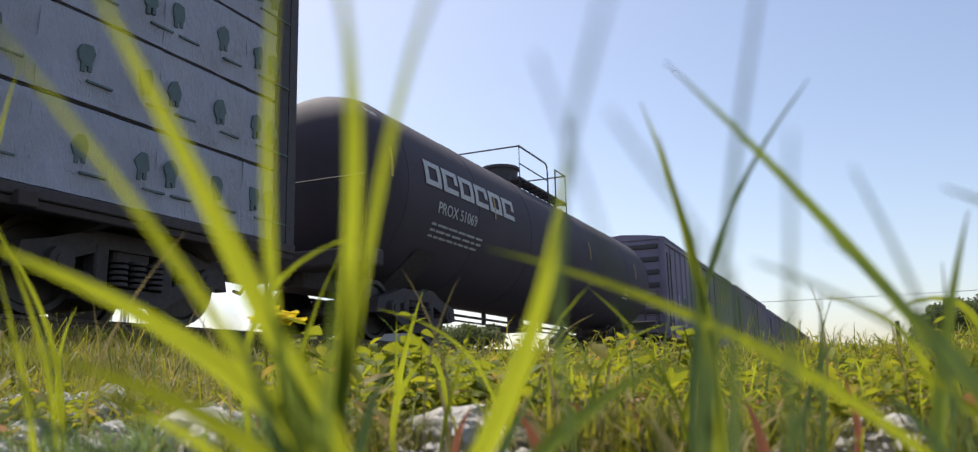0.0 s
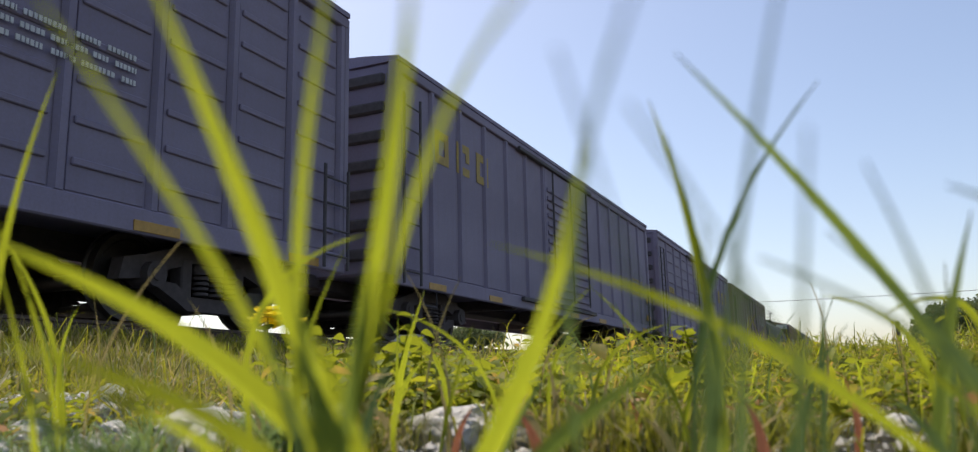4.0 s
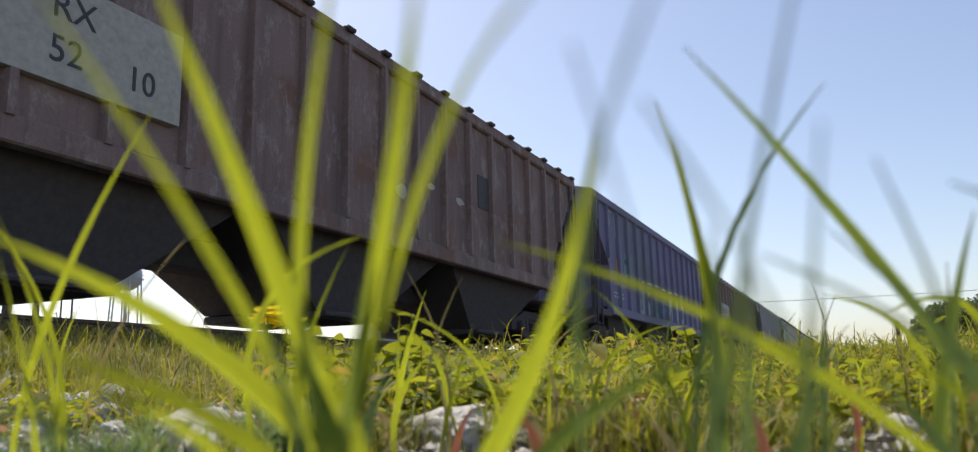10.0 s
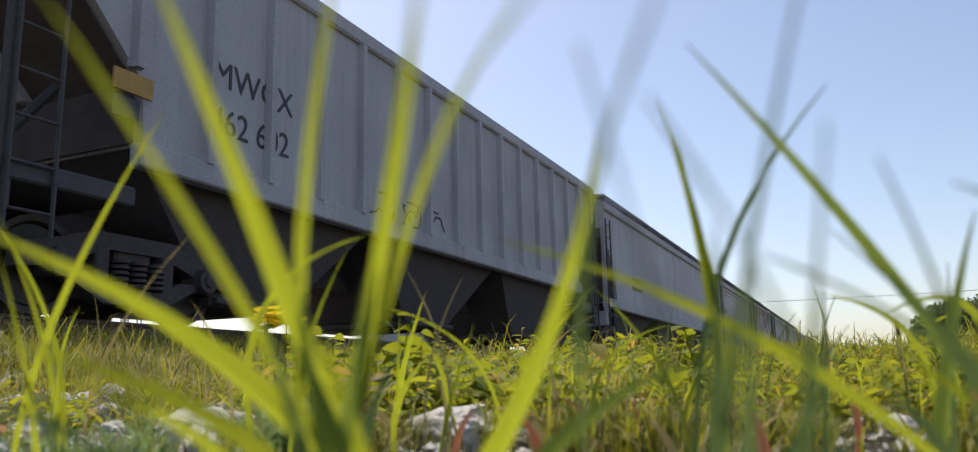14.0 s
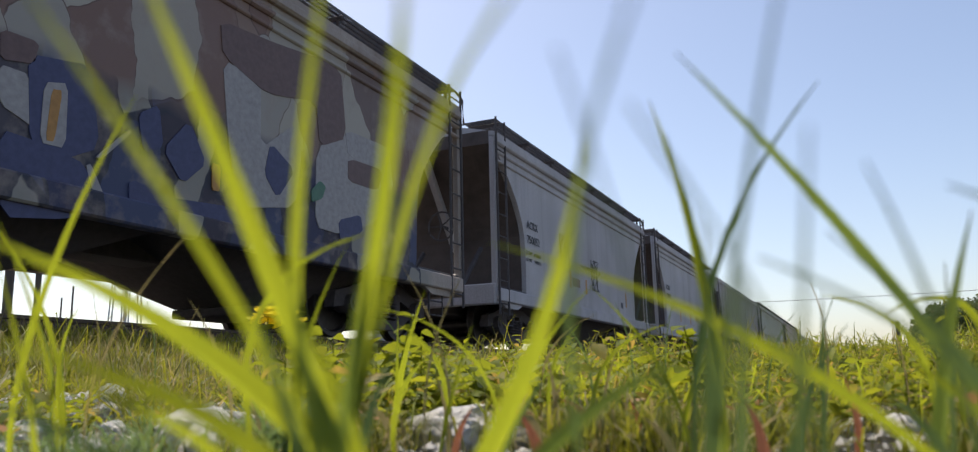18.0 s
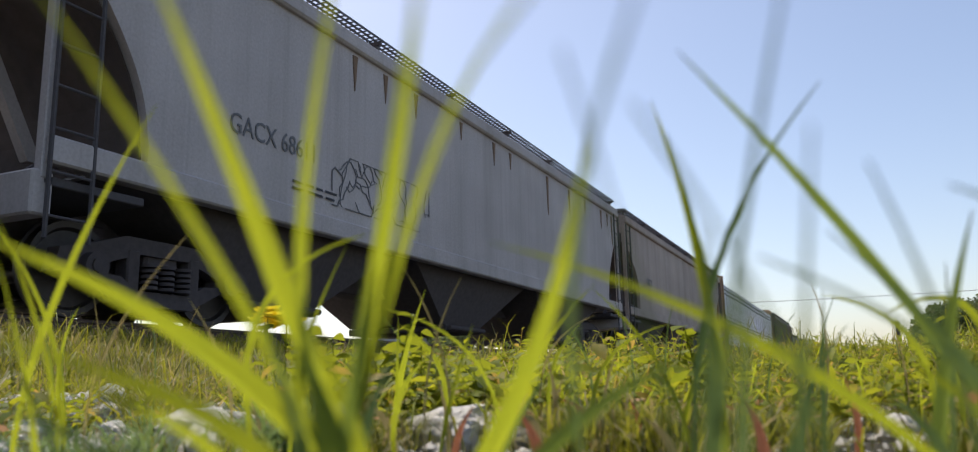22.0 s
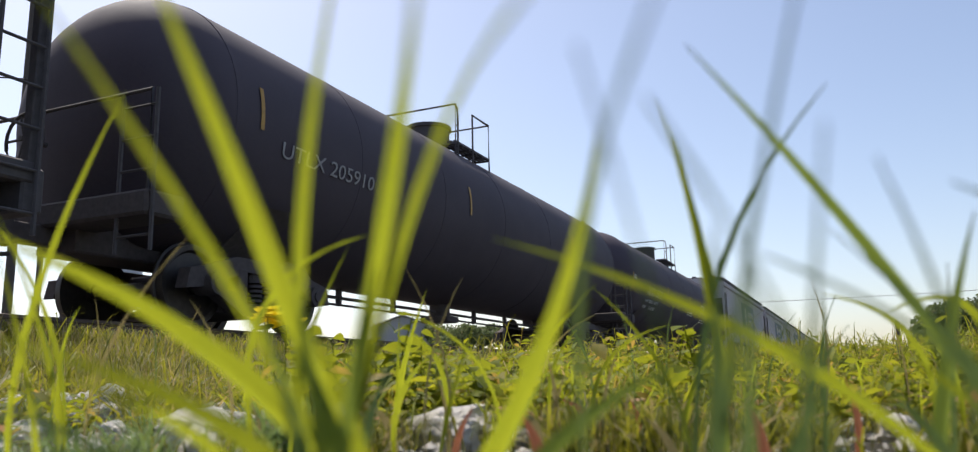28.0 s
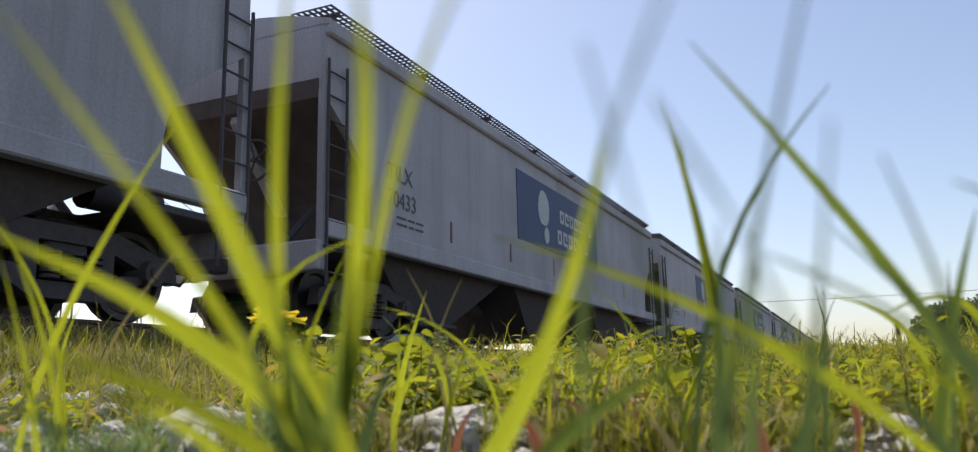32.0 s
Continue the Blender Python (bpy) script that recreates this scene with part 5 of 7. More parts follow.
car, h = hopper(295.5, 313.25, HOP_WHITE, "pale smooth hopper car with rust streaks and grating", "smooth", ribs=0, curved=True, sill=1.40, knee=3.4, run=1.05, low=1.6)
c = 304.25
letters("GACX 68611", 0.33, FADED_DARK, car, 297.5 - c, -1.508, 2.05, stretch=0.85)
scrawl(car, 299.4 - c, 302.0 - c, 1.6, 2.3, 26, FADED_DARK, 121, 0.014, -1.508)
rs = random.Random(5)
s = Shape()
for x in (299.9, 300.7, 301.6, 303.2, 304.6, 305.4, 307.5, 309.0, 310.2, 311.6, 312.2, 312.6):
    z = rs.uniform(2.9, 3.5)
    s.extrude([(x - c - 0.05, 3.78), (x - c + 0.06, 3.78), (x - c + 0.03, z + 0.2), (x - c, z), (x - c - 0.03, z + 0.25)], "y", -1.512, -1.45)
part("rust_streaks", s, RUST_STAIN, car)
bars(car, 298.6 - c, 299.5 - c, 1.75, 2, LETTER_DARK, 0.03, 0.08, -1.514, 13)

car, h = hopper(314.1, 331.4, HOP_TAN, "tan smooth hopper car with rusty lower edge", "smooth", ribs=0, curved=True, sill=1.40, knee=3.3, run=1.45, low=1.9)
c = 322.8
letters("GACX", 0.33, FADED_DARK, car, 316.5 - c, -1.514, 2.25, stretch=0.85)
board(car, 328.7 - c, 329.35 - c, 1.6, 1.98, CREAM_SPRAY, "placard", y=-1.52)

# ---- flatcars and their loads ----
TAN_STEEL = paint("tan_bulkhead_paint", (0.36, 0.22, 0.13), (0.16, 0.10, 0.07), (0.2, 0.1, 0.05), 0.6, 0.6)


def film_material(name, colour, crease=0.9):
    """Plastic sheeting pulled over a stack: broad billows, sharp small creases, dusty fields."""
    m, nt, b = material(name, 0.30)
    n, w = noise_node(nt, 1.6, 5, (1, 1, 1), 0.6), noise_node(nt, 1.3, 2, (1.2, 1, 0.6), 0.5)
    fine = noise_node(nt, 5.5, 6, (1.0, 1.0, 0.45), 0.72)
    nt.links.new(mix(nt, ramp(nt, fine.outputs[0], 0.56, 0.74), mix(nt, ramp(nt, n.outputs[0], 0.35, 0.75), colour, tuple(q * 0.80 for q in colour)), tuple(q * 0.72 for q in colour)), b.inputs["Base Color"])
    both = nt.nodes.new("ShaderNodeMath")
    both.operation = "MULTIPLY_ADD"
    both.inputs[1].default_value = 0.35
    nt.links.new(fine.outputs[0], both.inputs[0])
    nt.links.new(w.outputs[0], both.inputs[2])
    bump(nt, b, both.outputs[0], crease, 0.25)
    return m


WRAP = film_material("white_plastic_wrap", (0.68, 0.67, 0.82))
WRAP_OLD = film_material("dull_lumber_wrap", (0.42, 0.42, 0.50))


def flatcar(u0, u1, label, deck=0.98, steel=None, post=0.22):
    half = (u1 - u0) / 2
    car = thing("bulkhead_flatcar", label, "railway flatcar", "freight cars of the train")
    moving.append((car, (u0 + u1) / 2, TRACK, RAIL))
    part("deck", Shape().slab(-half, half, -1.45, 1.45, deck - 0.1, deck, 0.01), UNDER, car)
    for s in (-1, 1):
        part("side_sill", Shape().slab(-half, half, s * 1.42, s * 1.34, deck - 0.18, deck - 0.104, 0.01), FLAT_STEEL, car)
        n = 16
        for i in range(n):
            part("stake_pocket", cached("pocket", lambda: Shape().slab(-0.09, 0.09, -0.05, 0.05, -0.07, 0.06, 0.01).mesh("stake_pocket", FLAT_STEEL)), None, car, "", (-half + 0.8 + (2 * half - 1.6) * i / (n - 1), s * 1.46, deck - 0.12))
        b = part("bulkhead", Shape().slab(s * (half - 0.35), s * (half - 0.12), -1.4, 1.4, deck, 4.30, 0.02), steel or TAN_STEEL, car)
        for y in (-1.31, -0.5, 0.5, 1.31):
            part("bulkhead_post", Shape().extrude([(s * half - s * 0.12, deck), (s * (half + post), deck), (s * (half + 0.02), 4.2), (s * half - s * 0.12, 4.33)], "y", y - 0.09, y + 0.09), steel or TAN_STEEL, b)
        for k in range(5):
            z = deck + 0.5 + k * 0.7
            part("bulkhead_rib", Shape().slab(s * (half - 0.12) - 0.0 if s > 0 else s * (half - 0.12) - 0.08, s * (half - 0.12) + 0.08 if s > 0 else s * (half - 0.12), -1.3, 1.3, z, z + 0.14, 0.01), steel or TAN_STEEL, b)
    part("brake_rod", Shape().tube([(-half + 3.6, -0.6, 0.42), (half - 3.6, -0.6, 0.42)], 0.018, 6), UNDER, car)
    for x in (-0.35, 0.1):
        part("rod_hanger", Shape().slab(x - 0.04, x + 0.04, -0.64, -0.56, 0.40, 0.75, 0.01), UNDER, car)
    for i in range(9):
        x = -half + 2.6 + (2 * half - 5.2) * i / 8
        part("cross_bearer", cached("bearer", lambda: Shape().extrude([(-1.36, 0.86), (1.36, 0.86), (1.36, 0.80), (0.3, 0.62), (-0.3, 0.62), (-1.36, 0.80)], "x", -0.05, 0.05).mesh("cross_bearer", UNDER)), None, car, "", (x, 0, 0))
    part("fish_belly_sill", Shape().extrude([(-half + 3.4, 0.64), (-half + 5.0, 0.48), (half - 5.0, 0.48), (half - 3.4, 0.64)], "y", -0.3, 0.3), FLAT_STEEL, car)
    ladder(car, -half - 0.1, -1.5, 0.5, 2.4, 6, 0.4)
    running_gear(car, half, 2.0, 0.645)
    return car


def bundle(x0, x1, z0, z1, mat, name, label, category, group, wide=1.4, sag=0.012):
    """A wrapped stack with slightly uneven faces; top-level, rides on the flatcar."""
    rng = random.Random(int(x0 * 100 + z0 * 7))
    ob = thing(name, label, category, group)
    moving.append((ob, (x0 + x1) / 2, TRACK, RAIL + z0))
    hx, hz = (x1 - x0) / 2 - 0.001, z1 - z0 - 0.02
    s, nx, nz = Shape(), 6, 6
    rows = []
    for j in range(nz + 1):
        ring = []
        for i in range(nx + 1):
            e = 0.004 if i in (0, nx) or j in (0, nz) else 0.0
            ring.append((-hx + 2 * hx * i / nx, -wide + e + rng.uniform(-sag, sag), hz * j / nz))
        for i in range(nx, -1, -1):
            ring.append((-hx + 2 * hx * i / nx, wide, hz * j / nz))
        rows.append(ring)
    s.loft(rows)
    part("wrapping", s, mat, ob, smooth=25)
    return ob, hx, hz


flatcar(-14.0, 7.82, "bulkhead flatcar carrying wrapped lumber stacks", steel=SHADE, post=0.03)
LUMBER_MARK = plain("dark_green_print", (0.12, 0.17, 0.17), 0.6)
edges = [-5.95, -4.65, -3.35, -2.05, -0.75, 0.50, 1.78, 3.06, 4.36, 5.70, 6.92, 7.44]
for tier in range(4):
    z0 = 1.0 + tier * 0.84
    for i in range(len(edges) - 1):
        ob, hx, hz = bundle(edges[i], edges[i + 1], z0, z0 + 0.82, WRAP_OLD, "lumber_bundle", "pale wrapped lumber bundle with dark green print", "lumber bundle", "lumber stacked on the flatcar")
        part("batten", Shape().slab(-hx, hx, -1.36, 1.36, -0.019, -0.001, 0.004), SHADE, ob)
        for k, x in enumerate((-hx * 0.72, hx * 0.35) if i % 2 else (-hx * 0.3, hx * 0.72)):
            s = Shape()
            patch(s, x, hz * 0.55, 0.10, 0.13, random.Random(tier * 31 + i * 7 + k), 9, 0.3, -1.422, 0.03)
            s.box(x - 0.05, x - 0.01, -1.421, -1.39, hz * 0.34, hz * 0.5)
            s.box(x + 0.02, x + 0.06, -1.421, -1.39, hz * 0.36, hz * 0.5)
            part("printed_mark", s, LUMBER_MARK, ob)
            part("printed_bar", Shape().box(x + 0.02, x + 0.30, -1.42, -1.39, hz * 0.24, hz * 0.265), LUMBER_MARK, ob)

flatcar(332.9, 357.55, "tan bulkhead flatcar carrying wrapped wallboard stacks")
PRINT = plain("dark_blue_print", (0.10, 0.10, 0.16), 0.6)
SEAM = plain("dusty_grey_strap", (0.20, 0.20, 0.23), 0.6)
PRINT_BAR = plain("dark_maroon_print", (0.10, 0.09, 0.12), 0.6)
xs = [333.27]
for w in (1.2, 1.1, 1.15, 1.08, 1.46, 1.13, 1.33, 1.05, 1.55, 1.47, 1.28, 1.13, 1.2, 1.25, 1.2, 1.15, 1.3, 1.2, 1.2):
    xs.append(xs[-1] + w)
xs.append(357.0)
for tier in range(2):
    z0, z1 = ((0.99, 2.43), (2.45, 4.02))[tier]
    for i in range(len(xs) - 1):
        top = z1 - (0.0 if tier == 0 else random.Random(i * 5 + 1).uniform(-0.012, 0.028) + (0.03 if i >= 9 else 0.0))
        ob, hx, hz = bundle(xs[i], xs[i + 1], z0, top, WRAP, "wallboard_bundle", "white wrapped wallboard bundle with dark blue print", "wallboard bundle", "wallboard stacked on the flatcar", sag=0.007)
        part("batten", Shape().slab(-hx, hx, -1.38, 1.38, -0.019, -0.001, 0.004), SHADE, ob)
        # company print stands as plain bars, a plain mark and plain blocks
        part("printed_bar", Shape().box(-hx * 0.15, hx * 0.96, -1.409, -1.39, hz * 0.815, hz * 0.865), PRINT_BAR, ob)
        part("printed_bar", Shape().box(-hx * 0.85, -hx * 0.55, -1.409, -1.39, hz * 0.825, hz * 0.875), PRINT, ob)
        part("printed_mark", Shape().extrude([(-hx * 0.44, hz * 0.90), (-hx * 0.32, hz * 0.88), (-hx * 0.32, hz * 0.845), (-hx * 0.2, hz * 0.825), (-hx * 0.2, hz * 0.78), (-hx * 0.33, hz * 0.79), (-hx * 0.33, hz * 0.82), (-hx * 0.44, hz * 0.84)], "y", -1.409, -1.39), PRINT, ob)
        for k in range(9):
            part("printed_block", cached(("block", k % 3), lambda: Shape().box(0, 0.014, -1.409, -1.39, 0, 0.09).box(0.014, 0.06, -1.409, -1.39, (0.0, 0.076, 0.038)[k % 3], (0.014, 0.09, 0.052)[k % 3]).box(0.06, 0.074, -1.409, -1.39, 0, 0.09).mesh("printed_block", PRINT)), None, ob, "", (-hx * 0.85 + k * hx * 0.165, 0, hz * 0.68))
        part("strap", Shape().box(hx - 0.005, hx - 0.001, -1.410, -1.39, 0.0, hz), SEAM, ob)
        if tier == 0:
            rh = random.Random(i * 13 + 2)
            low_edge = [(hx * (1 - 2 * k / 9), -rh.uniform(0.01, 0.10) - (0.10 if rh.random() < 0.2 else 0)) for k in range(10)]
            part("torn_hem", Shape().extrude([(-hx, 0.06), (hx, 0.06)] + low_edge, "y", -1.418, -1.406), WRAP, ob, "torn lower edge of the wrapping")
        if (i * 7 + tier) % 3 == 0:
            bars(ob, -hx * 0.8, hx * 0.7, hz * 0.45, 5, WRAP_OLD, 0.012, 0.05, -1.407, i, "printed_line")

car, h = hopper(358.9, 374.8, DARK_HOP, "dark brown ribbed hopper car with peeling paint", "ribbed", ribs=16, sill=1.45, walk_y=(-1.45, -0.85), walk_z=4.3)
fields(car, -6.5, 3.0, 1.75, 2.55, 34, PEELED, 62, (0.30, 0.20), -1.505, 11, 0.6)
fields(car, -7.0, 6.5, 1.6, 3.4, 26, GRIME_SHADE, 63, (0.08, 0.5), -1.503, 9, 0.5)
board(car, h - 2.9, h - 2.45, 2.0, 2.25, LETTER_DARK, "sticker", y=-1.52)

TZ = 2.35
car, h = tank_car(376.2, 393.0, TR, TZ, "black tank car with end ladder and top platform", BLACK_TANK, hatch=-0.3, rails=(-1.1, -1.0, -0.36, 0.4))
c = 384.6
tank_text(car, "UTLX 205910", 0.27, FADED_WHITE, 377.9 - c, 1.98, TR, TZ, 1.3)
for x in (377.5, 383.0, 388.6):
    tank_board(car, x - c, x + 0.06 - c, 2.2, 2.7, YELLOW, TR, TZ, "reflective_strip")

TZ = 2.42
car, h = tank_car(393.9, 410.3, TR, TZ, "black tank car with white stencilled number", BLACK_TANK, hatch=0.0, rails=(-0.9, -0.5, 0.26, 1.0))
c = 402.1
tank_text(car, "AZXX 10113", 0.38, LETTER_WHITE, 396.1 - c, 1.98, TR, TZ, 0.95)
tank_text(car, "LD LMT  208900 LB  94760 KG", 0.15, LETTER_WHITE, 396.0 - c, 1.74, TR, TZ, 0.9)
tank_text(car, "LT WT           LD  34950 KG", 0.15, LETTER_WHITE, 396.0 - c, 1.53, TR, TZ, 0.9)
tank_text(car, "10113", 0.2, LETTER_WHITE, 394.3 - c, 2.3, TR, TZ, 0.6)
for x in (394.2, 399.0, 403.0, 409.0):
    tank_board(car, x - c, x + 0.06 - c, 2.0, 2.5, YELLOW, TR, TZ, "reflective_strip")
tank_board(car, 405.35 - c, 406.1 - c, 2.0, 2.33, FADED_WHITE, TR, TZ, "notice")
tank_bars(car, 405.4 - c, 406.05 - c, 2.28, 2, SHADE, TR, TZ + 0.0, 0.08, 0.17, 3)
tank_bars(car, 402.8 - c, 403.8 - c, 1.9, 2, LETTER_WHITE, TR, TZ, 0.04, 0.1, 15)
tank_bars(car, 405.6 - c, 406.8 - c, 1.75, 2, LETTER_WHITE, TR, TZ, 0.04, 0.1, 16)
tank_board(car, 408.6 - c, 409.0 - c, 1.3, 1.6, PALE_SPRAY, TR, TZ, "placard")
tank_board(car, 408.66 - c, 408.94 - c, 1.36, 1.54, SHADE, TR, TZ - 0.0, "placard")

energy, h = hopper(412.2, 430.2, HOP_GREY, "pale grey hopper car with blue panel and roof grating", "smooth", ribs=0, curved=True, sill=1.38, knee=3.0, run=1.15, low=1.75)
c = 421.2
board(energy, 418.66 - c, 424.0 - c, 2.12, 3.55, PANEL_BLUE, "painted_panel", "blue painted panel with white shapes", y=-1.514, deep=0.07)
s = Shape()
patch(s, 420.15 - c, 3.0, 0.36, 0.42, random.Random(3), 12, 0.12, -1.522, 0.02)
patch(s, 420.3 - c, 2.42, 0.16, 0.2, random.Random(4), 10, 0.15, -1.522, 0.02)
part("painted_mark", s, LETTER_WHITE, energy)
block_logo(energy, 421.2 - c, 2.85, 0.26, 0.3, 7, 0.34, LETTER_WHITE, -1.516, 0.2)
block_logo(energy, 421.0 - c, 2.35, 0.28, 0.32, 6, 0.38, LETTER_WHITE, -1.516, 0.2)
letters("07", 0.46, FADED_DARK, energy, 421.48 - c, -1.508, 1.58)
number = letters("70470", 0.36, FADED_DARK, energy, 413.72 - c, -1.508, 1.86, stretch=0.95)
letters("TILX", 0.36, FADED_DARK, energy, 413.72 - c, -1.508, 2.25, stretch=1.0)
bars(energy, 414.0 - c, 414.8 - c, 1.74, 2, FADED_DARK, 0.03, 0.1, -1.508, 17)
for x in (415.72, 418.25, 420.7, 426.5):
    board(energy, x - c, x + 0.06 - c, 1.6, 1.95, ORANGE_SPRAY if x > 418.3 else BROWN_SPRAY, "reflective_strip", y=-1.508)
for i in range(1, 9):
    other = copy_thing(energy, pose(0, 0, 0))
    moving.append((other, 421.2 + 19.45 * i, TRACK, RAIL))
    if i == 1:
        for ob in [o for o in other.children if o.data == number.data]:
            bpy.data.objects.remove(ob)
        letters("70433", 0.36, FADED_DARK, other, 413.72 - c, -1.508, 1.86, stretch=0.95)


# ---- ground, track ----
def ground_z(x, y):
    t = min(1.0, max(0.0, (y - 0.9) / 4.3))
    z = 0.44 * (t * t * (3 - 2 * t))
    q = min(1.0, max(0.0, (math.hypot(x, y) - 1.3) / 3.7))
    z = max(z, 0.17 * q * q * (3 - 2 * q))
    t2 = min(1.0, max(0.0, (y - 10.2) / 4.0))
    z -= 0.25 * t2
    near = math.exp(-(x * x + y * y) / 900)
    z += (noise.noise(Vector((x * 0.7, y * 0.7, 0))) * 0.035 + noise.noise(Vector((x * 3.1, y * 3.1, 5))) * 0.012) * near * (0.3 if x * x + y * y < 0.5 else 1)
    return z


def soil_material():
    m, nt, b = material("dry_soil_and_turf", 0.95)
    big, fine = noise_node(nt, 3.0, 6, (1, 1, 1), 0.65), noise_node(nt, 70, 6, (1, 1, 1), 0.7)
    c = mix(nt, ramp(nt, big.outputs[0], 0.35, 0.65), (0.075, 0.07, 0.03), (0.055, 0.042, 0.026))
    c = mix(nt, ramp(nt, fine.outputs[0], 0.5, 0.7), c, (0.17, 0.14, 0.09))
    nt.links.new(c, b.inputs["Base Color"])
    bump(nt, b, fine.outputs[0], 1.0, 0.03)
    return m


SOIL = soil_material()


def build_ground():
    def axis(near, far, step, grow):
        out, x, s = [0.0], 0.0, step
        while x < far:
            if x > near:
                s *= grow
            x += s
            out.append(x)
        return out
    xs = [-x for x in axis(4, 3000, 0.25, 1.25)[:0:-1]] + axis(14, 3000, 0.16, 1.22)
    ys = [-y for y in axis(4, 3000, 0.25, 1.25)[:0:-1]] + axis(11, 3000, 0.16, 1.22)
    vs = [(x, y, ground_z(x, y)) for y in ys for x in xs]
    n = len(xs)
    fs = [(j * n + i, j * n + i + 1, (j + 1) * n + i + 1, (j + 1) * n + i) for j in range(len(ys) - 1) for i in range(n - 1)]
    me = bpy.data.meshes.new("ground")
    me.from_pydata(vs, [], fs)
    me.materials.append(SOIL)
    me.shade_smooth()
    tagged(new("ground", me), "grassy ground rising to the track bed", "ground", kind="structure")


build_ground()
bed = Shape().extrude([(TRACK - 2.9, 0.30), (TRACK - 1.75, RAIL - 0.20), (TRACK + 1.75, RAIL - 0.20), (TRACK + 2.9, 0.30)], "x", -60, 420)
tagged(new("track_bed", bed.mesh("track_bed", plain("grey_ballast", (0.26, 0.24, 0.22), 0.95, 0, 0.6, 25.0))), "grey stone ballast bed under the rails", "track bed", kind="structure")
for y in (-0.75, 0.75):
    r = Shape().extrude([(-0.07, -0.17), (0.07, -0.17), (0.07, -0.155), (0.012, -0.13), (0.012, -0.045), (0.036, -0.035), (0.036, -0.004), (0.028, 0), (-0.028, 0), (-0.036, -0.004), (-0.036, -0.035), (-0.012, -0.045), (-0.012, -0.13), (-0.07, -0.155)], "x", -60, 420)
    ob = tagged(new("rail", r.mesh("rail", RAILSTEEL)), "worn steel running rail", "rail", "rails of the track")
    ob.location = (0, TRACK + y, RAIL)
bed_ob = bpy.data.objects["track_bed"]
TIE = plain("creosoted_wood", (0.06, 0.05, 0.045), 0.9)
for i in range(110):
    part("sleeper", cached("tie", lambda: Shape().slab(-0.11, 0.11, -1.3, 1.3, -0.16, 0.0, 0.012).mesh("sleeper", TIE)), None, bed_ob, "", (-6 + i * 0.53, TRACK, RAIL - 0.172))


# ---- plants and stones ----
TURF = leaf_material("turf_blades", (0.26, 0.265, 0.022), (0.045, 0.065, 0.010), (0.34, 0.28, 0.10), 0.43)
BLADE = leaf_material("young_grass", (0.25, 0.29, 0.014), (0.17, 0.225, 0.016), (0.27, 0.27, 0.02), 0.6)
# Two darker copies of the blade green; shade is put into their colour.
BLADE_SHADED = leaf_material("grass_shaded_in_colour", (0.13, 0.20, 0.06), (0.09, 0.15, 0.045), (0.17, 0.22, 0.06), 0.34)
BLADE_HALF_SHADED = leaf_material("grass_half_shaded_in_colour", (0.15, 0.21, 0.03), (0.11, 0.17, 0.03), (0.2, 0.22, 0.04), 0.45)
WITHERED = leaf_material("withered_leaf", (0.42, 0.20, 0.08), (0.30, 0.13, 0.06), (0.50, 0.32, 0.18), 0.3)
WEED = leaf_material("broad_leaves", (0.28, 0.295, 0.015), (0.10, 0.145, 0.012), (0.36, 0.26, 0.05), 0.5)
# Sheath green is duller so that the blade's foot looks shaded.
SHADED_SHEATH = leaf_material("shaded_leaf_sheath", (0.21, 0.28, 0.06), (0.15, 0.22, 0.05), (0.22, 0.27, 0.06), 0.5)
DRY = leaf_material("dry_stalks", (0.34, 0.29, 0.13), (0.20, 0.18, 0.06), (0.38, 0.31, 0.16), 0.35)
PETAL = leaf_material("yellow_petals", (0.62, 0.54, 0.02), (0.5, 0.45, 0.03), (0.5, 0.40, 0.05), 0.5)
TREE_LEAF = leaf_material("tree_leaves", (0.12, 0.15, 0.06), (0.07, 0.10, 0.04), (0.15, 0.15, 0.07), 0.35)
BARK = plain("grey_bark", (0.12, 0.10, 0.08), 0.9)
WEATHERED = plain("weathered_pole_wood", (0.10, 0.085, 0.075), 0.9)


def fast_mesh(name, verts, quads, tris, mat):
    me = bpy.data.meshes.new(name)
    nv, nq, nt_ = len(verts), len(quads), len(tris)
    me.vertices.add(nv)
    me.vertices.foreach_set("co", np.asarray(verts, np.float32).ravel())
    me.loops.add(nq * 4 + nt_ * 3)
    me.polygons.add(nq + nt_)
    me.loops.foreach_set("vertex_index", np.concatenate([np.asarray(quads, np.int32).ravel(), np.asarray(tris, np.int32).ravel()]))
    me.polygons.foreach_set("loop_start", np.concatenate([np.arange(nq) * 4, nq * 4 + np.arange(nt_) * 3]).astype(np.int32))
    me.update(calc_edges=True)
    me.materials.append(mat)
    me.shade_smooth()
    return me


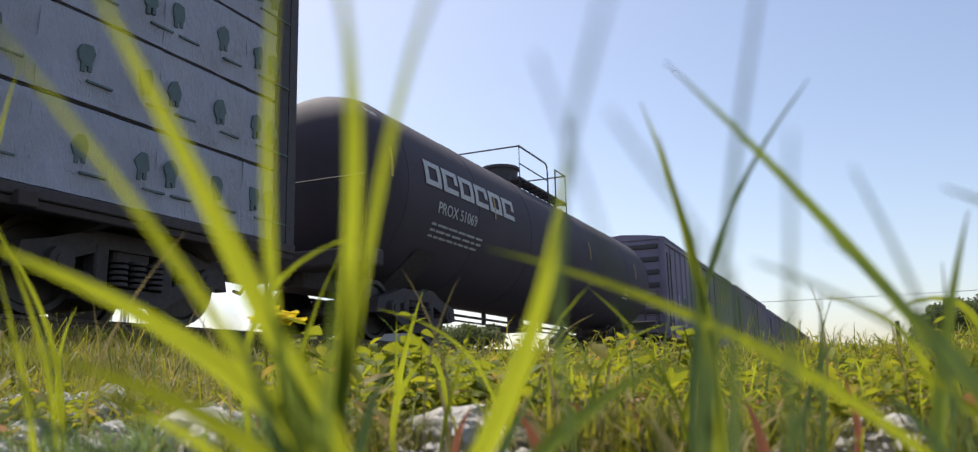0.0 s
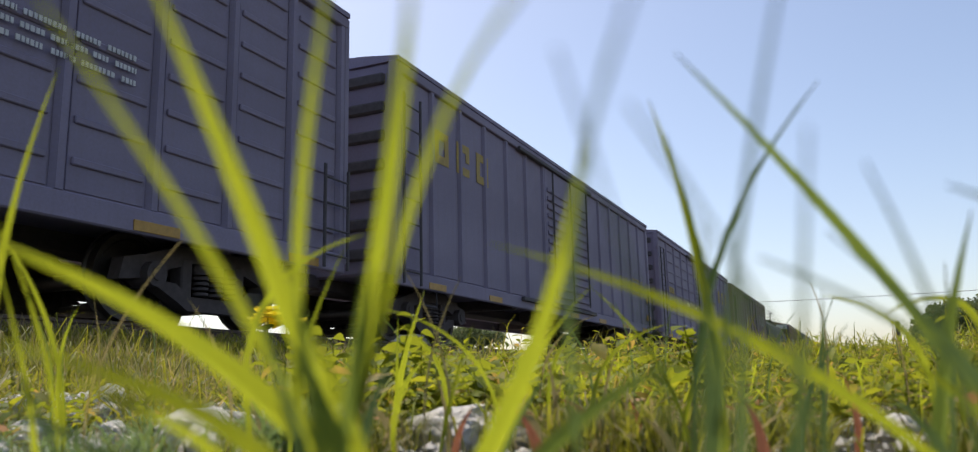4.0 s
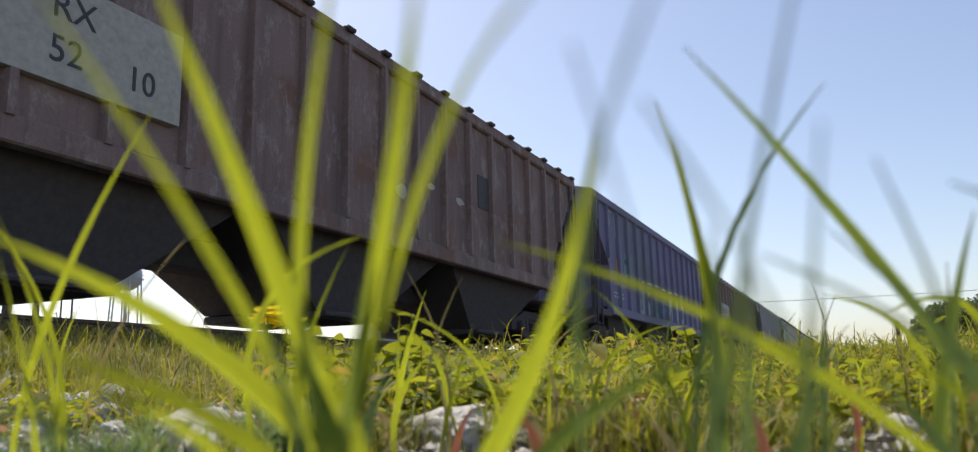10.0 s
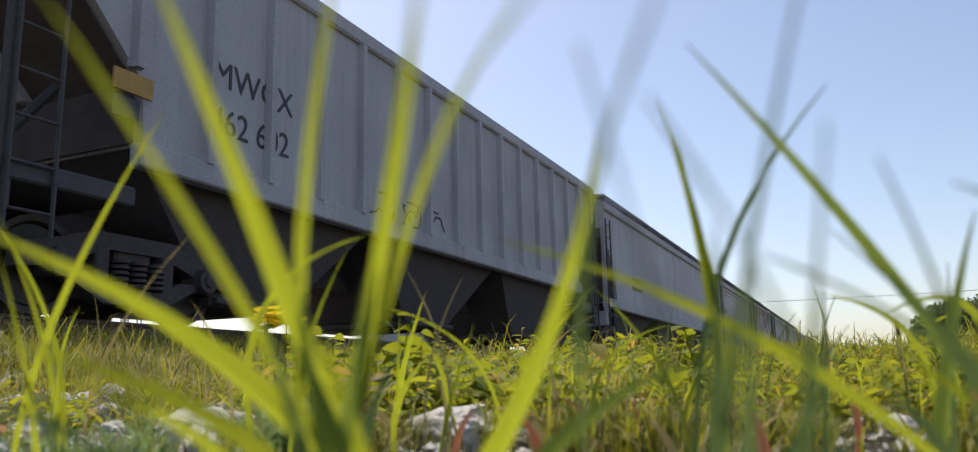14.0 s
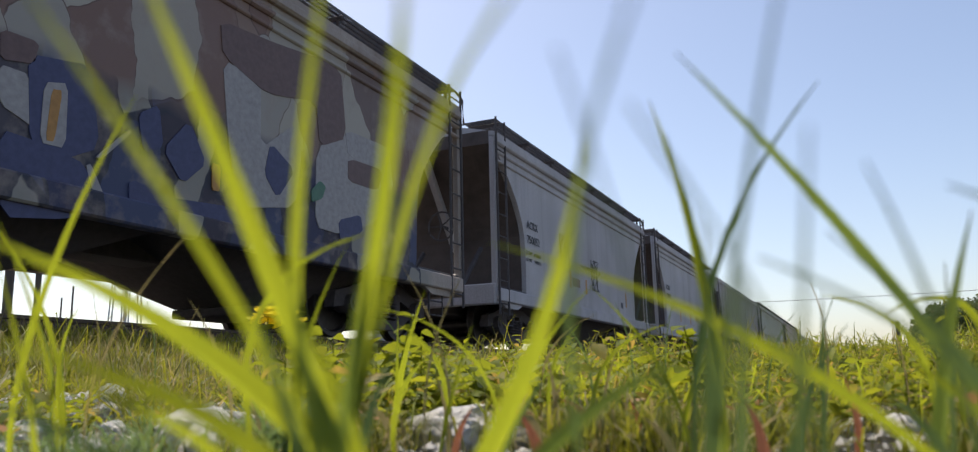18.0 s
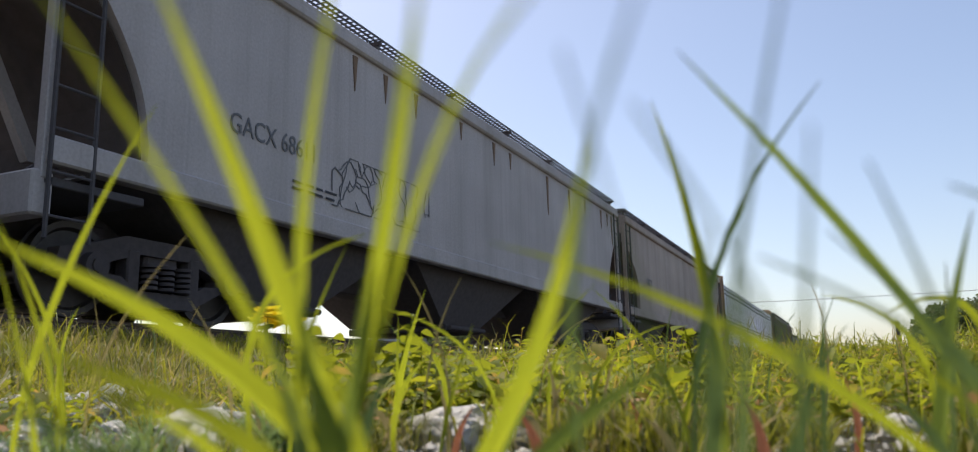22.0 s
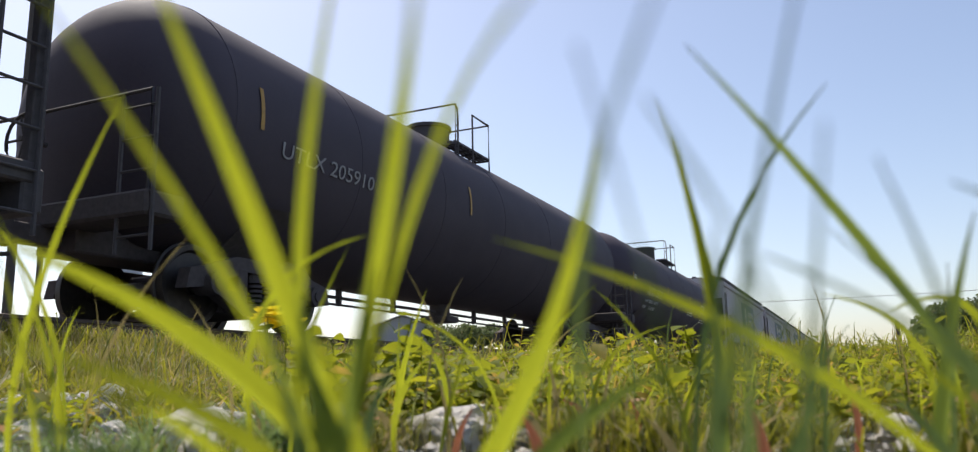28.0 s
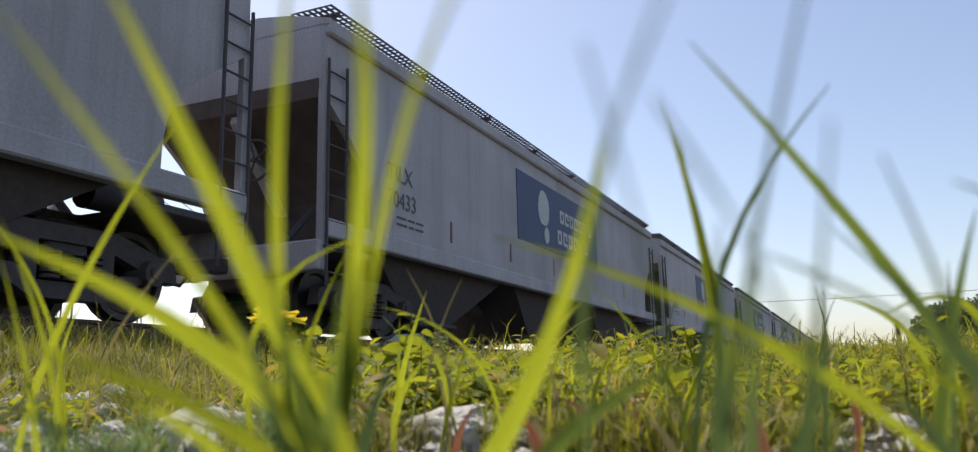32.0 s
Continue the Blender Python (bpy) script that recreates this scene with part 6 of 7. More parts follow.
# limestone lumps: place, half-width, flatness
LUMPS = ((0.95, 0.49, 0.078, 0.58), (0.82, 0.75, 0.075, 0.42), (1.22, 1.08, 0.048, 0.95), (0.86, 0.36, 0.03, 0.6), (1.05, 0.56, 0.03, 0.6), (1.32, -0.02, 0.032, 0.95), (0.99, -0.03, 0.035, 0.6), (1.15, 0.02, 0.03, 0.7),
         (0.85, 0.95, 0.038, 0.55), (0.95, 1.16, 0.045, 0.6), (0.80, 1.05, 0.04, 0.55), (1.20, 1.50, 0.045, 0.8), (1.10, 1.25, 0.04, 0.8), (1.35, 1.62, 0.05, 0.9), (1.10, 1.52, 0.045, 0.8), (1.05, 0.98, 0.035, 0.7), (1.5, 1.7, 0.05, 0.9), (0.92, 0.88, 0.03, 0.6))


def turf(name, count, r0, r1, a0, a1, h0, h1, width, mat, label, seed, lean=0.8, keep=None):
    """Many blades in one mesh: each a bent ribbon of two pieces and a tip, thinned out round the stones."""
    rg = np.random.default_rng(seed)
    r = np.exp(rg.uniform(math.log(r0), math.log(r1), count))
    a = np.radians(rg.uniform(a0, a1, count))
    x, y = r * np.cos(a), r * np.sin(a)
    ok = (y < TRACK - 2.15) | (y > TRACK + 2.6)
    for sx, sy, q, _ in LUMPS:
        sr, sa = math.hypot(sx, sy), math.atan2(sy, sx)
        ok &= ~((np.abs(a - sa) < q * 0.9 / sr) & (r > sr - 0.5) & (r < sr + q * 0.6) & (rg.random(count) < 0.9))
    x, y, r = x[ok], y[ok], r[ok]
    tuft = np.array([noise.noise(Vector((px * 2.3, py * 2.3, 9.0))) for px, py in zip(x, y)])
    ok = tuft > rg.uniform(-0.75, 0.15, len(tuft)) if keep is None else tuft > keep
    x, y, r, tuft = x[ok], y[ok], r[ok], tuft[ok]
    n = len(x)
    z = np.array([ground_z(px, py) for px, py in zip(x, y)]) - 0.005
    h = rg.uniform(h0, h1, n) * (0.75 + 0.6 * np.clip(tuft + 0.3, 0, 1))
    w = width * rg.uniform(0.6, 1.4, n) * np.clip(r / 3.0, 1, 3.2)
    az, ln = rg.uniform(0, 2 * math.pi, n), rg.uniform(0.15, lean, n) * h
    dx, dy = np.cos(az) * ln, np.sin(az) * ln
    face = az + math.pi / 2 + rg.uniform(-0.7, 0.7, n)
    off = np.stack([np.cos(face) * w / 2, np.sin(face) * w / 2, np.zeros(n)], 1)
    top = h * rg.uniform(0.75, 1.0, n)
    base = np.stack([x, y, z], 1)
    low = base + np.stack([dx * 0.15, dy * 0.15, top * 0.5], 1)
    mid = base + np.stack([dx * 0.5, dy * 0.5, top * 0.88], 1)
    tip = base + np.stack([dx, dy, top * rg.uniform(0.75, 1.05, n)], 1)
    v = np.stack([base - off * 0.7, base + off * 0.7, low - off, low + off, mid - off * 0.75, mid + off * 0.75, tip], 1).reshape(-1, 3)
    k = np.arange(n)[:, None] * 7
    quads = np.concatenate([k + np.array([[0, 1, 3, 2]]), k + np.array([[2, 3, 5, 4]])])
    return tagged(new(name, fast_mesh(name, v, quads, k + np.array([[4, 5, 6]]), mat)), label, "grass", kind="stuff")


def clover(name, count, r0, r1, a0, a1, h0, h1, size, mat, label, seed):
    """Small oval leaves on no visible stalk, tilted every way, among the blades."""
    rg = np.random.default_rng(seed)
    r = np.exp(rg.uniform(math.log(r0), math.log(r1), count))
    a = np.radians(rg.uniform(a0, a1, count))
    x, y = r * np.cos(a), r * np.sin(a)
    ok = y < TRACK - 2.4
    for sx, sy, q, _ in LUMPS:
        sr, sa = math.hypot(sx, sy), math.atan2(sy, sx)
        ok &= ~((np.abs(a - sa) < q * 0.9 / sr) & (r > sr - 0.45) & (r < sr + q * 0.6))
    x, y = x[ok], y[ok]
    tuft = np.array([noise.noise(Vector((px * 1.7, py * 1.7, 3.0))) for px, py in zip(x, y)])
    ok = tuft > rg.uniform(-0.5, 0.25, len(tuft))
    x, y = x[ok], y[ok]
    n = len(x)
    c = np.stack([x, y, np.array([ground_z(px, py) for px, py in zip(x, y)]) + rg.uniform(h0, h1, n)], 1)
    yaw, tilt = rg.uniform(0, 6.283, n), rg.uniform(-0.7, 0.9, n)
    u = np.stack([np.cos(yaw) * np.cos(tilt), np.sin(yaw) * np.cos(tilt), np.sin(tilt)], 1)
    w = np.stack([-np.sin(yaw), np.cos(yaw), rg.uniform(-0.4, 0.4, n)], 1)
    sz = (size * rg.uniform(0.5, 1.4, n))[:, None]
    up = np.cross(u, w)
    rim = [c - u * sz, c - u * sz * 0.35 + w * sz * 0.55 + up * sz * 0.12, c + u * sz * 0.45 + w * sz * 0.5 + up * sz * 0.1, c + u * sz, c + u * sz * 0.45 - w * sz * 0.5 + up * sz * 0.1, c - u * sz * 0.35 - w * sz * 0.55 + up * sz * 0.12]
    v = np.stack(rim, 1).reshape(-1, 3)
    k = np.arange(n)[:, None] * 6
    quads = np.concatenate([k + np.array([[0, 1, 2, 3]]), k + np.array([[0, 3, 4, 5]])])
    return tagged(new(name, fast_mesh(name, v, quads, np.zeros((0, 3), int), mat)), label, "weeds", kind="stuff")


def herbs(name, plants, r0, r1, a0, a1, h0, h1, size, mat, label, seed):
    """Leafy low plants in one mesh: thin stems with pointed, folded leaves up their length."""
    rg = np.random.default_rng(seed)
    v, tris, quads = [], [], []
    for _ in range(plants):
        r, a = math.sqrt(rg.uniform(r0 * r0, r1 * r1)), math.radians(rg.uniform(a0, a1))
        x, y = r * math.cos(a), r * math.sin(a)
        if any(abs(a - math.atan2(sy, sx)) < q * 0.9 / math.hypot(sx, sy) and r < math.hypot(sx, sy) + 0.05 for sx, sy, q, _ in LUMPS[:3]):
            continue
        base = np.array((x, y, ground_z(x, y) - 0.005))
        h = rg.uniform(h0, h1) * (0.8 + 0.5 * noise.noise(Vector((x * 3, y * 3, 4.0))))
        lean = rg.normal(0, 0.35, 2) * h
        top = base + np.array((lean[0], lean[1], h))
        k = len(v)
        side = np.array((-math.sin(a), math.cos(a), 0)) * 0.0011
        v += [base - side, base + side, top + side * 0.6, top - side * 0.6]
        quads.append((k, k + 1, k + 2, k + 3))
        n = rg.integers(7, 14)
        for i in range(n):
            s = 0.25 + 0.75 * (i + 1) / n
            p = base + (top - base) * s
            yaw, pitch = i * 2.4 + rg.uniform(-0.5, 0.5), rg.uniform(-0.35, 0.95)
            u = np.array((math.cos(yaw) * math.cos(pitch), math.sin(yaw) * math.cos(pitch), math.sin(pitch)))
            w = np.array((-math.sin(yaw), math.cos(yaw), rg.uniform(-0.5, 0.5)))
            up = np.cross(u, w)
            q = size * rg.uniform(0.55, 1.35)
            wide = q * rg.uniform(0.20, 0.30)
            k = len(v)
            v += [p, p + u * q * 0.3 + w * wide * 0.85 + up * wide * 0.3, p + u * q * 0.32, p + u * q * 0.3 - w * wide * 0.85 + up * wide * 0.3,
                  p + u * q * 0.62 + w * wide + up * (wide * 0.3 - q * 0.05), p + u * q * 0.64 - up * q * 0.05, p + u * q * 0.62 - w * wide + up * (wide * 0.3 - q * 0.05), p + u * q - up * q * 0.16]
            tris += [(k, k + 2, k + 1), (k, k + 3, k + 2), (k + 4, k + 5, k + 7), (k + 5, k + 6, k + 7)]
            quads += [(k + 1, k + 2, k + 5, k + 4), (k + 2, k + 3, k + 6, k + 5)]
    return tagged(new(name, fast_mesh(name, v, quads, tris, mat)), label, "weeds", kind="stuff")


turf("close_grass", 16000, 0.75, 1.7, -14, 64, 0.015, 0.055, 0.0024, TURF, "short sparse grass among the stones", 7)
turf("grass", 85000, 1.25, 9.0, -14, 64, 0.025, 0.085, 0.0029, TURF, "sunlit yellow-green turf with dry straw", 1, 2.3)
turf("rough_grass", 60000, 0.7, 16.0, 64, 346, 0.02, 0.09, 0.0035, TURF, "rough grass all round the camera", 21, 2.2)
turf("lens_grass", 5000, 0.22, 0.75, 66, 340, 0.02, 0.07, 0.0030, TURF, "short grass round the camera", 24, 1.8)
turf("far_grass", 46000, 5.0, 120.0, -16, 64, 0.06, 0.15, 0.0026, TURF, "distant rough grass beside the track", 2, keep=-0.8)
turf("fine_turf", 70000, 0.85, 4.5, -14, 64, 0.018, 0.060, 0.0013, TURF, "fine matted grass under the taller turf", 14, 2.8)
turf("thatch", 5000, 0.7, 6.0, -14, 64, 0.010, 0.040, 0.0022, DRY, "flat-lying dry thatch under the turf", 13, 4.0)
turf("straw", 3500, 1.1, 7.0, -14, 64, 0.05, 0.14, 0.0016, DRY, "thin dry grass stalks among the turf", 3, 1.3)
turf("tall_grass", 3200, 1.0, 6.0, -14, 42, 0.08, 0.16, 0.0030, BLADE, "taller fresh grass blades standing out of the turf", 4, 1.1)
turf("coarse_grass", 11000, 1.5, 7.0, -14, 62, 0.05, 0.13, 0.0042, TURF, "coarse uneven grass standing over the turf", 16, 2.2)
turf("standing_grass", 2600, 1.9, 5.0, -14, 60, 0.12, 0.22, 0.0030, TURF, "uneven standing grass blades above the turf", 22, 1.2)
turf("dry_blades", 4200, 0.95, 1.8, -12, 34, 0.03, 0.09, 0.0030, DRY, "pale dry blades lying among the stones", 23, 2.5)
# these tufts bring the shade between the stones through a darker green
turf("shaded_tufts", 4500, 0.72, 1.6, 36, 62, 0.03, 0.075, 0.0030, BLADE_SHADED, "green tufts between the stones, shade put into their colour", 17, 1.8)
turf("green_tufts", 15000, 1.0, 3.2, -14, 42, 0.04, 0.12, 0.0026, WEED, "fresh green grass tufts among the weeds", 18, 1.3)
turf("seed_stalks", 1500, 2.2, 6.0, 34, 60, 0.09, 0.19, 0.0012, DRY, "thin branching seed stalks over the turf", 19, 0.9)
clover("clover", 4500, 1.35, 5.0, 4, 42, 0.015, 0.085, 0.014, WEED, "dense low clover leaves in the turf", 5)
clover("low_weeds", 3500, 1.4, 6.0, -14, 6, 0.02, 0.10, 0.013, WEED, "low leafy weeds among the grass", 6)
clover("brown_leaves", 1100, 0.85, 4.0, -14, 60, 0.005, 0.05, 0.013, leaf_material("withered_leaves", (0.30, 0.14, 0.05), (0.36, 0.24, 0.12), (0.4, 0.3, 0.15), 0.3), "withered brown leaves lying in the turf", 8)
herbs("leafy_weeds", 700, 0.98, 2.5, 13, 39, 0.05, 0.13, 0.034, WEED, "dense yellow-green leafy weeds among the grass", 41)
herbs("upright_weeds", 170, 1.7, 3.2, 12, 38, 0.13, 0.20, 0.036, WEED, "taller upright weeds at the edge of the turf", 44)
herbs("sparse_weeds", 340, 1.0, 3.2, -9, 13, 0.04, 0.12, 0.030, WEED, "scattered leafy weeds in the turf", 42)
herbs("edge_weeds", 130, 1.2, 3.2, 39, 58, 0.03, 0.08, 0.026, WEED, "small leafy weeds between stones and turf", 43)

blade_things = []


def blade(base, mid, tip, width, group, mat=None, root=0.28, taper=2.2):
    """One grass leaf: a tapered, folded ribbon along a bent spine from its base on the ground."""
    b, m, t = Vector(base), Vector(mid), Vector(tip)
    q = (m - b).length / ((m - b).length + (t - m).length)
    ctrl = (m - b * (1 - q) ** 2 - t * q * q) / (2 * q * (1 - q))
    rows, n = [], 14
    for i in range(n + 1):
        s = i / n
        p = b * (1 - s) ** 2 + ctrl * 2 * s * (1 - s) + t * s * s
        d = ((ctrl - b) * (1 - s) + (t - ctrl) * s).normalized()
        side = d.cross(p - Vector(EYE)).normalized()
        out = side.cross(d)
        side = (side * 0.92 + out * 0.38 * math.sin(width * 9000 + s * 2.0)).normalized()
        w = width * 0.6 * min(1.0, root + 1.2 * s) * (1 - s ** taper) * 1.06 + 0.0002
        rows.append([p - side * w - b, p - out * w * 0.35 - b, p + side * w - b])
    s = Shape().loft(rows, caps=False, closed=False)
    ob = new("grass_blade", s.mesh("grass_blade", mat or BLADE, 80))
    ob.location = b
    if mat in (DRY, WITHERED):
        tagged(ob, "curled dry tan leaf among the green grass" if mat is DRY else "withered orange-brown leaf lying among the grass", "dry leaf", "dry leaves in the turf")
    else:
        tagged(ob, "grass blade close to the lens, shade put into its green" if mat is BLADE_SHADED else "tall backlit yellow-green grass blade close to the lens", "grass blade", "tall grass blades")
    part("midrib", Shape().tube([r[1] for r in rows[::2]], 0.00025, 5), mat or BLADE, ob)
    if group == "a" and mat is None:
        # the sheath round the lower stalk; its duller green holds the foot's shade
        part("sheath", Shape().tube([r[1] for r in rows[:6]], width * 0.38, 8, width * 0.34).tube([r[1] for r in rows[5:8]], width * 0.34, 8, width * 0.08), SHADED_SHEATH, ob, "leaf sheath with shade put into its green", smooth=60)
    blade_things.append((ob, b, group, (t - b).length))
    return ob


blade((0.247, 0.145, 0.000), (0.118, 0.128, 0.132), (0.086, 0.127, 0.158), 0.0027, "a")
blade((0.277, 0.163, 0.000), (0.145, 0.129, 0.134), (0.099, 0.113, 0.165), 0.0074, "a")
blade((0.268, 0.189, 0.000), (0.154, 0.116, 0.139), (0.113, 0.078, 0.167), 0.0036, "a")
blade((0.267, 0.192, 0.000), (0.166, 0.100, 0.134), (0.077, 0.043, 0.133), 0.0048, "a")
blade((0.267, 0.191, 0.000), (0.144, 0.075, 0.136), (0.083, 0.030, 0.132), 0.0024, "a")
blade((0.274, 0.172, 0.000), (0.207, 0.070, 0.113), (0.174, 0.050, 0.142), 0.0074, "b", root=0.75, taper=1.8)
blade((0.271, 0.078, 0.000), (0.120, 0.034, 0.121), (0.087, 0.017, 0.130), 0.0016, "b", BLADE_SHADED)
blade((0.317, 0.050, 0.000), (0.154, 0.013, 0.125), (0.133, 0.002, 0.154), 0.0022, "b", BLADE_SHADED)
blade((0.400, -0.087, 0.000), (0.351, 0.012, 0.163), (0.292, 0.049, 0.207), 0.0055, "b", BLADE_HALF_SHADED)
blade((0.416, 0.077, 0.000), (0.408, 0.038, 0.179), (0.398, 0.003, 0.220), 0.0036, "b", BLADE_SHADED)
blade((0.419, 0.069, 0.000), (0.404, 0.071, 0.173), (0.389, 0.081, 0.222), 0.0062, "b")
blade((0.419, 0.068, 0.000), (0.404, 0.071, 0.176), (0.395, 0.075, 0.205), 0.0030, "b", BLADE_SHADED)
blade((0.255, 0.122, 0.000), (0.179, 0.187, 0.107), (0.128, 0.199, 0.126), 0.0076, "s", root=0.75)
blade((0.260, 0.211, 0.000), (0.130, 0.152, 0.090), (0.111, 0.166, 0.097), 0.0060, "s", root=0.75)
blade((0.402, -0.062, 0.000), (0.292, 0.063, 0.115), (0.270, 0.119, 0.137), 0.0044, "s")
blade((0.433, 0.584, 0.000), (0.349, 0.412, 0.191), (0.361, 0.378, 0.256), 0.0046, "w")
blade((0.426, 0.334, 0.000), (0.399, 0.291, 0.163), (0.414, 0.265, 0.175), 0.0040, "s")
blade((0.545, 0.415, 0.000), (0.487, 0.342, 0.160), (0.491, 0.330, 0.185), 0.0035, "s")
blade((0.306, -0.017, 0.000), (0.197, -0.012, 0.117), (0.194, -0.007, 0.132), 0.0020, "b", BLADE_SHADED)
blade((0.273, 0.023, 0.000), (0.148, 0.005, 0.109), (0.134, 0.002, 0.124), 0.0016, "b", BLADE_SHADED)
blade((0.249, 0.061, 0.000), (0.111, 0.031, 0.120), (0.105, 0.033, 0.132), 0.0006, "b", BLADE_SHADED)
blade((0.269, 0.034, 0.000), (0.124, 0.021, 0.117), (0.120, 0.027, 0.128), 0.0009, "b", BLADE_SHADED)
blade((0.449, -0.024, 0.000), (0.395, -0.043, 0.132), (0.391, -0.049, 0.152), 0.0058, "s", BLADE_HALF_SHADED, root=0.75)
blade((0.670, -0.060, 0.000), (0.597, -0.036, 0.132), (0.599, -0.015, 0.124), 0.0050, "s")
blade((0.317, -0.046, 0.000), (0.219, 0.004, 0.107), (0.217, 0.021, 0.116), 0.0022, "s", BLADE_SHADED)
blade((0.405, -0.072, 0.000), (0.298, -0.006, 0.121), (0.296, 0.006, 0.134), 0.0032, "s", BLADE_SHADED)
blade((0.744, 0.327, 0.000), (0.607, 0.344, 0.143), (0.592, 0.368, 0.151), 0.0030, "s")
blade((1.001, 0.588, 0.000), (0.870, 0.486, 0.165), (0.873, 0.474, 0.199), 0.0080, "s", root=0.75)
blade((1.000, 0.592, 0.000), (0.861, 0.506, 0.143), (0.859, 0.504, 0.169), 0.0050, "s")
blade((0.239, 0.166, 0.000), (0.160, 0.119, 0.094), (0.157, 0.121, 0.113), 0.0044, "a", BLADE_HALF_SHADED)
blade((0.240, 0.163, 0.000), (0.167, 0.110, 0.094), (0.167, 0.107, 0.113), 0.0046, "a", BLADE_HALF_SHADED)
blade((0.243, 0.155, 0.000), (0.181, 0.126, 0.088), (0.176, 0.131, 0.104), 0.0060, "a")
blade((0.238, 0.168, 0.000), (0.157, 0.124, 0.087), (0.152, 0.128, 0.106), 0.0044, "a", BLADE_SHADED)
blade((0.241, 0.160, 0.000), (0.178, 0.129, 0.082), (0.172, 0.136, 0.101), 0.0044, "a", BLADE_HALF_SHADED)
blade((0.281, 0.052, 0.000), (0.198, 0.031, 0.092), (0.195, 0.029, 0.121), 0.0055, "b", BLADE_SHADED)
blade((0.284, 0.043, 0.000), (0.199, 0.024, 0.086), (0.197, 0.021, 0.111), 0.0045, "b", BLADE_SHADED)
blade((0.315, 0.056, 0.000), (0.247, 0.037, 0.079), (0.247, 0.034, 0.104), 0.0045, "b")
blade((0.290, 0.026, 0.000), (0.200, 0.012, 0.083), (0.199, 0.009, 0.104), 0.0040, "b", BLADE_SHADED)
blade((0.282, 0.150, 0.000), (0.269, 0.077, 0.079), (0.295, 0.057, 0.091), 0.0058, "s", BLADE_HALF_SHADED, root=0.75)
blade((0.329, -0.080, 0.000), (0.243, -0.035, 0.130), (0.244, -0.026, 0.135), 0.0026, "s", BLADE_SHADED)
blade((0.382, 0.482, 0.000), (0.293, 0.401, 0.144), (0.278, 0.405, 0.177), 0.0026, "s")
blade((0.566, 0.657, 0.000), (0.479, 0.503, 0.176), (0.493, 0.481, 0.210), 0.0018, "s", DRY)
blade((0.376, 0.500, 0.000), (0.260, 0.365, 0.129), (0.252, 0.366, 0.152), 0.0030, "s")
blade((0.234, 0.286, 0.000), (0.183, 0.238, 0.079), (0.177, 0.242, 0.091), 0.0032, "s", BLADE_SHADED)
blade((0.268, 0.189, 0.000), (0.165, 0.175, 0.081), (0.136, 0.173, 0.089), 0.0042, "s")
blade((0.247, 0.249, 0.000), (0.154, 0.197, 0.077), (0.141, 0.206, 0.084), 0.0045, "s", BLADE_SHADED)
blade((0.384, 0.177, 0.000), (0.464, 0.187, 0.068), (0.469, 0.172, 0.090), 0.0045, "s", BLADE_SHADED)
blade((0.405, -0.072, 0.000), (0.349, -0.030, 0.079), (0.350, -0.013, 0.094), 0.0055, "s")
blade((0.394, -0.040, 0.000), (0.349, -0.016, 0.070), (0.350, -0.003, 0.085), 0.0050, "s", BLADE_SHADED)
blade((0.322, 0.036, 0.000), (0.299, 0.020, 0.069), (0.300, 0.011, 0.083), 0.0040, "s", BLADE_SHADED)
blade((0.271, 0.180, 0.000), (0.279, 0.175, 0.078), (0.302, 0.177, 0.100), 0.0045, "s", BLADE_SHADED)
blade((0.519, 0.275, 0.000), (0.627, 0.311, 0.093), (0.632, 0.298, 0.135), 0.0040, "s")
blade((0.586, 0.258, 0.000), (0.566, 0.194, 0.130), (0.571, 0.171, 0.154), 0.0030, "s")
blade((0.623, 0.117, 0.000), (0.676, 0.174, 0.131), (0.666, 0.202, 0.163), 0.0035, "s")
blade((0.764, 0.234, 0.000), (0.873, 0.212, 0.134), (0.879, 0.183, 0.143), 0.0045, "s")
blade((0.517, 0.030, 0.000), (0.499, 0.018, 0.107), (0.497, 0.016, 0.133), 0.0030, "s", BLADE_SHADED)
blade((0.643, 0.043, 0.000), (0.699, 0.020, 0.108), (0.699, 0.007, 0.124), 0.0030, "s", BLADE_SHADED)
blade((0.537, -0.037, 0.000), (0.496, -0.045, 0.123), (0.494, -0.046, 0.143), 0.0026, "s", BLADE_SHADED)
blade((0.681, 0.618, 0.000), (0.582, 0.546, 0.144), (0.570, 0.555, 0.167), 0.0030, "s", DRY)
blade((0.642, 0.346, 0.000), (0.709, 0.364, 0.154), (0.713, 0.348, 0.187), 0.0022, "s", DRY)
blade((0.645, 0.333, 0.000), (0.702, 0.377, 0.149), (0.686, 0.396, 0.197), 0.0020, "s", DRY)
blade((0.442, 0.550, 0.000), (0.403, 0.553, 0.176), (0.377, 0.563, 0.214), 0.0036, "s")
blade((0.644, -0.028, 0.000), (0.622, -0.031, 0.109), (0.581, 0.019, 0.138), 0.0040, "s")
blade((0.826, 0.438, 0.000), (0.803, 0.432, 0.123), (0.769, 0.451, 0.150), 0.0060, "s")
blade((0.882, 0.312, 0.000), (0.862, 0.308, 0.107), (0.849, 0.273, 0.145), 0.0050, "s")
blade((0.664, 0.802, 0.000), (0.637, 0.802, 0.125), (0.624, 0.762, 0.177), 0.0040, "s")
